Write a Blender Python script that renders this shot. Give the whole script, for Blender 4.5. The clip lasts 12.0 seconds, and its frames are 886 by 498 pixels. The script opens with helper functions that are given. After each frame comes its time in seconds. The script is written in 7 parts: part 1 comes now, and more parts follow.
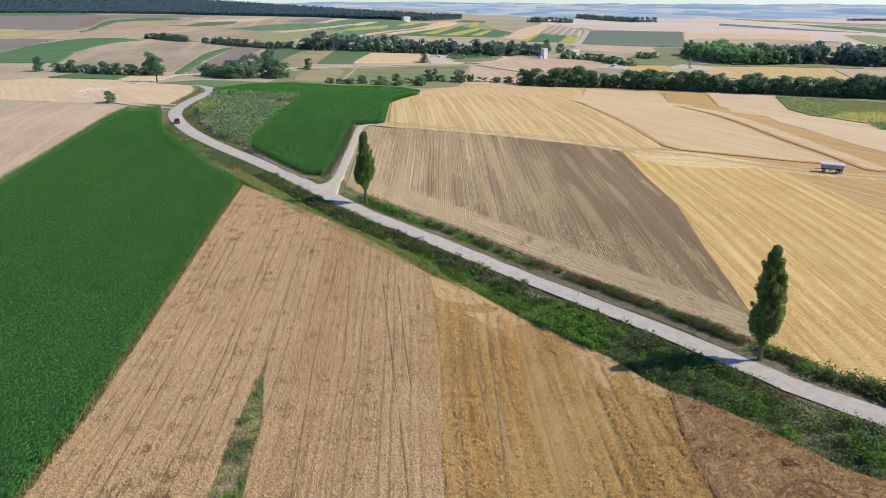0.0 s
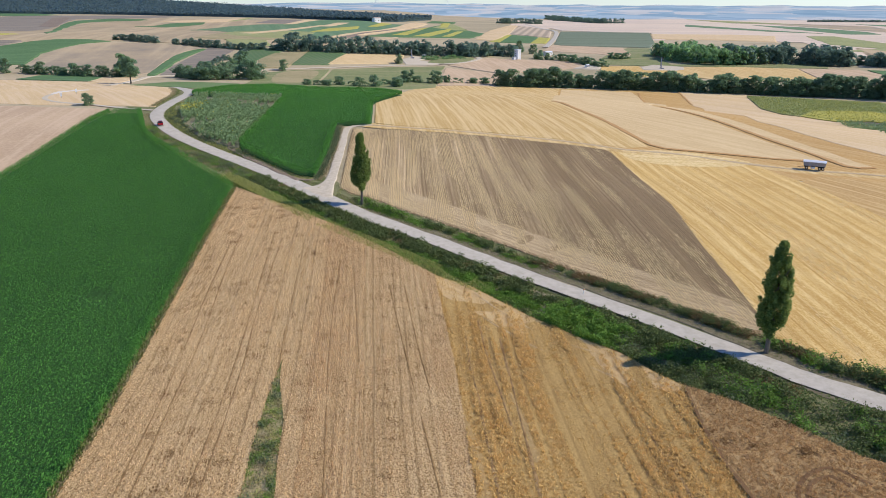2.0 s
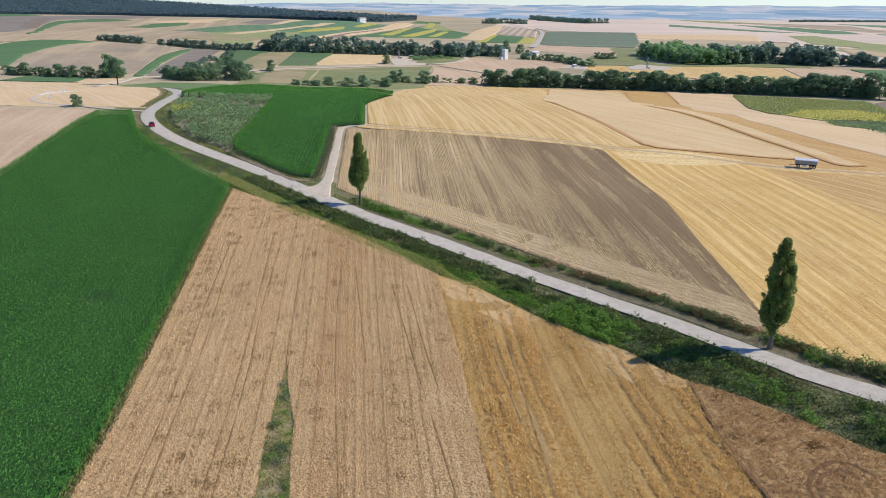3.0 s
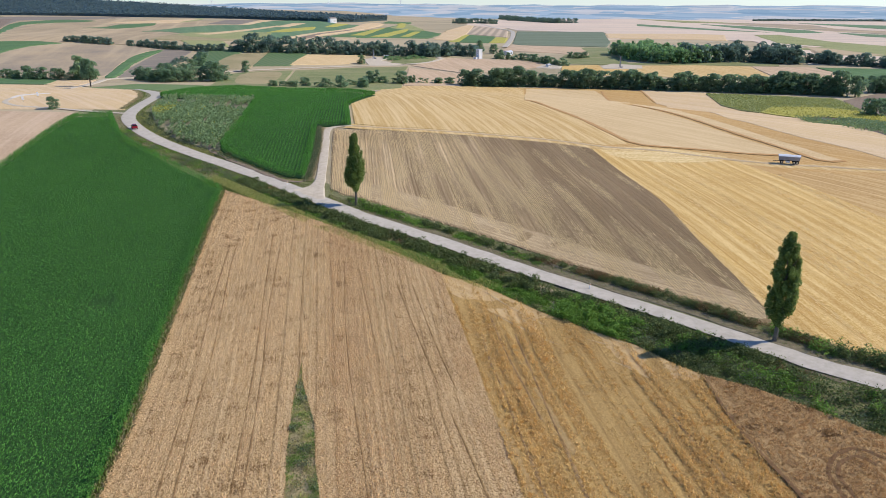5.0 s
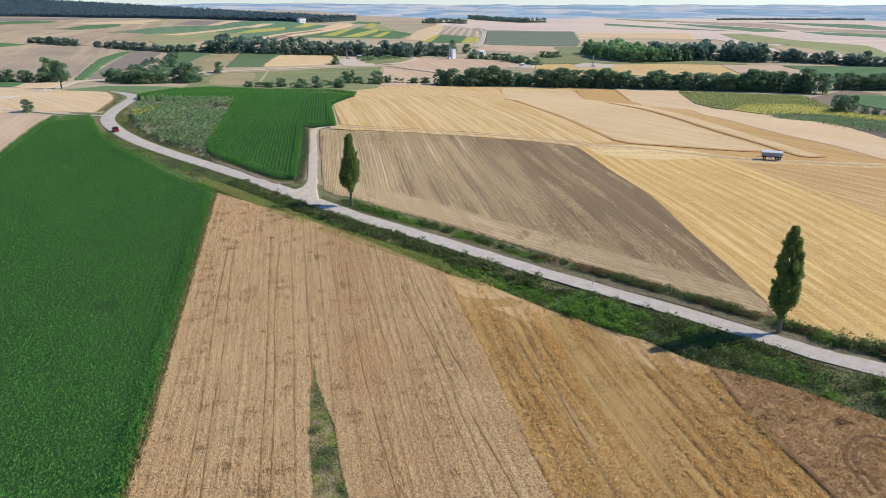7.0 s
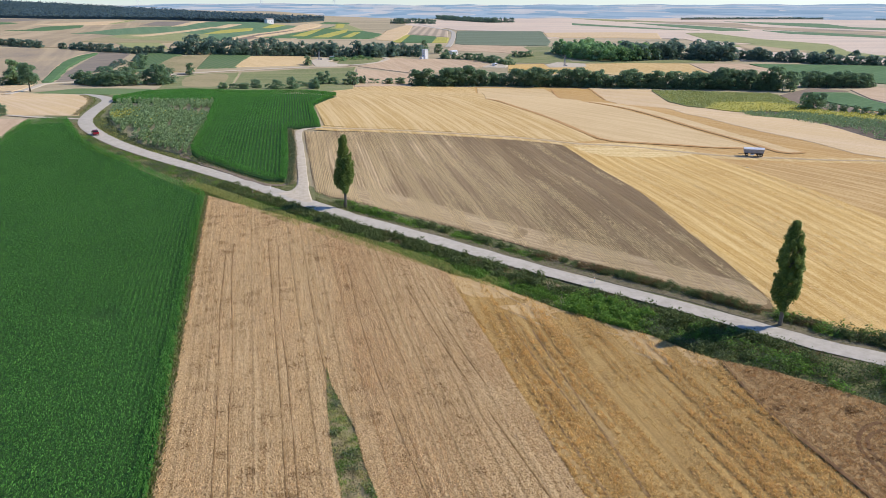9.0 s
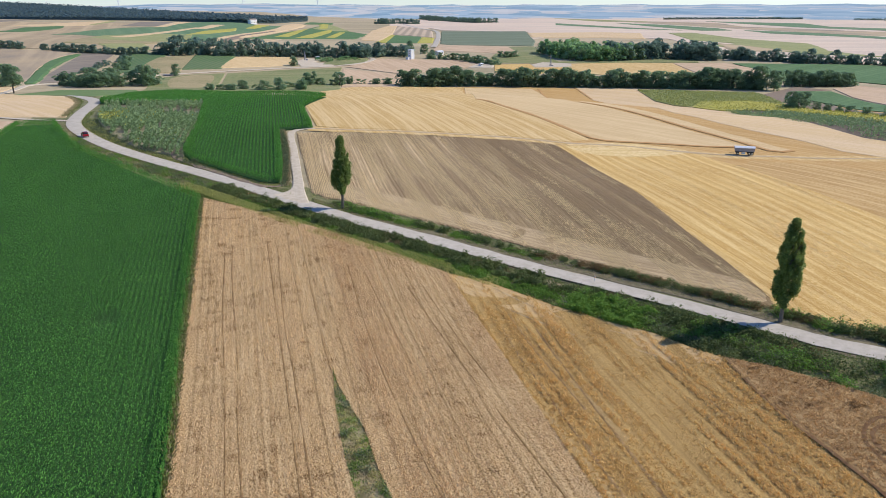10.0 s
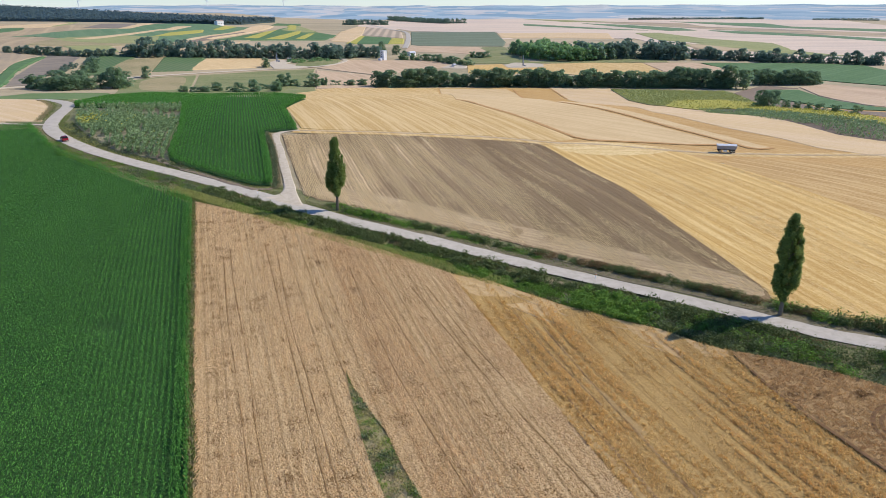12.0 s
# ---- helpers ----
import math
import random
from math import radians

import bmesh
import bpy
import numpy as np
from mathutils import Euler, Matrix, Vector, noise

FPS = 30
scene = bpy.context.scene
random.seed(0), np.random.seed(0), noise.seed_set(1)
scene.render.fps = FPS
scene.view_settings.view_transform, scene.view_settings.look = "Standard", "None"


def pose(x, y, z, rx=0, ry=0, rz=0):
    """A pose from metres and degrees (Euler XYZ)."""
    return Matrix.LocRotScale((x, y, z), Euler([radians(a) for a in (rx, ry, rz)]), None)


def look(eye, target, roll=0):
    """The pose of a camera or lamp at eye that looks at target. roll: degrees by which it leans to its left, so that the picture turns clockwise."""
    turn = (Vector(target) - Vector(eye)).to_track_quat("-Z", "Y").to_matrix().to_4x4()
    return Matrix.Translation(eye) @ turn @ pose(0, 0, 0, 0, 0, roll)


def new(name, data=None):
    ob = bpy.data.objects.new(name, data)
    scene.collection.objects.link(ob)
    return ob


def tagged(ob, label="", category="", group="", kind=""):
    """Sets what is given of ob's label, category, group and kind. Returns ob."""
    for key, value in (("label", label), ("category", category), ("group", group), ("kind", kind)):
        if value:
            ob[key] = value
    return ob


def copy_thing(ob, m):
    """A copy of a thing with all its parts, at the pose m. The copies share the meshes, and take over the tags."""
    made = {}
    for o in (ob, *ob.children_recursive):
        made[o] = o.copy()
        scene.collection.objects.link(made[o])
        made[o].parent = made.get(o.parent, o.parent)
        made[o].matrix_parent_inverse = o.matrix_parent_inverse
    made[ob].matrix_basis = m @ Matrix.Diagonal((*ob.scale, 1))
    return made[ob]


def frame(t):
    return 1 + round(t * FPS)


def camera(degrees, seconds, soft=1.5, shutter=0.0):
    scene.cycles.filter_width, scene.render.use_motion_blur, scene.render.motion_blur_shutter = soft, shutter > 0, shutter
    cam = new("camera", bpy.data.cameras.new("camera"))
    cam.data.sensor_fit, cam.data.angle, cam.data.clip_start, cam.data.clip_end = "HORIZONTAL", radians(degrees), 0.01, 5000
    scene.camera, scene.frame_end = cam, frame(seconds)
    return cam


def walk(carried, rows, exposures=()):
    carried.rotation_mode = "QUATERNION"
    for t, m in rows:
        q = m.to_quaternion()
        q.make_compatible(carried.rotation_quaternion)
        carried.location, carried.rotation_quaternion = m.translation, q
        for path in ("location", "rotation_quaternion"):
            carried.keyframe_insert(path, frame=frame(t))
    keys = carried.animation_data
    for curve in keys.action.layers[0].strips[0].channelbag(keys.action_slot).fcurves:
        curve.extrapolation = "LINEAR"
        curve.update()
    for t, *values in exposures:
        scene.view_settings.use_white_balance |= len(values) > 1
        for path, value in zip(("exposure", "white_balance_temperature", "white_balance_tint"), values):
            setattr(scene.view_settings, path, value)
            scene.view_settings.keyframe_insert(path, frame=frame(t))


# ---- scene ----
cam = camera(64.50, 12.0, 0.7)
# seconds, eye x y z, yaw to the left, pitch up, roll
PATH = [
    (0, -0.033, -0.034, 45.033, 0.244, -19.391, 0.044),
    (0.5, -1.540, -0.206, 45.050, -0.409, -19.363, 0.088),
    (1, -3.022, -0.349, 45.059, -1.048, -19.341, 0.118),
    (1.5, -4.482, -0.462, 45.060, -1.676, -19.324, 0.136),
    (2, -5.923, -0.547, 45.057, -2.295, -19.312, 0.145),
    (2.5, -7.349, -0.605, 45.049, -2.909, -19.303, 0.145),
    (3, -8.763, -0.635, 45.039, -3.520, -19.297, 0.137),
    (5, -14.344, -0.511, 44.998, -5.964, -19.293, 0.063),
    (5.5, -15.731, -0.423, 44.992, -6.583, -19.294, 0.038),
    (6, -17.117, -0.314, 44.989, -7.206, -19.296, 0.012),
    (6.5, -18.503, -0.187, 44.989, -7.835, -19.298, -0.014),
    (7, -19.891, -0.040, 44.992, -8.469, -19.299, -0.040),
    (9, -25.461, 0.701, 45.040, -11.053, -19.294, -0.133),
    (9.5, -26.857, 0.919, 45.060, -11.707, -19.289, -0.153),
    (10, -28.254, 1.147, 45.082, -12.363, -19.282, -0.172),
    (10.5, -29.649, 1.384, 45.105, -13.017, -19.274, -0.190),
    (11, -31.042, 1.628, 45.128, -13.669, -19.263, -0.208),
    (11.5, -32.431, 1.878, 45.151, -14.316, -19.251, -0.226),
    (12, -33.813, 2.132, 45.173, -14.955, -19.236, -0.244),
]
walk(cam, [(t, pose(x, y, z, 90 + pitch, 0, yaw) @ pose(0, 0, 0, 0, 0, roll)) for t, x, y, z, yaw, pitch, roll in PATH])
# ---- end of walk ----

# ---- world, sun, exposure ----
SUN_AZIMUTH, SUN_HEIGHT = 2.5, 40.7      # degrees: azimuth from +x towards +y
world = bpy.data.worlds.new("world")
scene.world = world
world.use_nodes = True
wn, wl = world.node_tree.nodes, world.node_tree.links
wn.clear()
sky = wn.new("ShaderNodeTexSky")
sky.sky_type = "NISHITA"
sky.sun_disc = False
sky.sun_elevation = radians(SUN_HEIGHT)
sky.sun_rotation = radians(90 - SUN_AZIMUTH)
sky.air_density, sky.dust_density, sky.ozone_density = 1.0, 0.0, 5.0
sky_light = wn.new("ShaderNodeBackground")
sky_light.inputs["Strength"].default_value = 0.14
sky_out = wn.new("ShaderNodeOutputWorld")
sky_tint = wn.new("ShaderNodeMix")
sky_tint.data_type, sky_tint.blend_type = "RGBA", "MULTIPLY"
sky_tint.inputs[0].default_value = 1.0
sky_tint.inputs[7].default_value = (0.75, 0.885, 1.16, 1)
wl.new(sky.outputs[0], sky_tint.inputs[6])
wl.new(sky_tint.outputs[2], sky_light.inputs["Color"])
wl.new(sky_light.outputs[0], sky_out.inputs["Surface"])
sun_data = bpy.data.lights.new("sun", "SUN")
sun_data.energy, sun_data.angle, sun_data.color = 4.55, radians(0.53), (1.0, 0.925, 0.79)
sun = new("sun", sun_data)
ca, ce = math.cos(radians(SUN_AZIMUTH)), math.cos(radians(SUN_HEIGHT))
sun.matrix_world = look((200 * ca * ce, 200 * math.sin(radians(SUN_AZIMUTH)) * ce, 200 * math.sin(radians(SUN_HEIGHT))), (0, 0, 0))
scene.view_settings.exposure = 0.06


# ---- materials ----
def shader(name):
    m = bpy.data.materials.new(name)
    m.use_nodes = True
    n, l = m.node_tree.nodes, m.node_tree.links
    return m, n, l, n["Principled BSDF"]


def maths(n, l, op, a, b=0.0, clamp=False):
    k = n.new("ShaderNodeMath")
    k.operation, k.use_clamp = op, clamp
    for i, v in enumerate((a, b)):
        if isinstance(v, (int, float)):
            k.inputs[i].default_value = v
        else:
            l.new(v, k.inputs[i])
    return k.outputs[0]


def blend(n, l, fac, a, b, how="MIX"):
    k = n.new("ShaderNodeMix")
    k.data_type, k.blend_type = "RGBA", how
    for i, v in ((0, fac), (6, a), (7, b)):
        if isinstance(v, (int, float)):
            k.inputs[i].default_value = v
        elif isinstance(v, tuple):
            k.inputs[i].default_value = (*v, 1)
        else:
            l.new(v, k.inputs[i])
    return k.outputs[2]


def noise_node(n, l, vector, scale, detail=3.0, rough=0.6):
    k = n.new("ShaderNodeTexNoise")
    k.inputs["Scale"].default_value, k.inputs["Detail"].default_value = scale, detail
    k.inputs["Roughness"].default_value = rough
    l.new(vector, k.inputs["Vector"])
    return k.outputs["Fac"]


def ramp(n, l, v, lo, hi):
    k = n.new("ShaderNodeMapRange")
    k.interpolation_type = "SMOOTHSTEP"
    k.inputs["From Min"].default_value, k.inputs["From Max"].default_value = lo, hi
    l.new(v, k.inputs["Value"])
    return k.outputs["Result"]


def turned(n, l, angle, sx=1.0, sy=1.0):
    """World position turned so that x runs along rows at that angle (degrees from +x), scaled."""
    g = n.new("ShaderNodeNewGeometry")
    r = n.new("ShaderNodeVectorRotate")
    r.rotation_type = "Z_AXIS"
    r.inputs["Angle"].default_value = radians(-angle)
    l.new(g.outputs["Position"], r.inputs["Vector"])
    s = n.new("ShaderNodeVectorMath")
    s.operation = "MULTIPLY"
    s.inputs[1].default_value = (sx, sy, 1.0)
    l.new(r.outputs[0], s.inputs[0])
    return s.outputs[0]


def field_material(name, main, dark, light, angle=90, row=0.0, row_dark=0.0, streak=0.0, patch=0.02, patch_amount=0.5, grain=4.0, grain_amount=0.5, bump=0.05, rough=0.9, lines=0.0, lines_dark=0.0, drift=None, swath=0.0, band=0.0, swath_light=0.35):
    """A crop or stubble: patches, streaks along the rows, rows, swaths and grain."""
    m, n, l, p = shader(name)
    flat = turned(n, l, angle)
    long = turned(n, l, angle, 0.02, 1.0)
    big = ramp(n, l, noise_node(n, l, flat, patch, 4, 0.65), 0.35, 0.68)
    col = blend(n, l, maths(n, l, "MULTIPLY", big, patch_amount), main, dark)
    if streak:
        s = ramp(n, l, noise_node(n, l, long, streak, 3, 0.7), 0.42, 0.62)
        col = blend(n, l, maths(n, l, "MULTIPLY", s, 0.55), col, light)
    fine = noise_node(n, l, flat, grain, 4, 0.75)
    col = blend(n, l, maths(n, l, "MULTIPLY", ramp(n, l, fine, 0.46, 0.60), grain_amount), col, light)
    col = blend(n, l, maths(n, l, "MULTIPLY", ramp(n, l, fine, 0.50, 0.38), grain_amount), col, dark)
    sep = n.new("ShaderNodeSeparateXYZ")
    wob = noise_node(n, l, flat, 0.06, 2)
    l.new(flat, sep.inputs[0])
    across = maths(n, l, "ADD", sep.outputs["Y"], maths(n, l, "MULTIPLY", wob, 0.6))
    height = fine
    if row:
        w = maths(n, l, "SINE", maths(n, l, "MULTIPLY", across, 2 * math.pi / row))
        w = ramp(n, l, w, -0.9, 0.9)
        col = blend(n, l, maths(n, l, "MULTIPLY", w, row_dark), col, dark)
    if lines:
        u = maths(n, l, "DIVIDE", across, lines)
        dice = n.new("ShaderNodeTexWhiteNoise")
        dice.noise_dimensions = "1D"
        l.new(maths(n, l, "FLOOR", u), dice.inputs["W"])
        d = maths(n, l, "ABSOLUTE", maths(n, l, "SUBTRACT", maths(n, l, "FRACT", u), 0.5))
        t = maths(n, l, "MULTIPLY", ramp(n, l, d, 0.22 / lines, 0.08 / lines), dice.outputs["Value"])
        t = maths(n, l, "MULTIPLY", t, ramp(n, l, noise_node(n, l, turned(n, l, angle, 0.06, 1.0), 1.1, 3), 0.18, 0.45))
        col = blend(n, l, maths(n, l, "MULTIPLY", t, lines_dark), col, dark)
    if swath:
        u = maths(n, l, "ADD", maths(n, l, "DIVIDE", across, swath), maths(n, l, "MULTIPLY", noise_node(n, l, flat, 0.006, 1), 7.0 / swath))
        d = maths(n, l, "ABSOLUTE", maths(n, l, "SUBTRACT", maths(n, l, "FRACT", u), 0.5))
        t = maths(n, l, "MULTIPLY", ramp(n, l, d, 0.55 / swath, 0.2 / swath), ramp(n, l, noise_node(n, l, turned(n, l, angle, 0.06, 1.0), 0.5, 3), 0.25, 0.55))
        col = blend(n, l, maths(n, l, "MULTIPLY", t, swath_light), col, light)
    if band:
        s = ramp(n, l, noise_node(n, l, turned(n, l, angle, 0.06, 1.0), band, 3, 0.6), 0.46, 0.60)
        col = blend(n, l, maths(n, l, "MULTIPLY", s, 0.5), col, dark)
    if drift:
        g = ramp(n, l, maths(n, l, "ADD", sep.outputs["Y"], maths(n, l, "MULTIPLY", noise_node(n, l, turned(n, l, angle, 0.15, 1.0), 0.08, 4), 30.0)), -drift[0] + 15, -drift[1] + 15)
        col = blend(n, l, maths(n, l, "MULTIPLY", g, drift[2]), col, dark)
    l.new(col, p.inputs["Base Color"])
    p.inputs["Roughness"].default_value = rough
    p.inputs["Specular IOR Level"].default_value = 0.14
    b = n.new("ShaderNodeBump")
    b.inputs["Distance"].default_value = bump
    b.inputs["Strength"].default_value = 0.8
    l.new(height, b.inputs["Height"])
    l.new(b.outputs[0], p.inputs["Normal"])
    return m


def leaf_material(name, a, b, c, rough=0.6, through_light=0.3):
    m, n, l, p = shader(name)
    g = n.new("ShaderNodeNewGeometry")
    o = n.new("ShaderNodeObjectInfo")
    col = blend(n, l, g.outputs["Random Per Island"], a, b)
    col = blend(n, l, maths(n, l, "MULTIPLY", o.outputs["Random"], 0.5), col, c)
    big = noise_node(n, l, g.outputs["Position"], 0.12, 3)
    col = blend(n, l, maths(n, l, "MULTIPLY", ramp(n, l, big, 0.35, 0.7), 0.45), col, b)
    l.new(col, p.inputs["Base Color"])
    p.inputs["Roughness"].default_value = rough
    p.inputs["Specular IOR Level"].default_value = 0.15
    t = n.new("ShaderNodeBsdfTranslucent")
    l.new(col, t.inputs["Color"])
    mix = n.new("ShaderNodeMixShader")
    mix.inputs[0].default_value = through_light
    l.new(p.outputs[0], mix.inputs[1])
    l.new(t.outputs[0], mix.inputs[2])
    l.new(mix.outputs[0], n["Material Output"].inputs["Surface"])
    return m


def plain(name, a, b, scale=3.0, rough=0.7, metal=0.0, bump=0.0):
    m, n, l, p = shader(name)
    flat = turned(n, l, 0)
    f = noise_node(n, l, flat, scale, 5, 0.7)
    l.new(blend(n, l, ramp(n, l, f, 0.3, 0.7), a, b), p.inputs["Base Color"])
    p.inputs["Roughness"].default_value, p.inputs["Metallic"].default_value = rough, metal
    if rough >= 0.8:
        p.inputs["Specular IOR Level"].default_value = 0.12
    if bump:
        k = n.new("ShaderNodeBump")
        k.inputs["Distance"].default_value = bump
        l.new(f, k.inputs["Height"])
        l.new(k.outputs[0], p.inputs["Normal"])
    return m


WHEAT = field_material("ripe_wheat", (0.43, 0.28, 0.125), (0.13, 0.076, 0.03), (0.62, 0.44, 0.235), 93.1, lines=1.18, lines_dark=0.5, streak=1.5, patch=0.05, patch_amount=0.2, grain=4.5, grain_amount=0.9, bump=0.15)
AMBER = field_material("amber_barley", (0.40, 0.25, 0.088), (0.23, 0.135, 0.05), (0.53, 0.355, 0.135), 92, lines=3.1, lines_dark=0.8, streak=0.7, patch=0.12, patch_amount=0.7, grain=4.0, grain_amount=0.6, bump=0.14)
RYE = field_material("reddish_wheat", (0.375, 0.23, 0.1), (0.21, 0.123, 0.05), (0.50, 0.335, 0.155), 91, streak=0.8, patch=0.12, patch_amount=0.6, grain=4.0, grain_amount=0.6, bump=0.14)
BROWN = field_material("harrowed_stubble", (0.615, 0.435, 0.24), (0.20, 0.134, 0.064), (0.79, 0.60, 0.35), 90.6, row=1.26, row_dark=0.42, streak=2.2, patch=0.04, patch_amount=0.4, grain=4.0, grain_amount=0.9, bump=0.12, drift=(2, 34, 0.58), band=0.16, lines=0.8, lines_dark=0.9)
GOLD = field_material("golden_stubble", (0.60, 0.385, 0.125), (0.42, 0.24, 0.066), (0.80, 0.60, 0.28), 91.5, streak=1.0, row=3.2, row_dark=0.38, lines=4.2, lines_dark=0.9, patch=0.06, patch_amount=0.55, grain=3.0, grain_amount=0.5, bump=0.05)
GOLDB = field_material("brown_stubble", (0.44, 0.265, 0.092), (0.33, 0.19, 0.065), (0.64, 0.45, 0.215), 112, streak=0.9, swath=4.6, swath_light=0.6, patch=0.05, patch_amount=0.5, grain=2.0, grain_amount=0.4)
STUBBLE = field_material("pale_stubble", (0.52, 0.34, 0.125), (0.40, 0.245, 0.083), (0.74, 0.56, 0.30), 95, streak=0.6, swath=4.6, swath_light=0.42, patch=0.03, patch_amount=0.4, grain=2.0, grain_amount=0.3)
PALE = field_material("pale_wheat", (0.615, 0.435, 0.218), (0.46, 0.32, 0.185), (0.70, 0.535, 0.35), 122, streak=0.4, lines=6.0, lines_dark=0.3, patch=0.02, patch_amount=0.4, grain=2.0, grain_amount=0.4)
CUT = field_material("freshly_cut_strip", (0.48, 0.28, 0.09), (0.39, 0.23, 0.085), (0.62, 0.43, 0.2), 122, streak=0.7, lines=3.0, lines_dark=0.4, patch=0.03, grain=2.0, grain_amount=0.4)
CORN = field_material("maize_canopy", (0.042, 0.11, 0.026), (0.026, 0.07, 0.016), (0.064, 0.145, 0.038), 90, row=1.0, row_dark=0.5, patch=0.03, grain=3.0, grain_amount=0.6, bump=0.2, rough=0.8)
GRASS = field_material("meadow_grass", (0.185, 0.22, 0.085), (0.115, 0.15, 0.055), (0.33, 0.29, 0.15), 20, streak=0.12, patch=0.025, patch_amount=0.7, grain=1.0, grain_amount=0.6)
DRY = field_material("dry_grass", (0.36, 0.285, 0.155), (0.19, 0.185, 0.08), (0.46, 0.37, 0.215), 20, patch=0.02, patch_amount=0.8, grain=1.0)
GREEN = field_material("green_crop", (0.095, 0.175, 0.068), (0.068, 0.135, 0.05), (0.145, 0.23, 0.10), 30, streak=0.1, row=6.0, row_dark=0.3, patch=0.012, grain=0.6)
TAN = field_material("tan_field", (0.415, 0.312, 0.185), (0.28, 0.222, 0.143), (0.58, 0.435, 0.262), 100, streak=0.03, patch=0.012, patch_amount=0.7, grain=0.6, grain_amount=0.2)
PINK = field_material("pinkish_wheat", (0.60, 0.43, 0.222), (0.45, 0.30, 0.135), (0.70, 0.53, 0.30), 118, streak=0.5, lines=4.5, lines_dark=0.4, patch=0.02, patch_amount=0.4, grain=2.0, grain_amount=0.4)
ROSE = field_material("rose_brown_wheat", (0.525, 0.375, 0.235), (0.41, 0.285, 0.18), (0.62, 0.46, 0.31), 100, streak=0.25, patch=0.03, patch_amount=0.7, grain=1.0, grain_amount=0.3)
# pinkish tan plain, with some distance haze mixed into its paler, bluer tone
PLAIN = field_material("hazed_pinkish_plain", (0.63, 0.485, 0.36), (0.47, 0.38, 0.31), (0.71, 0.57, 0.43), 172, streak=0.03, lines=60.0, lines_dark=0.6, patch=0.004, patch_amount=0.7, grain=0.3, grain_amount=0.3)
HILL = field_material("grey_tan_hill", (0.43, 0.325, 0.20), (0.23, 0.195, 0.155), (0.55, 0.42, 0.26), 100, streak=0.03, patch=0.009, patch_amount=0.95, grain=0.6, grain_amount=0.2)
STRIPED = field_material("striped_rows", (0.55, 0.42, 0.29), (0.33, 0.265, 0.19), (0.62, 0.49, 0.34), 78, row=14.0, row_dark=0.9, patch=0.01, patch_amount=0.3, grain=0.6, grain_amount=0.2)
VINE = field_material("planted_rows", (0.065, 0.142, 0.052), (0.21, 0.21, 0.115), (0.095, 0.175, 0.068), 78, row=4.2, row_dark=0.38, patch=0.012, patch_amount=0.25, grain=0.8, grain_amount=0.3)
# far green crop, its colour greyed and blued to imitate haze
SLOPE = field_material("hazed_green_crop", (0.125, 0.215, 0.105), (0.095, 0.175, 0.085), (0.20, 0.27, 0.14), 103, streak=0.09, row=26.0, row_dark=0.35, patch=0.01, patch_amount=0.6, grain=0.5)
GREY_GREEN = field_material("grey_green_crop", (0.15, 0.185, 0.115), (0.11, 0.145, 0.085), (0.22, 0.24, 0.16), 5, streak=0.05, patch=0.01, grain=0.6)
YELLOW = field_material("flowering_sunflowers", (0.44, 0.385, 0.085), (0.26, 0.275, 0.075), (0.56, 0.47, 0.11), 20, patch=0.03, grain=1.0)
OLIVE = field_material("sunflower_leaves", (0.30, 0.31, 0.13), (0.19, 0.21, 0.08), (0.40, 0.38, 0.17), 20, patch=0.03, grain=1.0)
DARK_SOIL = field_material("dark_soil", (0.155, 0.12, 0.09), (0.10, 0.078, 0.06), (0.22, 0.175, 0.13), 20, row=1.6, row_dark=0.3, patch=0.03, grain=1.0)
SOIL = field_material("bare_soil", (0.24, 0.18, 0.13), (0.16, 0.12, 0.09), (0.32, 0.25, 0.18), 20, patch=0.03, grain=1.0)
WEEDY = field_material("weedy_soil", (0.25, 0.225, 0.135), (0.16, 0.17, 0.085), (0.36, 0.29, 0.20), 20, patch=0.12, patch_amount=0.8, grain=1.2, grain_amount=0.7)
MAUVE = field_material("mauve_harrowed_soil", (0.225, 0.19, 0.15), (0.175, 0.148, 0.12), (0.34, 0.275, 0.20), 30, streak=0.12, patch=0.012, patch_amount=0.8, grain=0.6, grain_amount=0.2)
MEADOW = field_material("mown_green_meadow", (0.135, 0.205, 0.075), (0.10, 0.165, 0.055), (0.20, 0.25, 0.10), 12, streak=0.2, patch=0.03, patch_amount=0.6, grain=1.0, grain_amount=0.4)
VERGE = field_material("verge_grass", (0.195, 0.19, 0.086), (0.095, 0.11, 0.042), (0.31, 0.275, 0.145), 45, patch=0.15, patch_amount=0.8, grain=2.5, bump=0.1)
GROUND = field_material("patchwork_ground", (0.42, 0.33, 0.21), (0.28, 0.245, 0.145), (0.52, 0.41, 0.26), 15, streak=0.02, patch=0.004, patch_amount=0.9, grain=0.3, grain_amount=0.3)
ASPHALT = plain("worn_pale_asphalt", (0.41, 0.365, 0.30), (0.51, 0.46, 0.385), 0.7, 0.95)
SHOULDER = plain("brown_road_shoulder", (0.145, 0.12, 0.072), (0.25, 0.21, 0.13), 1.4, 0.95, bump=0.04)
DUST = plain("dusty_track", (0.42, 0.305, 0.175), (0.53, 0.40, 0.24), 0.8, 0.95)
# wheel-track brown, darkened to stand in for shade between the stalks
SHADED_RUT = plain("shaded_wheel_mark", (0.17, 0.098, 0.042), (0.36, 0.235, 0.11), 0.9, 0.95)
# trodden stalks; the shade down in the tracks is painted into their colour
DENT = plain("shaded_trodden_stalks", (0.135, 0.072, 0.034), (0.225, 0.13, 0.062), 1.2, 0.95)
BARE = plain("bare_strip", (0.33, 0.215, 0.088), (0.43, 0.295, 0.135), 1.5, 0.95)
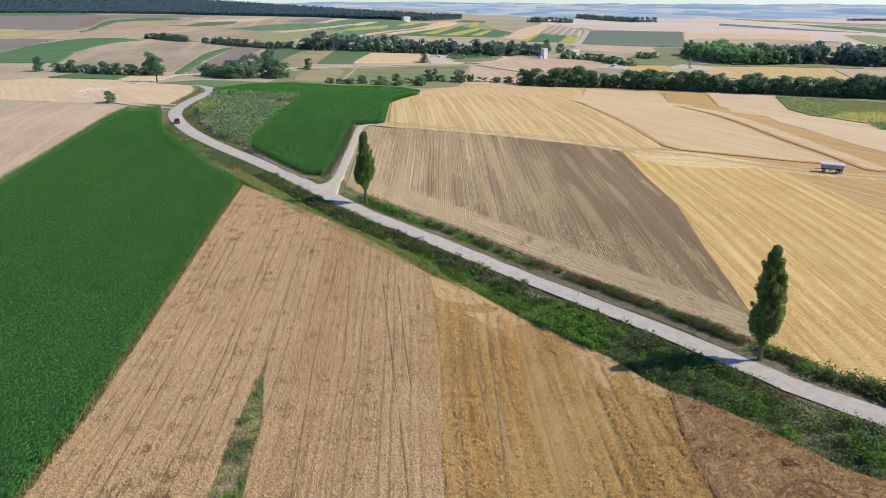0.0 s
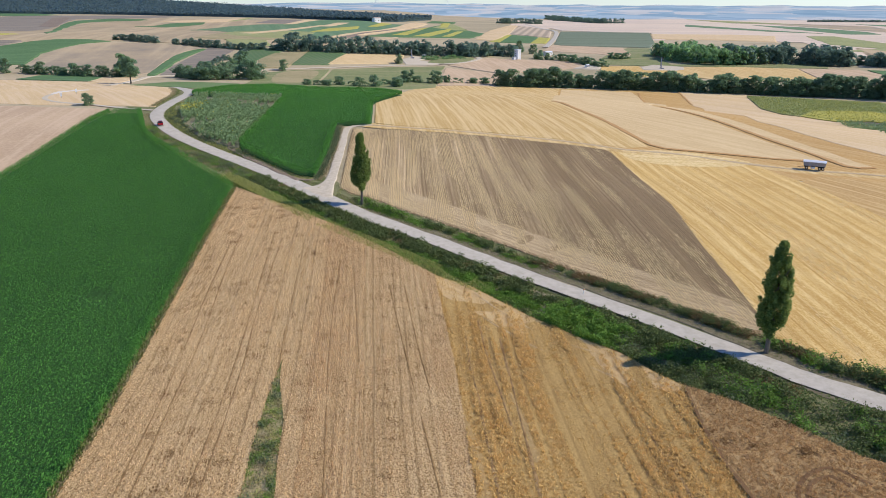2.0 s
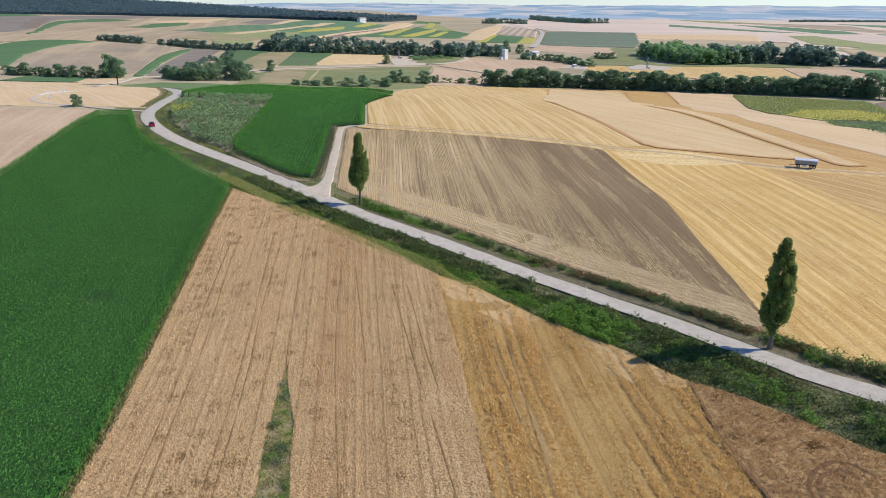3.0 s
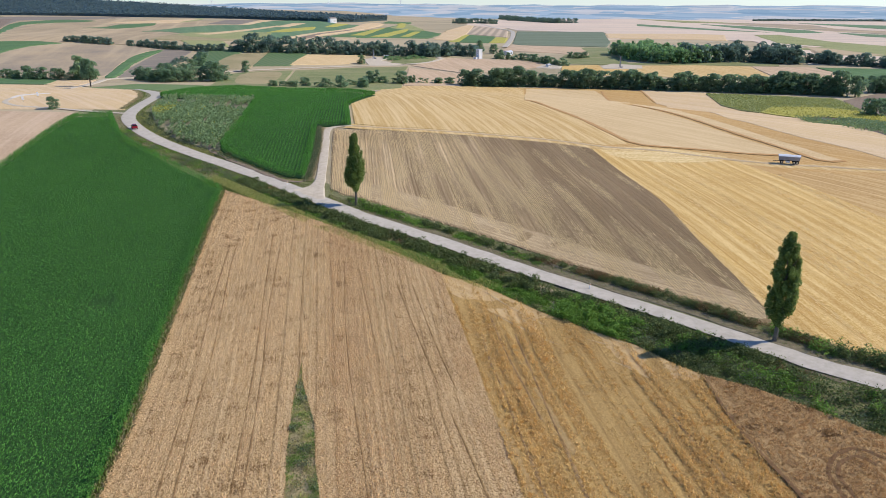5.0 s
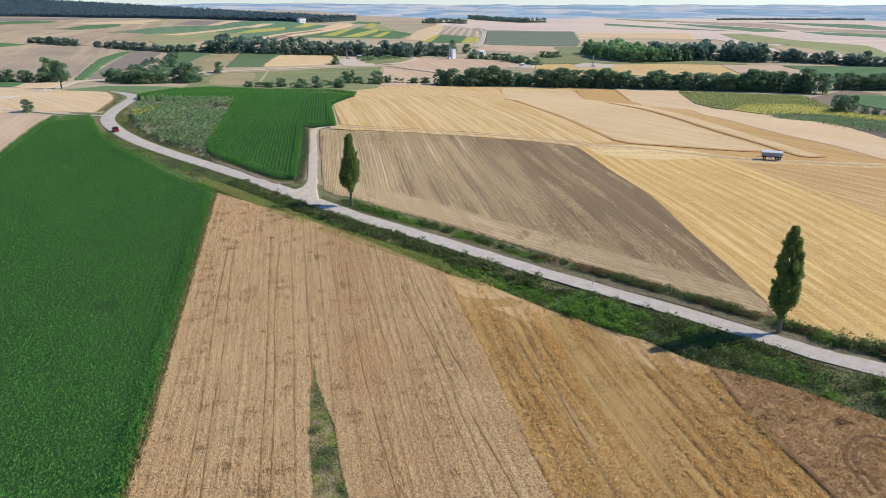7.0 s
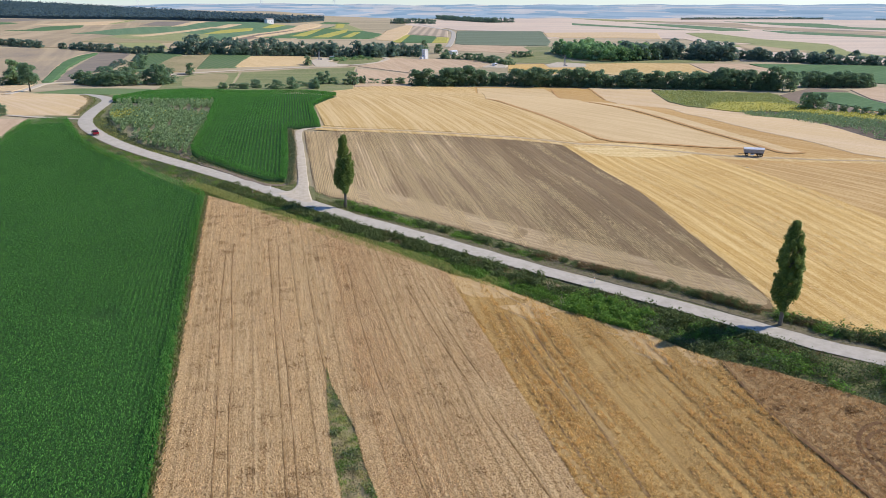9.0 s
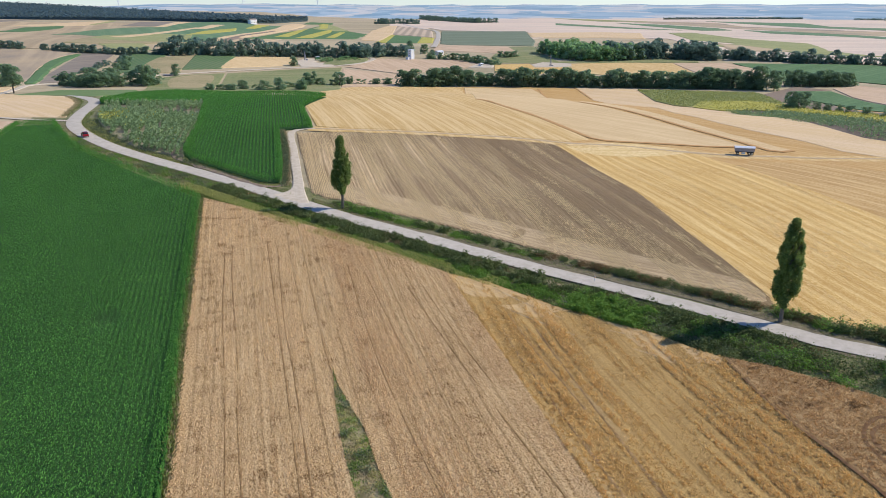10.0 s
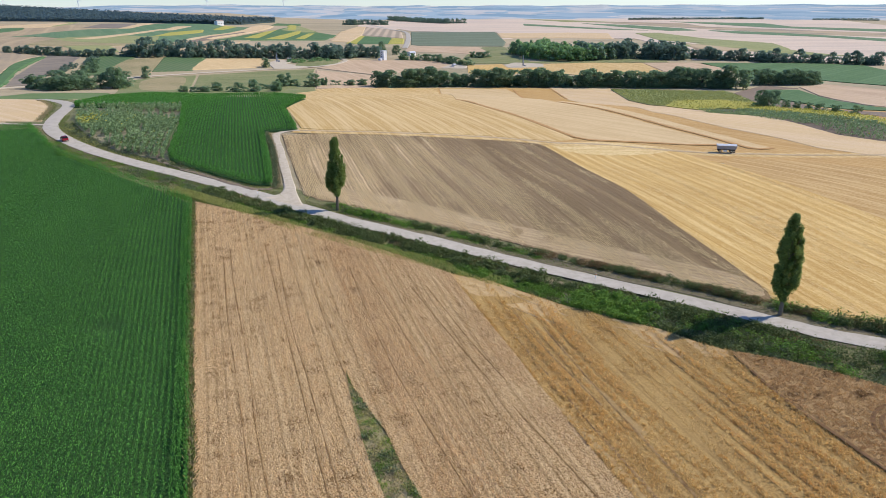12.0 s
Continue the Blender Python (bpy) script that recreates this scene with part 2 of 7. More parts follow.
MARGIN = field_material("cut_margin", (0.51, 0.348, 0.168), (0.38, 0.245, 0.108), (0.63, 0.46, 0.24), 133, streak=1.0, patch=0.1, patch_amount=0.4, grain=5.0, grain_amount=0.4, bump=0.06)
WHITE_GRAVEL = plain("white_gravel", (0.58, 0.52, 0.44), (0.70, 0.64, 0.56), 1.0, 0.95)
EDGE = plain("shaded_cut_edge", (0.42, 0.235, 0.095), (0.52, 0.31, 0.13), 1.0, 0.95)
GRAVEL = plain("pale_gravel", (0.46, 0.385, 0.29), (0.58, 0.50, 0.385), 1.0, 0.95)


# ---- shape helpers ----
def ease(a, b, v):
    u = np.clip((v - a) / (b - a), 0, 1)
    return u * u * (3 - 2 * u)


def land(x, y):
    """The height of the ground: a low ridge across the middle, a shallow valley behind, hills far off."""
    x, y = np.asarray(x, float), np.asarray(y, float)
    left, west, east = 1 - ease(-20, 110, x), 1 - ease(-140, 20, x), ease(60, 200, x)
    z = -3.2 + 6.4 * ease(70, 165, y) + (1.2 + 3.2 * left) * ease(150, 250, y)
    z = z + 2.5 * ease(10, 52, x) * (1 - ease(90, 175, y))
    z = z - (17.5 - 7 * west) * ease(285 - 110 * east, 510 - 130 * east, y) + (7 - 2 * west) * ease(530, 800, y)
    z = z + 9 * np.exp(-((x + 420) / 260) ** 2 - ((y - 820) / 230) ** 2)
    z = z + 10 * ease(900, 1900, y) * (1 - ease(-200, 500, x))
    z = z + 42 * np.exp(-((x + 1250) / 750) ** 2 - ((y - 2700) / 600) ** 2)
    return z


def at(x, y, up=0.0):
    return Vector((x, y, float(land(x, y)) + up))


def mesh_object(name, verts, faces, material, parent=None):
    me = bpy.data.meshes.new(name)
    me.from_pydata(verts, [], faces)
    me.materials.append(material)
    ob = new(name, me)
    if parent:
        ob.parent = parent
    return ob


def part(name, bm, material, parent, label=""):
    me = bpy.data.meshes.new(name)
    bm.to_mesh(me)
    bm.free()
    me.materials.append(material)
    ob = new(name, me)
    ob.parent = parent
    return tagged(ob, label)


def rounded(points, rounds=1, closed=True):
    """Cuts the corners of an outline."""
    for _ in range(rounds):
        out = []
        for i in range(len(points) if closed else len(points) - 1):
            (ax, ay), (bx, by) = points[i], points[(i + 1) % len(points)]
            out += [(ax * 0.75 + bx * 0.25, ay * 0.75 + by * 0.25), (ax * 0.25 + bx * 0.75, ay * 0.25 + by * 0.75)]
        points = out if closed else [points[0]] + out + [points[-1]]
    return points


def field(name, label, category, material, outline, up=0.25, step=0, soft=0, kind="structure"):
    """A piece of cropped land that follows the ground, up metres thick, with sides down into it."""
    pts = rounded(outline, soft) if soft else outline
    bm = bmesh.new()
    f = bm.faces.new([bm.verts.new((x, y, 0)) for x, y in pts])
    f.normal_update()
    if f.normal.z < 0:
        f.normal_flip()
    bmesh.ops.triangulate(bm, faces=[f])
    xs, ys = [p[0] for p in pts], [p[1] for p in pts]
    size = max(max(xs) - min(xs), max(ys) - min(ys))
    step = step or min(max(6.0, size / 24), 60.0)
    for axis, lo, hi in ((0, min(xs), max(xs)), (1, min(ys), max(ys))):
        for k in range(math.ceil(lo / step), math.floor(hi / step) + 1):
            co, no = [0, 0, 0], [0, 0, 0]
            co[axis], no[axis] = k * step, 1
            bmesh.ops.bisect_plane(bm, geom=bm.verts[:] + bm.edges[:] + bm.faces[:], plane_co=co, plane_no=no, dist=1e-4)
    rim = [e for e in bm.edges if e.is_boundary]
    flare = 0.8 if up < 0.2 else 0.5 if up < 0.4 else 5.0 * up if min(ys) > 480 else 0.0
    out = {}
    for v in {v for e in rim for v in e.verts}:
        mid = sum((f.calc_center_median() for f in v.link_faces), Vector()) / len(v.link_faces)
        out[(round(v.co.x, 4), round(v.co.y, 4))] = (v.co - mid).normalized() * flare
    low = bmesh.ops.extrude_edge_only(bm, edges=rim)["geom"]
    low = {v for v in low if isinstance(v, bmesh.types.BMVert)}
    for v in low:
        v.co += out.get((round(v.co.x, 4), round(v.co.y, 4)), Vector())
    co = np.array([v.co[:] for v in bm.verts])
    zs = land(co[:, 0], co[:, 1])
    for v, z in zip(bm.verts, zs):
        v.co.z = z + (max(-0.3, up - 1.0) if v in low else up)
    bmesh.ops.recalc_face_normals(bm, faces=bm.faces[:])
    me = bpy.data.meshes.new(name)
    bm.to_mesh(me)
    bm.free()
    me.materials.append(material)
    return tagged(new(name, me), label, category, kind=kind)


def glide(points, step):
    """Points along a smooth line through the given ones."""
    p = [Vector(q) for q in points]
    p = [2 * p[0] - p[1]] + p + [2 * p[-1] - p[-2]]
    out = []
    for i in range(1, len(p) - 2):
        n = max(1, int((p[i + 1] - p[i]).length / step))
        for k in range(n):
            t = k / n
            a, b, c, d = p[i - 1], p[i], p[i + 1], p[i + 2]
            out.append(0.5 * (2 * b + (c - a) * t + (2 * a - 5 * b + 4 * c - d) * t * t + (3 * b - a - 3 * c + d) * t ** 3))
    return out + [p[-2]]


def way(name, label, category, material, points, width, up=0.06, step=4.0, ragged=0.0, drop=0.3, hug=False):
    """A road or track along a line, with a crown and sides down into the ground. width: metres, or (first, last)."""
    line = glide(points, step)
    w0, w1 = width if isinstance(width, tuple) else (width, width)
    verts, faces = [], []
    rng = random.Random(name)
    for i, q in enumerate(line):
        d = (line[min(i + 1, len(line) - 1)] - line[max(i - 1, 0)]).normalized()
        n = Vector((-d.y, d.x))
        w = (w0 + (w1 - w0) * i / (len(line) - 1)) / 2 + rng.uniform(-ragged, ragged)
        z = float(land(q.x, q.y)) + up
        for s, dz in ((-1.12, -drop), (-1, 0), (0, 0.03), (1, 0), (1.12, -drop)):
            a = q + n * w * s
            verts.append((a.x, a.y, (float(land(a.x, a.y)) + up if hug else z) + dz))
        if i:
            b = 5 * i
            faces += [(b - 5 + k, b - 4 + k, b + 1 + k, b + k) for k in range(4)]
    ob = mesh_object(name, verts, faces, material)
    return tagged(ob, label, category, kind="structure")


# ---- the ground ----
def spread(n, far, near):
    u = np.linspace(-1, 1, n)
    return near * u + (far - near) * np.sign(u) * np.abs(u) ** 4


gx, gy = spread(151, 4900, 900), np.concatenate([np.linspace(-300, 900, 121), 900 + 4000 * np.linspace(0.005, 1, 60) ** 1.6])
gv = [(x, y, float(z) - 0.12) for y, row in zip(gy, land(*np.meshgrid(gx, gy))) for x, z in zip(gx, row)]
gf = [(j * 151 + i, j * 151 + i + 1, j * 151 + i + 152, j * 151 + i + 151) for j in range(len(gy) - 1) for i in range(150)]
tagged(mesh_object("ground", gv, gf, GROUND), "dry grassy farmland stretching to the horizon", "ground", kind="structure")

ROAD = [(175, -60), (92, 34), (49.9, 72.2), (42.3, 81), (37.4, 87.3), (31.9, 94.5), (25.5, 101.9), (18.2, 109.8), (9.9, 117.8), (0.7, 126.9), (-9.6, 136.7), (-16.3, 143.1), (-21.1, 148.6), (-27.6, 156.8), (-34.7, 166.1), (-42.4, 175.8), (-50.7, 185.4), (-59.7, 195), (-69.5, 206), (-78.6, 217.4), (-86.9, 230.4), (-93.8, 244.2), (-98.4, 258.1), (-100.7, 272), (-102.2, 287.4), (-103.7, 304.6), (-106.5, 322.9), (-113.1, 341.1), (-120.8, 355.2), (-129.4, 366.7)]
way("road", "narrow pale asphalt country road winding between fields", "road", ASPHALT, ROAD, (3.55, 4.4), 0.1, drop=0.03)
way("side_road", "pale gravel farm lane branching off the road", "lane", GRAVEL, [(-26.7, 157), (-26.8, 166), (-27.0, 181.4), (-27.4, 204.5), (-27.9, 219), (-27.2, 227), (-24, 230.4), (-20, 231)], (2.15, 2.1), 0.14, 2.0, 0.06, 0.06)
field("lane_mouth", "flared gravel mouth of the farm lane", "lane", GRAVEL, [(-28.0, 176), (-28.1, 170), (-28.7, 166.8), (-30.0, 164.6), (-33.5, 162.6), (-33, 160), (-28, 156), (-24.9, 154.8), (-25.6, 159), (-25.9, 166), (-26.0, 176)], 0.132, 3, 1)
TRACK = [(-21.1, 231.6), (-12.9, 228.2), (5, 223.3), (22.3, 217.7), (39, 211.5), (49.8, 205.3), (55.6, 201.4), (69.5, 196.5), (82.4, 186.9), (94.9, 178.7), (108.4, 173.8), (123.6, 167.8), (190, 150)]
way("farm_track", "dusty pale wheel track between stubble fields", "track", DUST, TRACK, 1.7, 0.135, 3.0, 0.35, 0.04)

way("track_margin", "straw-strewn margin of the farm track", "track", STUBBLE, TRACK, 7.0, 0.05, 4.0, 0.4, 0.1)


def verge(name, label, points, near, far, up):
    """A strip of rough grass under and beside the road; near and far: how wide on its two sides."""
    line = glide(points, 4.0)
    verts, faces, k = [], [], 13
    for i, q in enumerate(line):
        d = (line[min(i + 1, len(line) - 1)] - line[max(i - 1, 0)]).normalized()
        n = Vector((d.y, -d.x)) if d.y > 0 else Vector((-d.y, d.x))
        for j in range(k):
            a = q + n * (-near + (near + far) * j / (k - 1))
            verts.append((a.x, a.y, float(land(a.x, a.y)) + up))
        if i:
            b = k * i
            faces += [(b - k + j, b - k + j + 1, b + j + 1, b + j) for j in range(k - 1)]
    return tagged(mesh_object(name, verts, faces, VERGE), label, "verge", kind="structure")


verge("verge", "rough green and brown verge along the road", ROAD, 15.0, 9.0, -0.08)

# ---- near fields ----
MAIZE_A = [(-95.9, 29.1), (-114.8, 254.8), (-103.5, 256.3), (-89.7, 221.4), (-83.3, 210.2), (-69.3, 191.2), (-55.2, 172.1), (-48.6, 161.5), (-47.3, 136), (-46.4, 115), (-45.5, 95.2), (-44.5, 78.7), (-43.7, 64), (-41.5, 20), (-35, -120), (-95.9, -120)]
MAIZE_B = [(-95, 362.7), (-82.1, 382.1), (-59.3, 357.5), (-23.4, 338.1), (-11.3, 311.8), (-22.5, 277.7), (-20.7, 230.9), (-31.2, 230), (-30.5, 187.1), (-30.9, 172.5), (-35.4, 174.5), (-43.4, 184.1), (-55, 199.2), (-57.5, 206.1), (-57.3, 243), (-59.5, 282.7), (-59.8, 296.7), (-90, 306), (-101.5, 310), (-103.5, 322)]
WHEAT_A = [(-43.2, 64), (-44.0, 78.7), (-45.0, 95.2), (-45.9, 115), (-46.8, 136), (-48.1, 162), (-37, 151), (-21, 134.9), (-10.4, 123.2), (-2.8, 113.7), (-0.8, 86.5), (-0.3, 70.4), (0, 58), (2.5, 38), (3, -120), (-19, -120), (-17.5, 20), (-20.8, 60.5), (-21.5, 65.5), (-22.1, 73.1), (-24.2, 82.1), (-24.8, 87.5), (-25.1, 78.3), (-24.9, 69), (-24.3, 60.9), (-24, 20), (-26, -120), (-34.6, -120), (-41, 20)]
BARLEY = [(3, -120), (2.5, 38), (0, 58), (-0.3, 70.4), (-0.8, 86.5), (-2.8, 113.7), (3.2, 109.5), (11.5, 99.3), (18.3, 91.9), (22.7, 87.3), (26, 81.3), (28.4, 77.9), (27.2, 64.4), (27.6, 53.4), (27, 30), (27, -120)]
WHEAT_RED = [(27.6, 53.4), (27.2, 64.4), (28.4, 77.9), (33.4, 72.8), (37.3, 67.2), (41.2, 60.9), (85, 28), (160, -60), (160, -120), (27, -120), (27, 30)]
HARROWED = [(-25.7, 225.1), (-14.8, 224.1), (6.2, 218.5), (30.1, 211.5), (45.8, 203.9), (50.2, 199.4), (50.3, 168.5), (50.3, 147.1), (47.7, 122), (46.9, 105.3), (45.8, 92.5), (44.1, 88.6), (40.3, 92.9), (34.4, 100.1), (27.8, 108), (20.4, 117.1), (11.8, 126.4), (2, 136.2), (-8.9, 147), (-16.1, 155.2), (-21.2, 159.1), (-23.9, 164)]
GOLDEN = [(50.6, 199.4), (50.3, 168.5), (50.3, 147.1), (47.7, 122), (46.9, 105.3), (45.8, 92.1), (44.7, 89.1), (48.6, 84.2), (53.9, 77.3), (80, 56), (110, 24), (220, 20), (220, 60), (93.1, 115), (89.4, 165.2), (86.5, 181.6), (68.3, 193.6), (56.1, 197.7)]
DITCH = [(-24.8, 87.5), (-24.2, 82.1), (-22.1, 73.1), (-21.5, 65.5), (-20.8, 60.5), (-17.9, 30), (-23.9, 30), (-24.3, 60.9), (-24.9, 69), (-25.1, 78.3)]
field("maize_field", "tall dark green maize field beside the road", "maize field", CORN, MAIZE_A, 0.15)
field("wheat_field", "ripe beige wheat field with tramlines", "wheat field", WHEAT, WHEAT_A, 0.7)
field("wheat_field", "ripe beige wheat closing off the bare gap", "wheat field", WHEAT, [(-26, -120), (-19, -120), (-17.5, 20), (-17.8, 31), (-24, 31), (-24, 20)], 0.697)
field("barley_field", "patchy amber barley field partly flattened", "barley field", AMBER, BARLEY, 0.6)
field("wheat_field", "reddish brown ripe wheat with curved wheel marks", "wheat field", RYE, WHEAT_RED, 0.75)
field("harrowed_field", "grey-brown harrowed stubble field with pale streaks", "field", BROWN, HARROWED, 0.08)
field("stubble_field", "golden stubble field with long straw stripes", "stubble field", GOLD, GOLDEN, 0.1, 6)
field("stubble_field", "trampled golden stubble round the farm track", "stubble field", CUT, [(50, 198), (45, 240), (45, 310), (88, 512), (160, 500), (300, 340), (320, 220), (260, 110), (170, 105), (92, 166)], 0.03, 8)
STRAWY = field_material("strewn_straw", (0.62, 0.44, 0.17), (0.48, 0.30, 0.10), (0.86, 0.69, 0.40), 172, streak=1.3, patch=0.09, patch_amount=0.9, grain=1.5, grain_amount=0.5)
field("straw_patch", "pale trampled straw beside the farm track", "straw", STRAWY, [(51.8, 201.8), (67.6, 201.2), (78.4, 196.1), (88.7, 186), (79.6, 181.6), (65.2, 181.6), (54.1, 187.9)], 0.115, soft=2)
field("stubble_field", "brownish stubble field with pale straw rows", "stubble field", GOLDB, [(89.4, 165.2), (93.1, 115), (220, 60), (240, 150), (126.6, 147.9), (109.7, 163.1), (97.6, 171.4)], 0.1, 6)
field("stubble_field", "pale stubble field with curving straw rows", "stubble field", STUBBLE, [(-21.6, 289.2), (-10.3, 340.5), (-5.1, 493.7), (47.4, 523.2), (97.1, 508.2), (53, 302.2), (64.6, 234.6), (63.8, 205.9), (56.4, 203.7), (39.6, 213.9), (22.7, 220.1), (5.2, 225.9), (-12.8, 230.9), (-19.1, 234.1)], 0.1, 6)
E1 = [(52.7, 302.1), (55.7, 295.6), (57.8, 277.7), (61, 256.9), (63.2, 229.2), (65.3, 208.3), (68, 203.8), (74.9, 200.8), (86.7, 195.5), (95, 191), (102, 188.8), (107, 186.6)]
E2 = [(98.7, 296.5), (102.5, 275.1), (104.7, 253.8), (105.7, 233.4), (107, 216.4), (108.8, 202.6), (110, 189.4), (110.6, 181.9), (113.1, 179.5), (117.4, 180)]
field("wheat_field", "standing pale ripe wheat with brown cut edges", "wheat field", PINK, E1 + [(107, 190), (105.5, 204), (103.8, 217), (102.6, 233), (101.6, 253), (99.4, 275), (96, 297), (98, 312), (146, 424), (137.4, 434.5), (143.8, 489.2), (98.4, 504.6)], 0.19, 6)
field("wheat_field", "narrow standing strip of pale ripe wheat", "wheat field", PINK, E2 + [(116, 185.3), (115.4, 198.2), (113.6, 210.9), (112.8, 227.2), (111.7, 245.4), (110.1, 265.6), (109, 290.6), (102.9, 304.1)], 0.19, 6)
field("wheat_field", "smooth pale ripe wheat beside sunflowers", "wheat field", PALE, [(179, 491.8), (218.5, 478), (209, 440), (201, 413), (200, 398), (214, 380), (213, 346), (161, 242), (155, 213), (153.5, 204), (152.5, 192), (158.5, 178.5), (139.8, 160.8), (131, 176.3), (130.2, 191.4), (127.9, 201.7), (124.9, 212), (122.9, 225.4), (121.6, 241.9), (119.5, 252), (122, 264), (163, 409), (161.3, 420), (166.7, 447.2), (177.3, 487.6)], 0.135, 6)
field("sunflower_field", "greenish sunflower field fading to yellow", "sunflower field", OLIVE, [(213, 462), (238, 452), (261, 437), (283, 428), (273, 397), (263.4, 373), (251.4, 391.7), (221.3, 395.5), (203.4, 376.4), (197.4, 384.1), (196, 406), (204, 432)], 0.5)
field("sunflower_field", "yellow blooming sunflower strip", "sunflower field", YELLOW, [(204, 376.4), (221.3, 395.2), (251.4, 391.4), (263.1, 372.8), (252.2, 328.9), (247.8, 304.2), (201.9, 220.8), (187.9, 207.4), (205, 262), (222, 300), (232.2, 330.5), (228.5, 352.2), (210, 353)], 0.5)
field("sunflower_soil", "dark soil under thin sunflower plants", "soil", DARK_SOIL, [(209.6, 352.5), (228.3, 351.7), (231.9, 330.5), (221.7, 300.3), (204.7, 262.3), (186.3, 205.9), (158.9, 179.4), (152.3, 192.7), (152, 216), (152.5, 236), (180, 289), (203, 336)], 0.1)
field("field_margin", "smooth beige margin of the barley field", "field margin", MARGIN, [(-2.8, 113.4), (3.2, 109.2), (11.5, 99.0), (18.3, 91.6), (22.7, 87.0), (26, 81.0), (28.2, 77.9), (25.6, 74.5), (22.2, 77.3), (18.5, 83.2), (14.3, 87.9), (7.6, 95.3), (-0.3, 104.6), (-1.9, 106.5)], 0.612)
field("ditch_strip", "weedy bare gap in the wheat", "gap", DRY, DITCH, 0.52)
TRAMS = ([(-41.3, 128.5), (-40.5, 107.5), (-39.4, 92.9), (-38.1, 74.3), (-35.7, 40)], [(-40.2, 132.3), (-39.5, 116.8), (-37.5, 91.6), (-36.9, 78.3), (-36, 67.2), (-33.8, 40)], [(-33.9, 133.3), (-32.4, 107.8), (-31.2, 88.3), (-30.4, 73), (-29.9, 63.2), (-28.7, 40)], [(-31.9, 129.4), (-31.1, 101.9), (-30.1, 88.9), (-29.5, 78.2), (-27.4, 40)], [(-19.7, 119.9), (-19.2, 102.6), (-18.3, 86.9), (-17.2, 74.7), (-16.2, 64.3), (-13.9, 40)], [(-26.7, 115.3), (-25.6, 94.5), (-25, 87.1)], [(-10.6, 110.3), (-8.2, 92.7), (-5.7, 74.5), (-3.7, 58.8), (-1.6, 40)], [(-8, 109.7), (-6.1, 92.7), (-4.2, 78.3)], [(-17.1, 117.1), (-15.3, 99.3), (-14, 86.5)])
RUTS = ([(1.2, 93.2), (1.3, 85.3), (1.8, 78.1), (1.9, 71), (2.1, 64.7), (2.3, 58.8), (2.9, 40)], [(3.4, 98.1), (3.9, 88), (4.7, 79.1), (5.2, 71.2)], [(6.2, 92.6), (6.4, 84.7), (6.5, 76.2), (6.5, 69.8), (6.5, 40)], [(14.1, 80.7), (15.2, 76.3), (15.6, 69.7), (16, 63.9), (16.2, 58.7), (16.3, 55), (16.7, 40)], [(19.6, 76.8), (21.1, 72.4), (21, 66.8), (21.6, 60.6), (21.7, 54.8), (22, 40)], [(11.7, 78.3), (12.6, 72.1), (12.8, 67.8)])
BARE_STRIPS = ([(12.9, 76), (13.4, 69.5), (14.1, 62.6), (14.5, 56.2), (15.5, 40)], [(6, 78.3), (6.9, 71), (7.1, 64.1)], [(-1.7, 84.1), (-0.9, 78.4), (0.1, 70.6), (0.9, 62.8), (1.1, 57.1), (1.7, 40)])
TURN_OUT = [(39.6, 56.4), (38.6, 57.7), (37.9, 58.9), (37.0, 59.5), (35.6, 59.3), (34.1, 58.6), (32.8, 57.4), (31.9, 56.1), (31.6, 54.6), (31.3, 52.7), (31.0, 50.8)]
TURN_IN = [(37.4, 56.3), (37.1, 57.4), (36.4, 58.2), (35.1, 58.0), (33.7, 57.2), (32.9, 56.1), (32.5, 55.0), (32.4, 53.2), (32.1, 51.2)]
way("wheel_mark", "dark curved wheel mark in the ripe wheat", "wheel mark", DENT, TURN_OUT, 0.5, 0.765, 0.7, 0.06, 0.01)
way("wheel_mark", "dark inner wheel mark in the ripe wheat", "wheel mark", DENT, TURN_IN, 0.5, 0.765, 0.7, 0.06, 0.01)
# dark strip drawn in place of the shade at the taller wheat's step
way("furrow", "dark strip for the shaded step between barley and reddish wheat", "furrow", DENT, [(x - 0.1, y) for x, y in [(28.5, 77.2), (27.2, 64.4), (27.6, 53.4), (27.2, 30)]], 0.5, 0.765, 2.0, 0.08, 0.02)
for tram_line in TRAMS:
    way("wheel_mark", "thin dark tramline through the ripe wheat", "wheel mark", SHADED_RUT, tram_line, 0.24, 0.715, 2.0, 0.05, 0.01)
way("field_edge", "pale dusty edge between maize and wheat", "field edge", DUST, [(-41.2, 20), (-43.4, 64), (-44.2, 78.7), (-45.2, 95.2), (-46.1, 115), (-47.0, 136), (-48.2, 159)], 0.75, 0.66, 2.0, 0.16, 0.3)
# flat brown strips stand in for the shaded cut sides of the wheat
for words, wide, edge in (("short brown cut edge by the hedge", 1.6, [(147.6, 484), (139.4, 451.4), (136.7, 434.6)]), ("brown cut edge beside the cut strip", 1.6, [(176.8, 487.1), (162.2, 424.9)]), ("long brown foot of the narrow wheat strip", 1.9, E2), ("brown foot of the standing wheat", 1.9, E1)):
    way("field_edge", words, "field edge", EDGE, edge, wide * 0.85, 0.21, 3.0, 0.2, 0.06)
for rut in RUTS:
    way("rut", "dark rut through the flattened barley", "rut", SHADED_RUT, rut, 0.36, 0.63, 2.0, 0.08, 0.01)
for strip in BARE_STRIPS:
    way("bare_strip", "bare brown strip between barley rows", "bare strip", BARE, strip, 0.8, 0.61, 2.0, 0.25, 0.02)
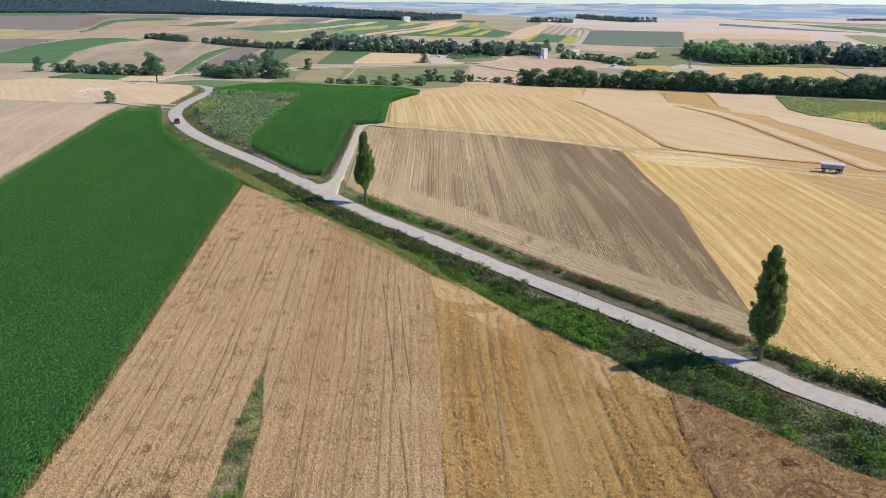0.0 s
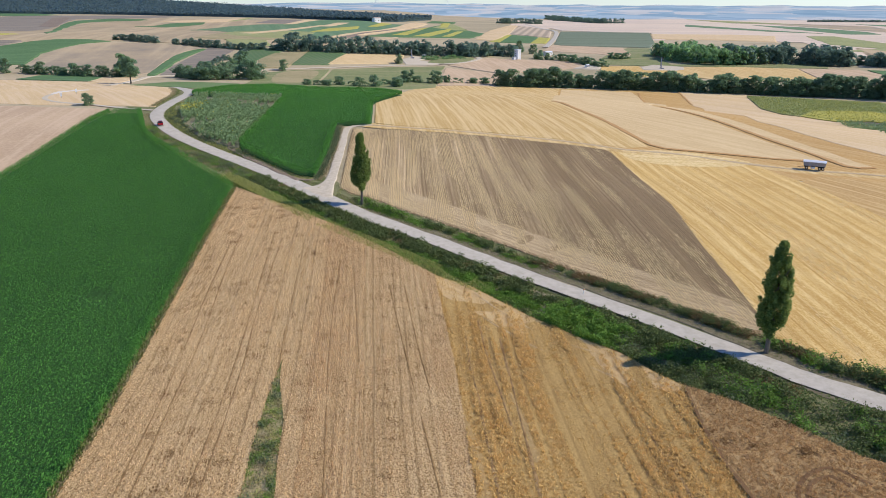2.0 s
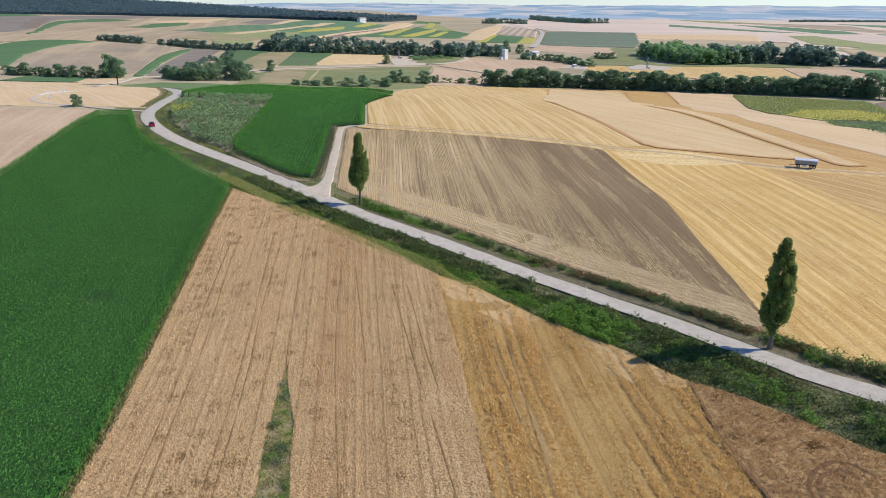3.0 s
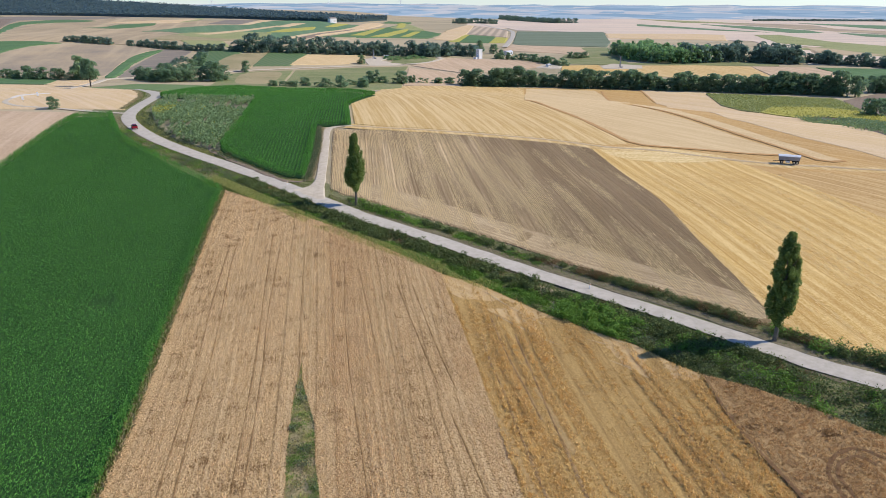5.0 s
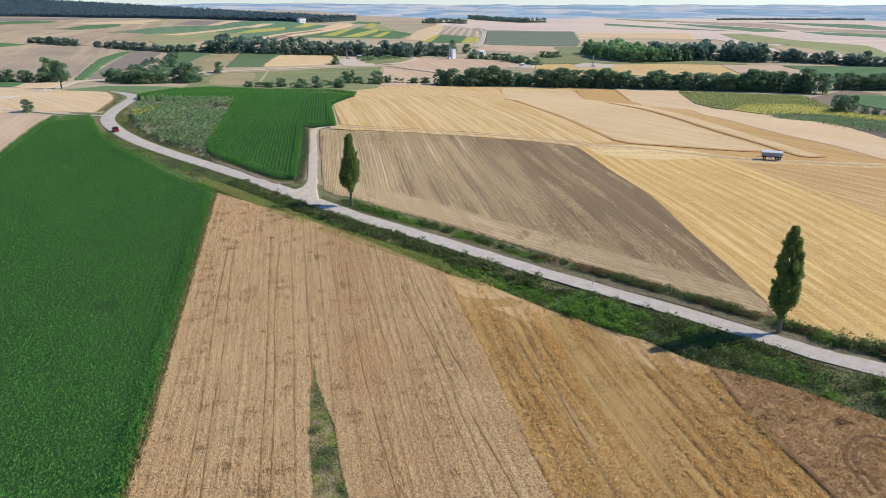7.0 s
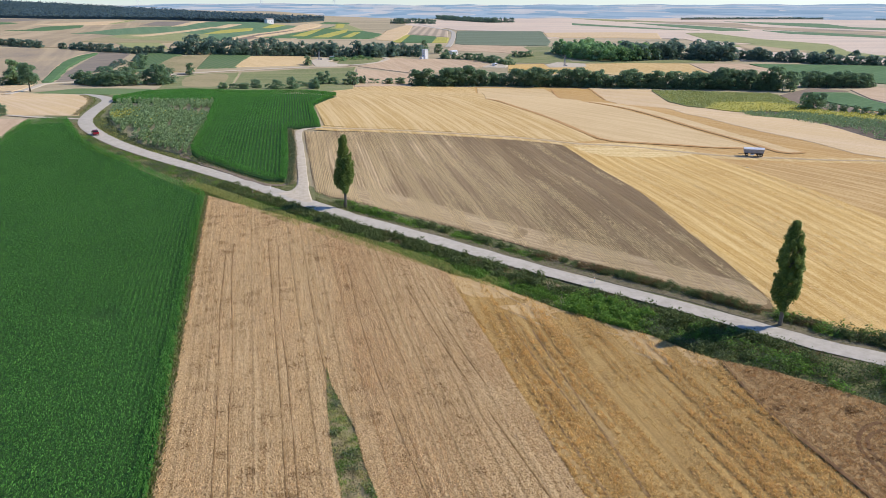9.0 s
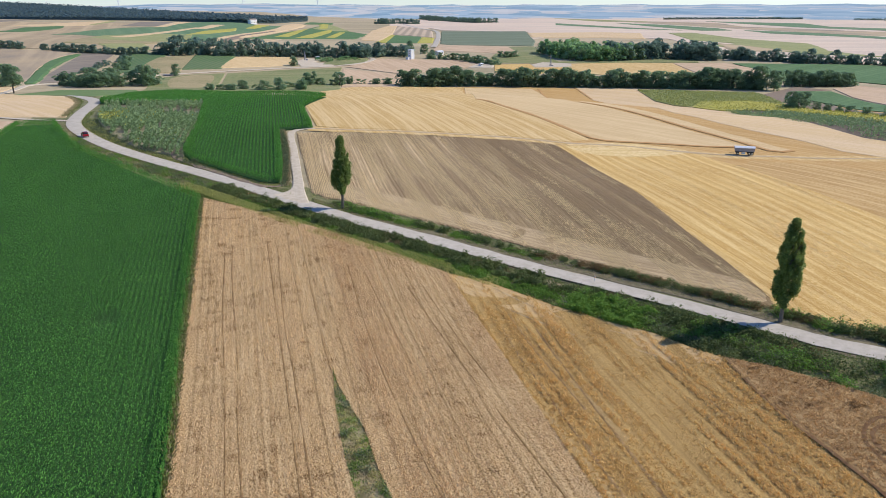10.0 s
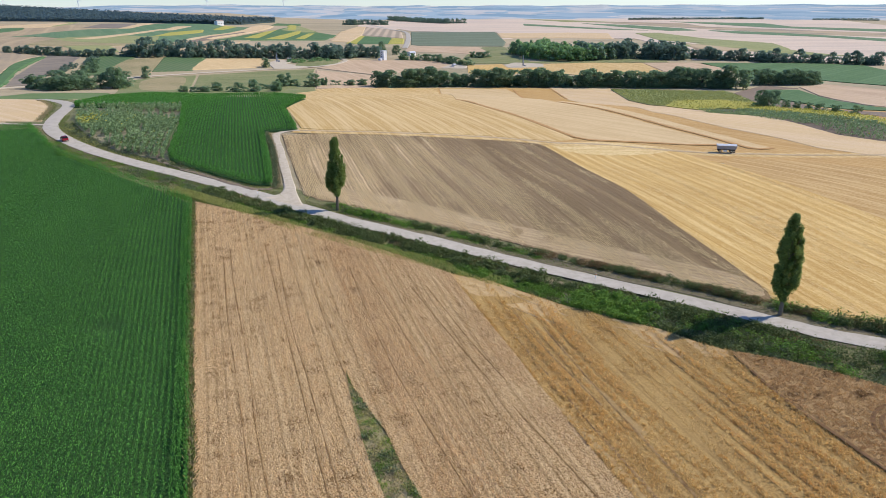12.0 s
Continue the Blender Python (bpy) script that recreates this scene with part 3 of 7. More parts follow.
way("bare_strip", "bare brown soil strip before the maize", "bare strip", SOIL, [(-30.6, 171), (-32, 169.9), (-35.3, 171), (-41.4, 178.5), (-47, 185.8), (-53.5, 193.6), (-57.4, 199), (-60.4, 206), (-60.5, 216)], 1.5, 0.1, 2.0, 0.4, 0.1)
way("wheel_mark", "pale bent wheel mark across the barley", "wheel mark", DUST, [(4.1, 99.1), (7.6, 94.4), (11.5, 89.5), (16.2, 85.6), (20.3, 81.2)], 0.22, 0.63, 2.0, 0.08)
way("wheel_mark", "pale wheel mark along the barley's edge", "wheel mark", DUST, [(3.7, 106.8), (8.6, 98.7), (13.3, 92.8), (18.7, 88.2)], 0.22, 0.63, 2.0, 0.08)
field("maize_field", "dark green maize field in straight rows", "maize field", CORN, MAIZE_B, 0.15)
field("sunflower_soil", "weedy brown soil under grey-green sunflower plants", "soil", WEEDY, [(-90.9, 259.8), (-98.5, 303), (-92, 304), (-60.2, 295), (-59.7, 281.1), (-57.7, 243), (-57.1, 202.2), (-63.4, 206.6), (-71.6, 215.3), (-82.1, 234.2)], 0.1)
field("meadow", "mown light green grass strip behind the bend", "meadow", MEADOW, [(-160.6, 393), (-152.5, 438.5), (-108.6, 423.4), (-100.2, 377.5), (-114.7, 359.4), (-131.2, 372.6), (-152.6, 384.3)], 0.12)

# ---- hills on the left and the far plain ----
field("field", "wide tan farmland on the low hill", "field", TAN, [(-486, 739), (-1194, 1836), (-1032, 1848), (-739, 1789), (-456, 1610), (-218, 1501), (-77, 1428), (11, 1436), (-9, 1132), (-61, 885), (-90, 780), (-129, 727), (-202, 726), (-302, 752), (-387, 724)], 0.35, soft=1)
field("field", "wide pinkish tan fields on the plain", "field", PLAIN, [(157, 1253), (291, 2221), (741, 2546), (1293, 2389), (1807, 2008), (1261, 1155), (611, 557), (482, 623), (407, 656), (454, 736), (537, 1001), (412, 1124), (343, 1057), (421, 1305), (278, 1406), (279, 1525)], 0.35)
for words, kind_word, mat, lift, outline in (
    ("dark green crop below the forest", "field", GREEN, 0.8, [(-1200, 1870), (-1061, 1905), (-922, 1855), (-846, 1799), (-911, 1725), (-1037, 1715), (-1180, 1700)]),
    ("grey-mauve harrowed field on the hill", "field", MAUVE, 0.7, [(-1200, 1700), (-1037, 1715), (-933, 1692), (-863, 1763), (-671, 1790), (-555, 1770), (-584, 1658), (-717, 1586), (-685, 1476), (-582, 1181), (-561, 1078), (-637, 1118), (-709, 1165), (-900, 1350)]),
    ("dark ploughed strip in the harrowed field", "field", SOIL, 0.9, [(-640, 1270), (-790, 1640), (-775, 1665), (-755, 1640), (-600, 1240)]),
    ("curved dark green crop on the hill", "field", GREEN, 1.0, [(-436, 870), (-589, 1224), (-680, 1476), (-669, 1559), (-646, 1621), (-554, 1566), (-566, 1508), (-612, 1479), (-630, 1427), (-620, 1356), (-544, 1130), (-419, 846)]),
    ("thin yellow crop strip on the hill", "field", YELLOW, 0.9, [(-700, 1080), (-617, 1012), (-496, 869), (-445, 829), (-460, 817), (-487, 798)]),
    ("grey-mauve strip above the green crop", "field", MAUVE, 0.7, [(-480, 720), (-441, 728), (-391, 732), (-388, 668), (-383, 622), (-440, 640)]),
    ("small green crop strip on the hill", "field", GREEN, 0.9, [(-478, 1267), (-454, 1285), (-460, 1391), (-415, 1458), (-394, 1365), (-403, 1281), (-417, 1241)]),
    ("narrow olive strip below the forest", "field", OLIVE, 0.9, [(-400, 1470), (-369, 1506), (-374, 1688), (-390, 1688)]),
    ("grey-mauve strip below the forest", "field", MAUVE, 0.8, [(-310, 1427), (-308, 1588), (-245, 1585), (-244, 1399)]),
    ("broad green crop field on the hill", "field", SLOPE, 0.8, [(-342, 1120), (-324, 1272), (-291, 1354), (-246, 1373), (-216, 1500), (-201, 1560), (-106, 1590), (-69, 1457), (-26, 1472), (-45, 1310), (-91, 1121), (-118, 886), (-136, 849), (-174, 876), (-246, 1020), (-315, 1119)]),
    ("pale strip below the forest", "field", PALE, 1.0, [(-507, 1484), (-395, 1647), (-374, 1647), (-381, 1452), (-441, 1432)]),
    ("pale strip beside the harrowed strip", "field", PALE, 1.2, [(-244, 1362), (-234, 1578), (-216, 1578), (-228, 1372)]),
    ("pale olive field among the ridge trees", "field", OLIVE, 0.9, [(-209, 799), (-172, 815), (-151, 734), (-178, 723)]),
    ("dull olive foot of the green slope", "field", DRY, 0.92, [(-245, 810), (-266, 1043), (-177, 875), (-129, 846), (-171, 810)]),
    ("grey-green crop at the slope's foot", "field", OLIVE, 0.95, [(-255, 960), (-262, 1060), (-215, 1130), (-150, 1075), (-135, 890), (-169, 852), (-220, 890)]),
    ("thin pale strip between green crops", "field", PALE, 1.2, [(-240, 994), (-221, 1121), (-190, 1252), (-172, 1330), (-166, 1322), (-178, 1242), (-203, 1111), (-219, 977)]),
    ("short pale strip between green crops", "field", PALE, 1.2, [(-170, 1284), (-154, 1430), (-132, 1432), (-151, 1284)]),
    ("yellow flowering strip between green crops", "field", YELLOW, 1.2, [(-158, 1084), (-146, 1203), (-104, 1298), (-102, 1215), (-131, 1116)]),
    ("small yellow strip by the white house", "field", YELLOW, 1.3, [(-86, 1314), (-72, 1471), (-52, 1470), (-74, 1325)]),
    ("long curved pale strip across the hill", "field", PALE, 1.1, [(-119, 875), (-99, 1088), (-46, 1272), (-10, 1610), (21, 1620), (11, 1464), (-35, 1223), (-80, 1051), (-106, 903)]),
    ("thin brown line along the pale strip", "field", SOIL, 1.25, [(-103, 930), (-84, 1090), (-40, 1265), (-34, 1262), (-78, 1085), (-97, 925)]),
    ("green crop wedge on the slope", "field", GREEN, 0.8, [(-74, 1006), (-35, 1186), (21, 1399), (55, 1570), (74, 1696), (81, 1600), (91, 1344), (112, 1245), (75, 1092), (7, 1064)]),
    ("grey-green top of the crop wedge", "field", OLIVE, 0.95, [(30, 1400), (55, 1568), (74, 1690), (82, 1598), (92, 1344), (66, 1330)]),
    ("olive yellow strip on the slope", "field", YELLOW, 1.0, [(-38, 1082), (0, 1316), (21, 1399), (-18, 1096)]),
    ("yellow flowering strip on the slope", "field", YELLOW, 1.1, [(-8, 1071), (38, 1286), (65, 1394), (53, 1275), (16, 1087)]),
    ("narrow yellow strip on the slope", "field", YELLOW, 1.1, [(37, 1101), (70, 1288), (80, 1295), (49, 1109)]),
    ("small yellow strip under the forest's end", "field", YELLOW, 1.1, [(43, 1420), (64, 1682), (75, 1660), (58, 1435)]),
    ("pale stubble beside the crop strips", "field", PALE, 0.9, [(85, 1066), (134, 1353), (215, 1668), (225, 1635), (156, 1246), (107, 1039)]),
    ("dark green strip behind the pale strip", "field", GREEN, 0.9, [(24, 1640), (40, 1780), (92, 1790), (82, 1690)]),
    ("thin grey-green strip on the plain", "field", OLIVE, 0.9, [(907, 2434), (870, 1986), (1001, 1853), (957, 2180)]),
    ("narrow grey-green strip on the plain", "field", SLOPE, 0.9, [(681, 1837), (708, 1454), (732, 1298), (678, 1392), (629, 1697)]),
    ("tan stubble strip on the plain", "field", PALE, 0.9, [(405, 1255), (541, 1243), (588, 1189), (500, 1006), (460, 1062), (356, 1091)]),
    ("long green crop strip on the plain", "field", SLOPE, 0.9, [(842, 1818), (876, 1624), (858, 1371), (816, 1261), (759, 1267), (791, 1515)]),
    ("green crop strip at the plain's edge", "field", SLOPE, 0.9, [(842, 1257), (878, 1132), (877, 1007), (867, 865), (815, 815), (832, 957), (799, 1120)]),
    ("thin green strip far on the plain", "field", SLOPE, 0.9, [(1154, 1892), (1261, 1622), (1139, 1383), (1182, 1171), (1089, 1082), (1058, 1374)]),
    ("mauve-brown ploughed band on the plain", "field", HILL, 0.8, [(930, 2043), (1089, 1737), (972, 1453), (1029, 1023), (925, 922), (885, 1028), (885, 1327)]),
    ("yellow-green crop curving over the plain", "field", OLIVE, 0.9, [(641, 1183), (684, 1178), (631, 958), (636, 822), (577, 716), (581, 676), (595, 650), (537, 685), (490, 813), (556, 856), (543, 938)]),
    ("tan stubble before the tree line", "field", TAN, 1.1, [(529, 859), (525, 757), (536, 717), (470, 735)]),
):
    field("field", words, kind_word, mat, outline, lift, soft=1 if "curved" in words else 0)

# ---- left side fields ----
field("wheat_field", "pale wheat field behind the road bend", "wheat field", PALE, [(-330, 300), (-264.4, 424.4), (-264, 459.2), (-199.4, 436.3), (-125, 359.9), (-110.5, 313.6), (-104.6, 272.4), (-119.1, 277), (-153.8, 279.9), (-181.2, 288.2)], 0.08)
field("wheat_field", "pinkish pale wheat field beside the maize", "wheat field", ROSE, [(-117.9, 266.1), (-108.9, 169.6), (-94.1, 29.1), (-155.9, 49.1), (-157.5, 248.8), (-163.1, 276.6)], 0.12)
field("green_field", "narrow green crop strip below the hedge", "field", GREEN, [(-258.4, 465.5), (-259.1, 499.6), (-213.4, 489.1), (-204.3, 443.3), (-251.7, 460)], 0.3)
field("wheat_field", "small pale wheat corner by the lane", "wheat field", PALE, [(-212.5, 484.3), (-188.2, 480.8), (-176, 405.9), (-203.2, 443.3)], 0.15)
way("lane", "pale lane crossing behind the wheat field", "lane", GRAVEL, [(-167.7, 382.9), (-174.7, 422.3), (-180.4, 458.3), (-184.1, 486.1), (-179.1, 495.7), (-170.2, 500.6)], 4.0, 0.2)
field("gravel_pad", "white gravel well pad in the wheat", "gravel pad", WHITE_GRAVEL, [(-164.6, 316), (-169, 332), (-166.2, 339), (-161.3, 345.5), (-157.5, 341.5), (-163, 334), (-165.2, 326), (-162.5, 318)], 0.12, soft=2)
way("lane", "pale gravel access lane to the well pad", "lane", GRAVEL, [(-101.4, 263), (-115.9, 269.8), (-130.9, 278.9), (-142.1, 283.8), (-148.3, 287.2), (-155.3, 294.6), (-160.1, 303), (-163.6, 316)], 1.9, 0.16, drop=0.05)
field("field", "large tan and grey-brown rolling field", "field", HILL, [(-307.2, 573.6), (-328, 670), (-303, 739), (-205, 713), (-215.9, 661.4), (-206.7, 575), (-186.4, 499.7), (-235.8, 509), (-276.6, 506.7)], 0.3, soft=1)
field("green_field", "dark green crop on the rolling hillside", "field", GREEN, [(-430, 600), (-388, 666), (-383, 697), (-377, 728), (-363, 751), (-335, 753), (-309, 740), (-326, 714), (-330, 680), (-328, 638), (-307, 568), (-323, 566), (-390, 570)], 0.5)
field("green_field", "curved narrow green strip on the hillside", "field", GREEN, [(-189, 500), (-204, 579), (-213, 636), (-211, 674), (-202, 698), (-203, 668), (-203, 625), (-196, 564), (-183, 500)], 0.6, soft=1)
field("field", "grey-brown harrowed field on the hillside", "field", MAUVE, [(-181, 502), (-192, 564), (-197, 625), (-199, 668), (-201, 698), (-174, 697), (-172, 630), (-174, 560), (-171, 507)], 0.3)
field("green_field", "green striped crop field on the slope", "field", VINE, [(-153, 567.6), (-162.6, 675.6), (-156, 708), (-128, 704), (-135.8, 646.7), (-138.1, 610.9), (-131.7, 561.5)], 0.4)
field("fallow_field", "dry fallow field on the slope", "field", DRY, [(-126.6, 558.5), (-136.7, 615.4), (-134.5, 665.8), (-106.3, 691.6), (-105.3, 591.7), (-106.2, 566.3)], 0.3)
field("vineyard", "green planted rows on the slope", "vineyard", VINE, [(-104.2, 588), (-105, 692), (-73, 701), (-78.9, 602.1)], 0.6)
field("wheat_field", "golden wheat field in front of trees", "wheat field", PINK, [(-80.4, 607.1), (-70.3, 691.1), (-17, 712), (-19.2, 647.4)], 0.4)
way("lane", "thin pale lane across the valley", "lane", GRAVEL, [(-129.8, 530.3), (-109.7, 550.7), (-71.9, 587.5), (-27.8, 624.1), (16.8, 646.6)], 4.0, 0.3)
field("meadow", "green meadow in the shallow valley", "meadow", GRASS, [(-68.8, 399.4), (-70.6, 572.5), (-27.7, 612.4), (21.4, 639.5), (13.8, 591.6), (10.6, 534.3), (8.2, 489.6), (-25, 421.2)], 0.2)
field("meadow", "yellowish green meadow in the shallow valley", "meadow", GRASS, [(-103.4, 408.9), (-116.5, 520.7), (-97.6, 551.4), (-72.7, 571.4), (-71, 409.9)], 0.2)
field("meadow", "bare brown bank in the shallow valley", "meadow", DRY, [(-105, 505), (-104, 537), (-80, 566), (-76, 523), (-79, 455), (-95, 447)], 0.26, soft=2)
field("field", "tan field in the valley", "field", ROSE, [(10.4, 507.8), (21.7, 627.7), (53, 607.7), (65.8, 595.2), (52.3, 513.1)], 0.3)
field("field", "large tan field before the white tower", "field", ROSE, [(46.2, 679.2), (63, 717), (115, 708), (151, 691), (150.8, 654.9), (110.2, 625.5), (66.8, 603), (24.2, 644.1)], 0.35)
field("meadow", "scrubby green patch behind the gravel pad", "meadow", GRASS, [(6.5, 657.9), (16, 704), (39, 718), (52, 716), (46.6, 681.3), (27.9, 661)], 0.45)
field("gravel_pad", "pale gravel pad with a mast", "gravel pad", GRAVEL, [(-17, 673.7), (-7, 705), (8.8, 696.6), (-2.5, 674.5), (17.3, 654.9), (1.6, 642.2), (-13.3, 637.2)], 0.3)
way("lane", "pale curved lane from the gravel pad", "lane", GRAVEL, [(17, 650.7), (33.2, 662.8), (48.3, 684.2), (58, 711), (52, 725)], 4.5, 0.5)
field("gravel_pad", "pale gravel yard behind the hedge", "gravel pad", GRAVEL, [(137.4, 643.5), (155.1, 672), (164, 653.9), (157, 637.8)], 0.4)
field("gravel_pad", "pale gravel well pad behind the hedge", "gravel pad", GRAVEL, [(201, 650.9), (217, 667), (239.7, 652.1), (232.9, 631.5), (198.2, 634.4)], 0.5)
field("stubble_field", "golden stubble behind the hedge", "stubble field", GOLD, [(166.2, 658), (201, 659.6), (196.9, 630.4), (230.4, 627.6), (185.3, 587.8), (150.1, 602.7)], 0.2)
field("stubble_field", "pale golden stubble behind the hedge", "stubble field", STUBBLE, [(237.1, 652.3), (290, 652), (340, 639), (322.5, 574.4), (245.1, 554.2), (213.6, 596.9)], 0.3)
field("field", "tan field behind the hedge", "field", ROSE, [(341, 639), (391, 631), (394, 580), (346.3, 521.3), (322.9, 566.1)], 0.3)
field("green_field", "broad green crop behind the hedge", "field", GREEN, [(398, 628), (511, 597), (538, 569), (522, 528), (419.2, 428.5), (407.8, 452.6), (401.9, 472), (360.9, 489.4), (389.1, 571.1)], 0.4)
field("green_field", "curved green crop strip behind the bushes", "field", GREEN, [(315.2, 430.3), (337.6, 423.4), (323.8, 387.8), (311.9, 347.8), (285.3, 299.7), (256.5, 272.6), (263.9, 299), (289.9, 363.8), (291.8, 388.4)], 0.4)
field("field", "pinkish tan field behind the green strip", "field", ROSE, [(351.3, 437.7), (382.7, 447.8), (395.7, 405.6), (296.6, 310.4), (318.4, 354.4), (328.2, 392.7)], 0.3)
field("field", "brown ploughed field by the hedge", "field", SOIL, [(285.2, 422.1), (333.7, 454.9), (345.1, 432.1), (314.4, 430.5), (289.8, 386), (284.8, 358), (253.1, 288.1), (241.7, 258.6), (214.7, 233), (255.7, 316.7), (258.1, 369.4)], 0.2)
field("meadow", "green meadow before the wood", "meadow", GRASS, [(170, 694), (210, 789), (251, 869), (278, 865), (247, 761), (235, 670), (304, 683), (384, 667), (369, 641), (205.1, 663.6), (171.3, 670.7)], 0.25)
field("green_field", "grey-green crop field on the plain", "field", GREY_GREEN, [(179, 953), (267, 1351), (425, 1331), (319, 980), (279, 877), (185, 926)], 0.5)
field("field", "tan stubble field on the plain", "field", ROSE, [(139, 816), (171, 928), (244, 870), (224, 764), (212, 733), (190, 774)], 0.4)
way("lane", "pale road climbing the plain", "road", ASPHALT, [(267, 1838), (254, 1518), (259, 1376), (222, 1174), (178, 981), (153, 880)], 6.5, 0.6, 15.0)
field("vineyard", "brown and pale striped rows on the plain", "vineyard", STRIPED, [(158, 1246), (222, 1671), (252, 1509), (250, 1367), (203, 1131)], 0.5)
for words, mat, outline in (("yellow-green crop strip on the plain", YELLOW, [(99, 1009), (144, 1226), (155, 1207), (110, 995)]), ("green crop strip on the plain", GREEN, [(111, 995), (156, 1207), (188, 1150), (150, 978)]), ("short yellow-green crop strip by the road", YELLOW, [(151, 978), (188, 1132), (201, 1114), (170, 976)])):
    field("field", words, "field", mat, outline, 0.5)

# ---- more materials ----
MAIZE_LEAF = leaf_material("maize_leaves", (0.046, 0.158, 0.025), (0.13, 0.345, 0.062), (0.082, 0.238, 0.041), 0.65, 0.42)
POPLAR_LEAF = leaf_material("poplar_leaves", (0.095, 0.155, 0.038), (0.28, 0.36, 0.09), (0.175, 0.245, 0.062), 0.5, 0.48)
# Mid-distance leaves, lightened and greyed in place of the haze before them.
TREE_LEAF = leaf_material("haze_lifted_tree_leaves", (0.165, 0.265, 0.162), (0.285, 0.40, 0.222), (0.225, 0.335, 0.192), 0.7, 0.7)
# Far foliage made paler and bluer, so its colour carries the haze.
FAR_LEAF = leaf_material("hazed_far_tree_leaves", (0.165, 0.26, 0.22), (0.25, 0.345, 0.255), (0.205, 0.30, 0.235), 0.8, 0.7)
BRIGHT_LEAF = leaf_material("bright_tree_leaves", (0.165, 0.265, 0.115), (0.28, 0.385, 0.175), (0.22, 0.32, 0.14))
WEED_DARK = leaf_material("dark_weeds", (0.048, 0.075, 0.022), (0.18, 0.225, 0.072), (0.105, 0.135, 0.044))
WEED_BRIGHT = leaf_material("bright_weeds", (0.09, 0.19, 0.03), (0.24, 0.40, 0.07), (0.155, 0.28, 0.047), 0.6, 0.45)
WEED_GREY = leaf_material("grey_green_weeds", (0.10, 0.135, 0.062), (0.215, 0.25, 0.125), (0.14, 0.175, 0.085))
WEED_RUST = leaf_material("rusty_dock_and_bramble", (0.13, 0.080, 0.034), (0.27, 0.175, 0.075), (0.16, 0.11, 0.045))
GRASS_BLADE = leaf_material("verge_grass_blades", (0.115, 0.17, 0.038), (0.27, 0.315, 0.095), (0.18, 0.235, 0.06))
PALE_BLADE = leaf_material("pale_green_blades", (0.36, 0.38, 0.10), (0.56, 0.53, 0.19), (0.45, 0.44, 0.14), 0.7, 0.5)
STRAW_BLADE = leaf_material("dry_grass_blades", (0.28, 0.225, 0.12), (0.46, 0.385, 0.22), (0.35, 0.29, 0.155))
WHEAT_EAR = leaf_material("wheat_ears", (0.64, 0.435, 0.225), (0.92, 0.685, 0.40), (0.79, 0.565, 0.315), 0.8)
WHEAT_EAR_DARK = leaf_material("darker_wheat_ears", (0.535, 0.34, 0.172), (0.78, 0.54, 0.30), (0.66, 0.445, 0.24), 0.8)
BARLEY_EAR = leaf_material("barley_ears", (0.58, 0.37, 0.122), (0.88, 0.63, 0.27), (0.73, 0.495, 0.19), 0.8)
RYE_EAR = leaf_material("reddish_wheat_ears", (0.45, 0.274, 0.118), (0.68, 0.45, 0.21), (0.565, 0.358, 0.16), 0.8)
SUN_LEAF = leaf_material("sunflower_plant_leaves", (0.125, 0.205, 0.08), (0.345, 0.45, 0.215), (0.225, 0.32, 0.14))
SUN_PALE = leaf_material("yellowing_sunflower_leaves", (0.25, 0.29, 0.10), (0.42, 0.45, 0.17), (0.33, 0.37, 0.135))
SUN_BLOOM = leaf_material("sunflower_blooms", (0.47, 0.41, 0.055), (0.62, 0.55, 0.11), (0.52, 0.46, 0.075))
BARK = plain("grey_bark", (0.10, 0.085, 0.065), (0.20, 0.17, 0.13), 6.0, 0.9, bump=0.03)
RED_PAINT = plain("red_car_paint", (0.30, 0.008, 0.012), (0.34, 0.010, 0.014), 2.0, 0.25)
RUBBER = plain("tyre_rubber", (0.02, 0.02, 0.02), (0.03, 0.03, 0.03), 8.0, 0.85)
DARK_GLASS = plain("dark_car_glass", (0.012, 0.014, 0.016), (0.015, 0.017, 0.02), 1.0, 0.08)
CHROME = plain("alloy_metal", (0.55, 0.55, 0.56), (0.62, 0.62, 0.63), 4.0, 0.3, 1.0)
LAMP_GLASS = plain("clear_lamp_glass", (0.7, 0.7, 0.68), (0.8, 0.8, 0.78), 4.0, 0.15)
TAIL_GLASS = plain("red_lamp_glass", (0.35, 0.01, 0.01), (0.4, 0.015, 0.015), 4.0, 0.2)
GREY_STEEL = plain("grey_painted_steel", (0.24, 0.25, 0.28), (0.33, 0.34, 0.37), 1.2, 0.5, 0.2)
PALE_STEEL = plain("pale_galvanised_steel", (0.58, 0.59, 0.61), (0.70, 0.71, 0.73), 1.5, 0.5, 0.0)
DARK_STEEL = plain("dark_steel", (0.03, 0.03, 0.032), (0.06, 0.058, 0.055), 3.0, 0.6, 0.4)
WHITE_PLASTER = plain("white_plaster", (0.68, 0.67, 0.64), (0.80, 0.79, 0.76), 0.4, 0.85)
ROOF_TILE = plain("dull_roof", (0.30, 0.25, 0.22), (0.38, 0.32, 0.28), 0.6, 0.8)
GREEN_PAINT = plain("green_paint", (0.04, 0.16, 0.09), (0.06, 0.2, 0.11), 1.0, 0.5)
WHITE_PAINT = plain("white_paint", (0.76, 0.76, 0.74), (0.82, 0.82, 0.8), 2.0, 0.5)
ORANGE = plain("orange_reflector", (0.7, 0.25, 0.05), (0.75, 0.3, 0.06), 2.0, 0.4)


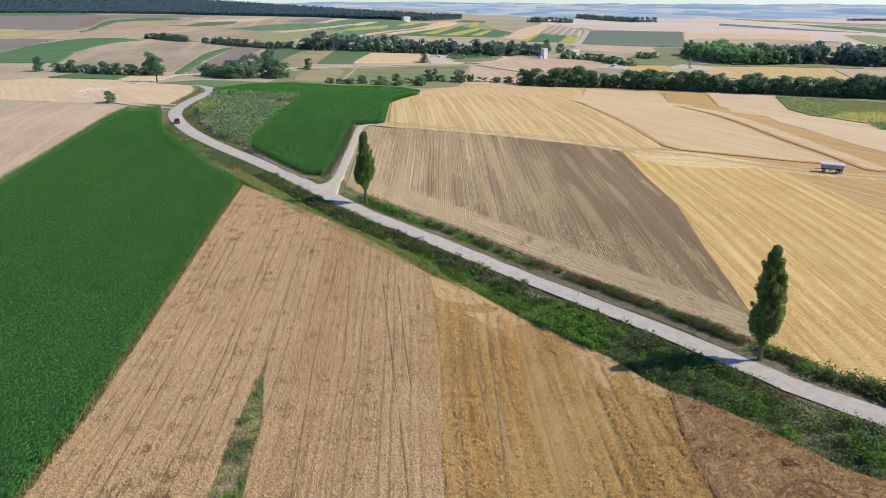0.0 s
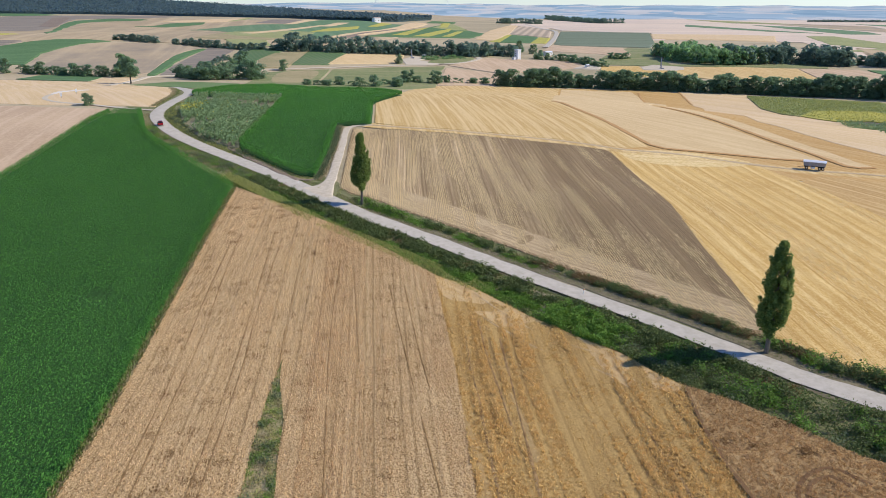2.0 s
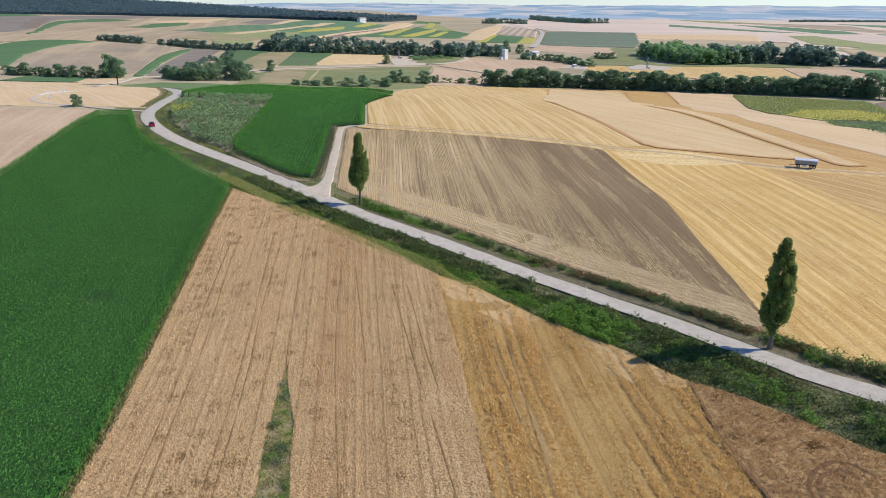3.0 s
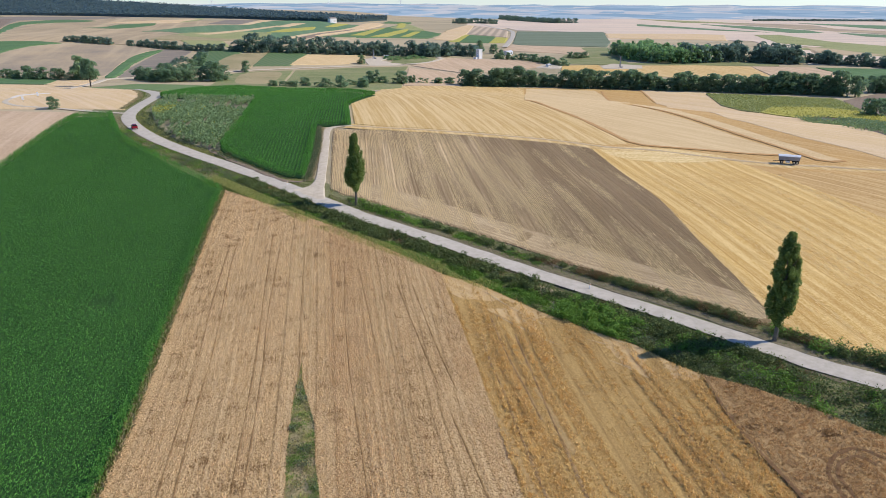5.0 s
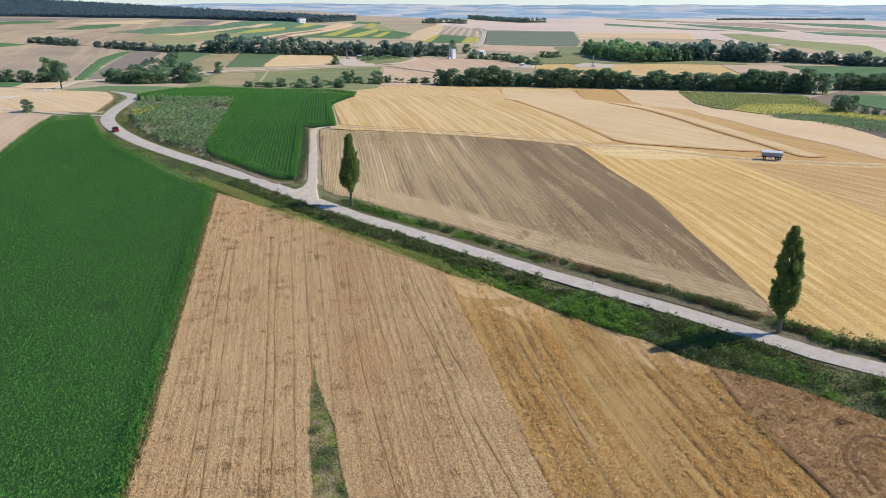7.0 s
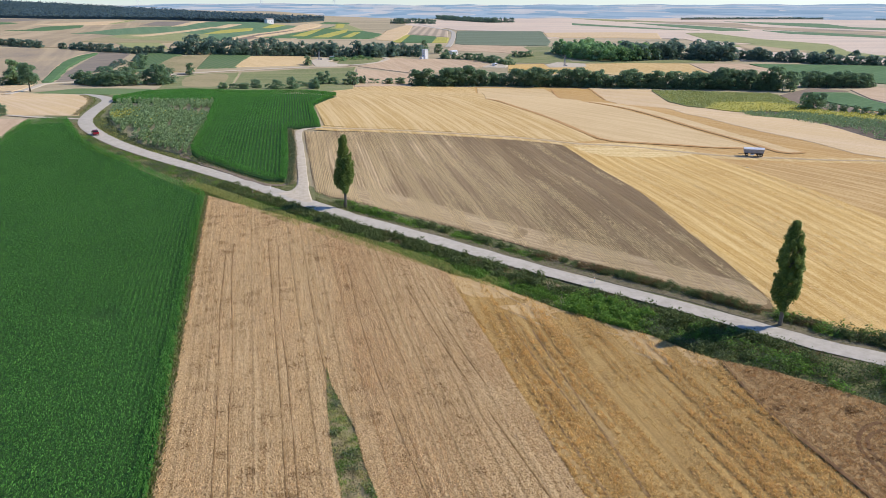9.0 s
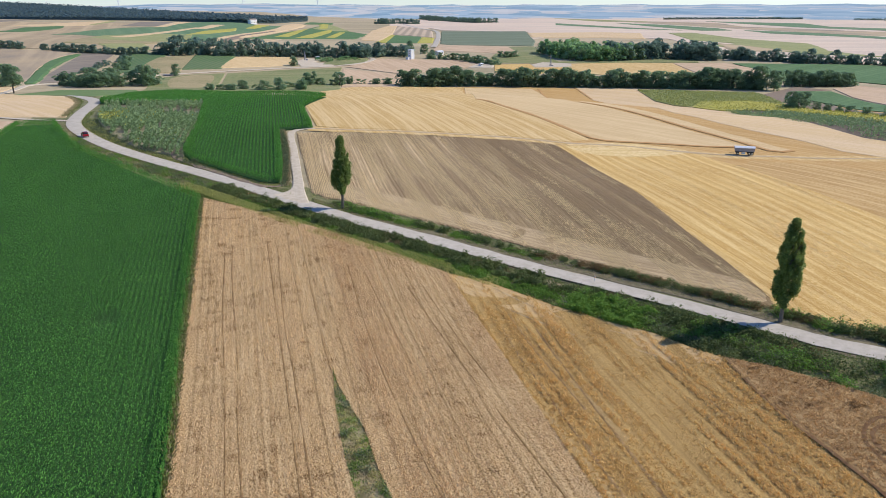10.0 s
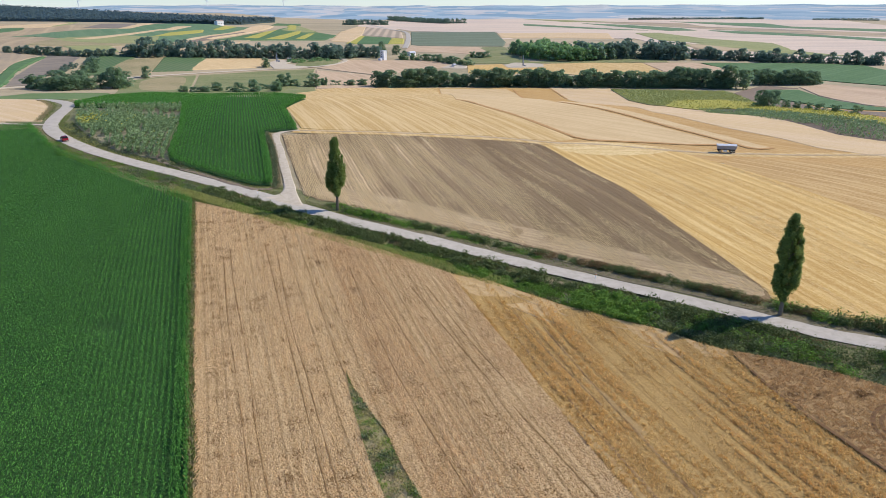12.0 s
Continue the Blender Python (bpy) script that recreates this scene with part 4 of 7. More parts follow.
# ---- leaf and blade builders ----
def quad_mesh(name, corners, material, parent=None):
    """One mesh of loose four-cornered leaves. corners: an array of n x 4 x 3."""
    n = len(corners)
    me = bpy.data.meshes.new(name)
    me.vertices.add(4 * n)
    me.vertices.foreach_set("co", np.ascontiguousarray(corners, np.float32).ravel())
    me.loops.add(4 * n)
    me.loops.foreach_set("vertex_index", np.arange(4 * n, dtype=np.int32))
    me.polygons.add(n)
    me.polygons.foreach_set("loop_start", np.arange(0, 4 * n, 4, dtype=np.int32))
    me.update(calc_edges=True)
    me.materials.append(material)
    ob = new(name, me)
    if parent:
        ob.parent = parent
    return ob


def unit(v):
    return v / np.maximum(np.linalg.norm(v, axis=-1, keepdims=True), 1e-9)


def leaves(rng, centres, size, up_bias=0.4, aspect=0.6, out=None, out_bias=0.0):
    """Leaf corners round centres: random tilts, leaning to the sky and outwards."""
    n = len(centres)
    normal = rng.normal(size=(n, 3))
    normal[:, 2] = np.abs(normal[:, 2]) + up_bias
    if out is not None:
        normal = unit(normal) + out_bias * out
    normal = unit(normal)
    a = unit(np.cross(normal, rng.normal(size=(n, 3))))
    b = np.cross(normal, a)
    s = (np.asarray(size) * rng.uniform(0.6, 1.35, n))[:, None]
    a, b = a * s * 0.5, b * s * 0.5 * aspect
    return np.stack([centres - a, centres + b * 0.9 - a * 0.1, centres + a, centres - b * 0.9 - a * 0.1], 1)


def blades(rng, feet, height, width, lean=0.35):
    """Upright blades on feet: narrow, leaning at random."""
    n = len(feet)
    turn = rng.uniform(0, 2 * math.pi, n)
    side = np.stack([np.cos(turn), np.sin(turn), 0 * turn], 1)
    h, w = np.asarray(height) * rng.uniform(0.6, 1.3, n), np.asarray(width) * rng.uniform(0.7, 1.3, n)
    top = feet + np.stack([rng.normal(0, lean, n) * h, rng.normal(0, lean, n) * h, h], 1)
    sw = side * w[:, None] * 0.5
    return np.stack([feet - sw * 0.6, feet + sw * 0.6, top + sw, top - sw], 1)


def inside(px, py, outline):
    """Which points lie inside an outline."""
    hit = np.zeros(len(px), bool)
    for (ax, ay), (bx, by) in zip(outline, outline[1:] + outline[:1]):
        if ay != by:
            hit ^= ((ay > py) != (by > py)) & (px < (bx - ax) * (py - ay) / (by - ay) + ax)
    return hit


def patches(x, y, scale, seed):
    """Smooth patchy values from about -1 to 1."""
    r = np.random.default_rng(seed)
    v = 0
    for k in range(6):
        f, ph, an = scale * r.uniform(0.6, 2.2), r.uniform(0, 6.28), r.uniform(0, 6.28)
        v = v + np.sin((x * math.cos(an) + y * math.sin(an)) * f + ph) * r.uniform(0.5, 1)
    return v / 3.0


# ---- maize plants ----
def maize(name, label, outline, box, row, gap, tall, leaf, per, seed, lean):
    """Maize plants in rows: arching leaves round each stalk, drooping at the tips."""
    rng = np.random.default_rng(seed)
    x0, x1, y0, y1 = box
    xs, ys = np.meshgrid(np.arange(x0, x1, row), np.arange(y0, y1, gap))
    y = ys.ravel() + rng.uniform(-gap, gap, xs.size) * 0.5
    x = xs.ravel() + rng.normal(0, 0.2 * gap, xs.size) - lean * (y - 100)
    ok = inside(x + rng.normal(0, 0.1, len(x)), y + rng.normal(0, 0.3, len(x)), outline)
    ok &= np.hypot((x + 57.5) / 2.6, (y - 107) / 2.0) > 1 + 0.3 * rng.normal(size=len(x))
    x, y = x[ok], y[ok]
    hx, hy = [], []
    for (ax, ay), (bx, by) in zip(outline, outline[1:] + outline[:1]):
        m = int(math.hypot(bx - ax, by - ay) * (45 if min(ay, by) > 290 or max(ax, bx) < -94 else 20)) if max(ay, by) > y0 else 0
        t, side = rng.uniform(0, 1, m), 1.5 * rng.uniform(0, 1, m) ** 1.2 * rng.choice((-1, 1), m)
        hx.append(ax + (bx - ax) * t - (by - ay) * side / max(1e-6, math.hypot(bx - ax, by - ay)))
        hy.append(ay + (by - ay) * t + (bx - ax) * side / max(1e-6, math.hypot(bx - ax, by - ay)))
    hx, hy = np.concatenate(hx), np.concatenate(hy)
    edge = inside(hx, hy, outline) & (hy > y0)
    x, y = np.concatenate([x, hx[edge]]), np.concatenate([y, hy[edge]])
    z = land(x, y)
    h = tall * (1 + 0.08 * patches(x, y, 0.12, seed + 1) + rng.normal(0, 0.05, len(x)))
    quads = []
    for k in range(per):
        turn = rng.uniform(0, 2 * math.pi, len(x))
        low = h * (0.98 - 0.68 * (k + rng.uniform(0, 1, len(x))) / per)
        way2 = np.stack([0.48 * np.cos(turn), np.sin(turn)], 1)
        ln = leaf * rng.uniform(0.6, 1.2, len(x))
        base = np.stack([x, y, z + low], 1)
        tip = base + np.stack([way2[:, 0] * ln, way2[:, 1] * ln, ln * rng.uniform(-0.4, 0.4, len(x))], 1)
        mid = (base + tip) / 2 + np.stack([0 * x, 0 * x, ln * 0.22], 1)
        side = np.stack([-way2[:, 1], way2[:, 0], rng.normal(0, 0.5, len(x))], 1) * (leaf * 0.105)
        quads.append(np.stack([base, mid - side, tip, mid + side], 1))
    ob = quad_mesh(name, np.concatenate(quads), MAIZE_LEAF)
    return tagged(ob, label, "maize", kind="stuff")


maize("maize_plants", "tall dark green maize plants in long rows", MAIZE_A, (-140, -36, 30, 272), 0.78, 0.33, 2.1, 0.5, 6, 11, 0.05)
maize("maize_plants", "green maize plants in straight rows behind the road", MAIZE_B, (-115, 0, 170, 460), 0.95, 0.45, 1.9, 0.72, 5, 12, 0.01)


# ---- ripe cereals: ears over the near fields ----
def ears(name, label, outline, box, per_m2, up, tall, wide, material, seed, lines, lean, spots, spot_material, ribs=0.0, clear=(), row=0.0):
    """Ears over a field, in drill rows, left out along the tramlines and where they lie flat; there lie darker stalks."""
    rng = np.random.default_rng(seed)
    x0, x1, y0, y1 = box
    n = int((x1 - x0) * (y1 - y0) * per_m2)
    if row:
        k = rng.integers(0, int((x1 - x0 + 8) / row), n)
        y = rng.uniform(y0, y1, n)
        x = x0 - 4 + row * k + rng.normal(0, 0.15 * row, n) - lean * (y - 100)
        tone = np.sin(k * 12.9898 + seed) * 43758.5453
        lift = 0.07 * (tone - np.floor(tone)) + 0.04 * patches(x, 0.2 * y, 0.5, seed + 6)
        ok = rng.uniform(0, 1, n) < 0.80 + 0.25 * patches(x, 0.15 * y, 0.9, seed + 9)
    else:
        clumps = n // 6
        cx, cy, ch = rng.uniform(x0, x1, clumps), rng.uniform(y0, y1, clumps), rng.normal(0, 0.055, clumps)
        n = 6 * clumps
        x, y, lift = np.repeat(cx, 6) + rng.normal(0, 0.11, n), np.repeat(cy, 6) + rng.normal(0, 0.11, n), np.repeat(ch, 6)
        ok = np.ones(n, bool)
    ok &= inside(x + rng.normal(0, 0.08, n), y + rng.normal(0, 0.15, n), outline)
    if row:
        ok &= patches(x, 0.7 * y, 8.0, seed + 4) + rng.uniform(-0.4, 0.4, n) > -0.6
    if ribs:
        rib = patches(x + lean * y, 0.10 * y, ribs, seed + 7)
        lift = lift + 0.27 * np.clip(rib, -0.2, 1)
        ok &= rib + 0.6 * patches(x, y, 0.5, seed + 8) + rng.uniform(-0.5, 0.5, n) > -0.65
    if lines:
        u = (x + lean * y) / lines + 0.10 * patches(x, y, 0.03, seed + 1)
        strength = np.abs(np.sin(np.floor(u) * 12.9898 + seed)) ** 1.5
        broken = 0.75 + 0.5 * patches(x, 0.3 * y, 0.35, seed + 2)
        ok &= np.abs(u - np.floor(u) - 0.5) > strength * broken * (0.34 if ribs else 0.27) / lines
    for line, reach in clear:
        q = np.array([p[:] for p in glide(line, 0.7)])
        near = np.where(ok & (x > q[:, 0].min() - reach) & (x < q[:, 0].max() + reach) & (y > q[:, 1].min() - reach) & (y < q[:, 1].max() + reach))[0]
        far = np.min(np.hypot(x[near][:, None] - q[:, 0], y[near][:, None] - q[:, 1]), axis=1)
        ok[near[far < reach * (1 + rng.uniform(-0.35, 0.35, len(near)))]] = False
    sx, sy = rng.uniform(x0, x1, spots), y0 + (y1 - y0) * rng.uniform(0, 1, spots) ** 0.85
    sr, long = 0.22 + 0.6 * rng.uniform(0, 1, spots) ** 1.8, rng.uniform(0.9, 2.2, spots)
    flat = np.zeros(n, bool)
    for a, b, r, g in zip(sx, sy, sr, long):
        near = np.where((np.abs(x - a) < 2.5 * r * g) & (np.abs(y - b) < 2.5 * r))[0]
        q = np.hypot((x[near] - a) / g, (y[near] - b) / 1.15) + 0.3 * r * rng.normal(size=len(near))
        flat[near[q < r]] = True
    keep = ok & (~flat | (rng.uniform(0, 1, n) < 0.18))
    feet = np.stack([x, y, land(x, y) + up - 0.06 + lift], 1)
    tagged(quad_mesh(name, blades(rng, feet[keep], tall, wide, 0.6), material), label, "cereal", kind="stuff")
    low = feet[ok & flat]
    low[:, 2] += 0.04
    if len(low):
        tagged(quad_mesh("flattened_stalks", blades(rng, low, tall * 0.6, wide * 1.35, 1.6), spot_material), "darker flattened stalks in small patches", "cereal", kind="stuff")


LODGED = leaf_material("lodged_stalks", (0.165, 0.09, 0.034), (0.30, 0.175, 0.072), (0.23, 0.13, 0.052), 0.9, 0.4)
ears("wheat_ears", "dry beige wheat ears over the field", WHEAT_A, (-50, -17.6, 44, 164), 64, 0.7, 0.16, 0.065, WHEAT_EAR, 21, 1.3, 0.055, 380, LODGED, 0.0, tuple((q, 0.18) for q in TRAMS), 0.27)
ears("wheat_ears", "darker beige wheat ears beside the barley", WHEAT_A, (-17.6, 3, 44, 164), 64, 0.7, 0.16, 0.065, WHEAT_EAR_DARK, 24, 1.1, 0.055, 190, LODGED, 0.0, tuple((q, 0.18) for q in TRAMS), 0.27)
ears("barley_ears", "amber barley ears, flattened in places", BARLEY, (-3, 31, 42, 114), 92, 0.6, 0.19, 0.085, BARLEY_EAR, 22, 3.1, 0.035, 0, LODGED, 1.6, ((ROAD, 14.5),) + tuple((q, 0.24) for q in RUTS) + tuple((q, 0.3) for q in BARE_STRIPS))
ears("wheat_ears", "reddish wheat ears over the field", WHEAT_RED, (24, 75, 38, 82), 85, 0.75, 0.16, 0.08, RYE_EAR, 23, 0, 0.0, 70, LODGED, 0.0, ((TURN_OUT, 0.26), (TURN_IN, 0.26), ([(28.5, 77.2), (27.2, 64.4), (27.6, 53.4), (27.2, 30)], 0.3)))


# ---- straw and clods on the harrowed and golden stubble ----
def litter(name, label, outline, box, n, size, aspect, material, seed, lo, scale, stretch, up, drift=None):
    """Loose flat pieces strewn in streaks along the rows."""
    rng = np.random.default_rng(seed)
    x0, x1, y0, y1 = box
    x, y = rng.uniform(x0, x1, n), rng.uniform(y0, y1, n)
    ok = inside(x, y, outline)
    v = patches(x, stretch * y, scale, seed + 1) + 0.5 * patches(x, y, 0.12, seed + 2) + rng.uniform(-0.8, 0.8, n)
    if drift:
        v = v + drift * (x - 16) / 20 + math.copysign(0.8, -drift) * np.cos(2 * math.pi * (x + 0.01 * y) / 1.25)
    ok &= v > lo
    c = np.stack([x[ok], y[ok], land(x[ok], y[ok]) + up + 0.03], 1)
    return tagged(quad_mesh(name, leaves(rng, c, size, 1.6, aspect), material), label, "straw", kind="stuff")


STRAW = leaf_material("loose_straw", (0.52, 0.38, 0.19), (0.77, 0.585, 0.315), (0.645, 0.485, 0.25), 0.9, 0.1)
CLOD = leaf_material("dark_soil_clods", (0.245, 0.165, 0.09), (0.40, 0.272, 0.15), (0.32, 0.216, 0.12), 0.95, 0.0)
STRIP = [(-23, 165), (-16, 156), (-8.5, 147.5), (2.4, 136.8), (12.2, 127), (20.9, 117.8), (28.4, 108.6), (35, 100.8), (41, 93.4), (44, 90), (46, 94), (45, 99), (38.5, 107), (31.5, 115.5), (24, 125), (15, 135), (5.5, 145), (-5.5, 157), (-13, 165), (-19, 172)]


def furrows(name, label, outline, box, n, long, wide, material, seed, lo, scale, up, lean, tilt=0.0, bare=()):
    """Long flat pieces that lie along the rows in streaks: turned soil and straw."""
    rng = np.random.default_rng(seed)
    x0, x1, y0, y1 = box
    y = rng.uniform(y0, y1, n)
    x = x0 + 0.42 * np.round(rng.uniform(x0 - 8, x1 + 8, n) / 0.42 - x0 / 0.42) + rng.normal(0, 0.06, n) - lean * (y - 150)
    v = patches(x + lean * y, 0.05 * y, scale, seed + 1) + 0.45 * patches(x, y, 0.10, seed + 2) + tilt * (x - 16) / 20 + rng.uniform(-0.6, 0.6, n)
    ok = inside(x + rng.normal(0, 0.3, n), y + rng.normal(0, 0.8, n), outline) & (v > lo)
    if bare:
        ok &= ~inside(x, y, bare)
    x, y = x[ok], y[ok]
    m = len(x)
    ln, w, turn = long * rng.uniform(0.4, 1.3, m), wide * rng.uniform(0.6, 1.4, m), -lean + rng.normal(0, 0.07, m)
    along_row = np.stack([turn * ln, ln, rng.normal(0, 0.015, m)], 1) * 0.5
    side = np.stack([w, 0 * w, rng.normal(0, 0.16, m) * w], 1) * 0.5
    c = np.stack([x, y, land(x, y) + up + 0.04], 1)
    return tagged(quad_mesh(name, np.stack([c - along_row, c + side - 0.1 * along_row, c + along_row, c - side - 0.1 * along_row], 1), material), label, "straw", kind="stuff")


furrows("loose_straw", "pale straw strewn over the harrowed field", HARROWED, (-27, 52, 92, 228), 190000, 1.3, 0.17, STRAW, 25, 0.25, 1.0, 0.075, 0.015, -0.35)
furrows("soil_clods", "dark turned soil in the harrowed field's rows", HARROWED, (-27, 52, 92, 228), 190000, 1.3, 0.13, CLOD, 26, 0.1, 0.9, 0.065, 0.015, 0.12, STRIP)
furrows("loose_straw", "pale heap of chaff on the harrowed field", [(21, 131.2), (23.8, 128.8), (26, 121.6), (24, 118.7), (21.4, 124.5)], (15, 30, 115, 135), 6000, 0.5, 0.2, STRAW, 30, -2.0, 0.9, 0.1, 0.1)
HEADLAND = field_material("straw_headland", (0.45, 0.322, 0.18), (0.25, 0.17, 0.088), (0.64, 0.49, 0.29), 133, streak=1.2, lines=1.1, lines_dark=0.5, patch=0.08, patch_amount=0.7, grain=4.0, grain_amount=0.7, bump=0.08)
field("headland", "straw-strewn headland of the harrowed field", "field", HEADLAND, STRIP, 0.09, soft=1)
litter("loose_straw", "pale straw on the harrowed field's headland", STRIP, (-23, 48, 90, 173), 100000, 0.24, 0.3, STRAW, 29, 0.2, 0.9, 1.0, 0.08)
GOLD_STRAW = leaf_material("golden_straw", (0.66, 0.45, 0.17), (0.86, 0.66, 0.34), (0.76, 0.56, 0.26), 0.9, 0.3)
furrows("loose_straw", "pale straw lying in rows on golden stubble", GOLDEN, (46, 130, 50, 200), 60000, 1.6, 0.13, GOLD_STRAW, 27, 0.5, 1.2, 0.07, 0.03)
litter("loose_straw", "trampled pale straw at the stubble's near corner", [(45, 90), (49, 84), (54, 78), (72, 63), (76, 68), (60, 84), (52, 94), (48, 100)], (44, 78, 60, 102), 30000, 0.26, 0.25, GOLD_STRAW, 31, 0.0, 0.7, 1.0, 0.1)


# ---- verges along the road ----
ROAD_LINE = glide(ROAD, 1.0)
RL = np.array([p[:] for p in ROAD_LINE])
RD = unit(np.gradient(RL, axis=0))
RN = np.stack([RD[:, 1], -RD[:, 0]], 1)          # to the right of the way out, towards the far fields
if RN[200] @ np.array([1, 1]) < 0:
    RN = -RN


SIDE = np.array([p[:] for p in glide([(-26.8, 156.3), (-26.3, 163.3), (-26.6, 181.4), (-27.1, 204.5), (-27.2, 219.8), (-25.9, 229.4), (-21.1, 231.6)], 1.5)])


def along(rng, n, x_from, x_to, d_from, d_to):
    """Random places beside the road, between two x along it and two distances from its middle (minus: towards the camera)."""
    idx = np.where((RL[:, 0] >= x_from) & (RL[:, 0] <= x_to))[0]
    i = rng.choice(idx, n)
    d = rng.uniform(d_from, d_to, n)
    p = RL[i] + RN[i] * d[:, None] + RD[i] * rng.uniform(-2.0, 2.0, n)[:, None]
    clear = np.min(np.linalg.norm(p[:, None, :] - SIDE[None], axis=2), axis=1) > 2.3
    return p[clear, 0], p[clear, 1]


def weeds(name, label, material, n, x_from, x_to, d_from, d_to, tall, leaf, per, seed, keep=-2.0, scale=0.5, aspect=0.6, spread=0.2, clump=(11, 0.35, 0.85), clear=2.75):
    rng = np.random.default_rng(seed)
    x, y = along(rng, n, x_from, x_to, d_from, d_to)
    m = max(20, n // clump[0])
    cx, cy, cr, ct = x[:m], y[:m], rng.uniform(clump[1], clump[2], m), rng.uniform(0.45, 1.5, m)
    k, off = rng.integers(0, len(cx), len(x)), rng.normal(size=(len(x), 2))
    r = np.hypot(off[:, 0], off[:, 1])
    dome = ct[:len(cx)][k] * np.exp(-(r / 1.6) ** 2)
    x, y = cx[k] + off[:, 0] * cr[:len(cx)][k], cy[k] + off[:, 1] * cr[:len(cx)][k]
    v = patches(x, y, scale, seed + 5)
    gap = np.min(np.linalg.norm(np.stack([x, y], 1)[:, None, :] - RL[None, ::2], axis=2), axis=1)
    ok = (v > keep) & (gap > clear) & ~inside(x, y, WHEAT_RED) & ~inside(x, y, BARLEY) & ~inside(x, y, WHEAT_A)
    x, y, v, dome = x[ok], y[ok], v[ok], dome[ok]
    h = tall * ((0.42 + 0.25 * v) + 1.0 * dome + rng.normal(0, 0.08, len(x))).clip(0.15, 1.8) * 0.85
    z = land(x, y) - 0.1
    all_leaves = []
    for k in range(per):
        c = np.stack([x + rng.normal(0, spread, len(x)), y + rng.normal(0, spread, len(x)), z + h * rng.uniform(0.25, 1.0, len(x))], 1)
        all_leaves.append(leaves(rng, c, leaf, 0.5, aspect))
    return tagged(quad_mesh(name, np.concatenate(all_leaves), material), label, "weeds", kind="stuff")


def tufts(name, label, material, n, x_from, x_to, d_from, d_to, tall, seed, wide=0.12, lift=-0.12, keep=-3.0):
    rng = np.random.default_rng(seed)
    x, y = along(rng, n, x_from, x_to, d_from, d_to)
    ok = patches(x, y, 0.25, seed + 3) > keep
    x, y = x[ok], y[ok]
    feet = np.stack([x, y, land(x, y) + lift], 1)
    return tagged(quad_mesh(name, blades(rng, feet, tall, wide, 0.5), material), label, "grass", kind="stuff")


for words, side, x_from, x_to, wide in (("bare brown shoulder between road and brambles", 2.85, -20, 95, 1.9), ("thin brown shoulder above the ditch", -2.35, -90, 95, 0.9)):
    pick = np.where((RL[:, 0] > x_from) & (RL[:, 0] < x_to))[0][::3]
    way("road_shoulder", words, "shoulder", SHOULDER, [tuple(RL[i] + RN[i] * side) for i in pick], wide, 0.01, 2.0, 0.22, 0.05, True)
weeds("weeds", "dense dark green weeds along the road ditch", WEED_DARK, 15000, -42, 40, -7.4, -2.5, 1.1, 0.34, 4, 31, -0.9, clump=(60, 0.5, 1.0))
weeds("weeds", "rusty dock and bramble among the weeds", WEED_RUST, 3800, -42, 60, -7.0, -2.5, 0.7, 0.22, 4, 32, 0.0)
weeds("weeds", "bright green herbs in a long strip along the ditch", WEED_BRIGHT, 12000, -34, 22, -10.8, -6.4, 0.55, 0.32, 4, 34, -0.35, clump=(35, 0.4, 0.9))
weeds("weeds", "dark weeds fringing the barley", WEED_DARK, 6500, -14, 38, -13.5, -9.8, 0.65, 0.24, 4, 57, -0.5)
weeds("shrub_patch", "bright green broad-leaved thicket beside the road", WEED_BRIGHT, 3400, 21, 31, -12.5, -5.2, 1.6, 0.34, 5, 33, -0.9, 0.7, clump=(50, 0.45, 0.95), clear=4.4)
weeds("weeds", "lush green weeds along the lower ditch", WEED_BRIGHT, 10000, 34, 62, -19.0, -3.2, 1.2, 0.30, 4, 35, 0.05, clump=(40, 0.5, 1.0))
weeds("weeds", "grey-green mugwort at the field's edge", WEED_GREY, 8000, 28, 62, -19.0, -6.0, 1.1, 0.24, 4, 36, 0.0, clump=(30, 0.4, 0.8))
weeds("weeds", "thick dark weeds beside the reddish wheat", WEED_DARK, 17000, 30, 62, -19.0, -2.6, 1.1, 0.28, 4, 49, -0.9, clump=(30, 0.45, 0.9), clear=3.1)
weeds("weeds", "grey-green mugwort tufts in the ditch", WEED_GREY, 1500, -40, 20, -9.0, -5.0, 0.8, 0.26, 4, 37, 0.3)
tufts("verge_grass", "short green grass between weeds and wheat", GRASS_BLADE, 22000, -46, 10, -12.5, -6.5, 0.3, 38)
tufts("verge_grass", "yellow-green grass growing into the wheat's edge", PALE_BLADE, 9000, -46, 12, -11.8, -8.3, 0.26, 52, 0.1, 0.6, -0.5)
tufts("verge_grass", "mixed grass on the near road shoulder", GRASS_BLADE, 8000, -74, 75, -3.4, -2.2, 0.25, 39)
tufts("verge_grass", "mixed grass on the far road shoulder", GRASS_BLADE, 7000, -102, 20, 2.1, 4.2, 0.24, 40)
tufts("verge_grass", "thin grass on the brown shoulder", GRASS_BLADE, 2600, 8, 66, 2.2, 4.0, 0.2, 58)
tufts("dry_grass", "dry straw-coloured grass on the shoulders", STRAW_BLADE, 9000, -100, 66, 2.1, 4.4, 0.2, 41)
tufts("verge_grass", "rough grass between road and maize", GRASS_BLADE, 3000, -90, -40, -9.0, -2.4, 0.22, 42, 0.16)
tufts("dry_grass", "dry pale grass between road and maize", STRAW_BLADE, 6000, -98, -40, -8.5, -2.3, 0.18, 62, 0.16)
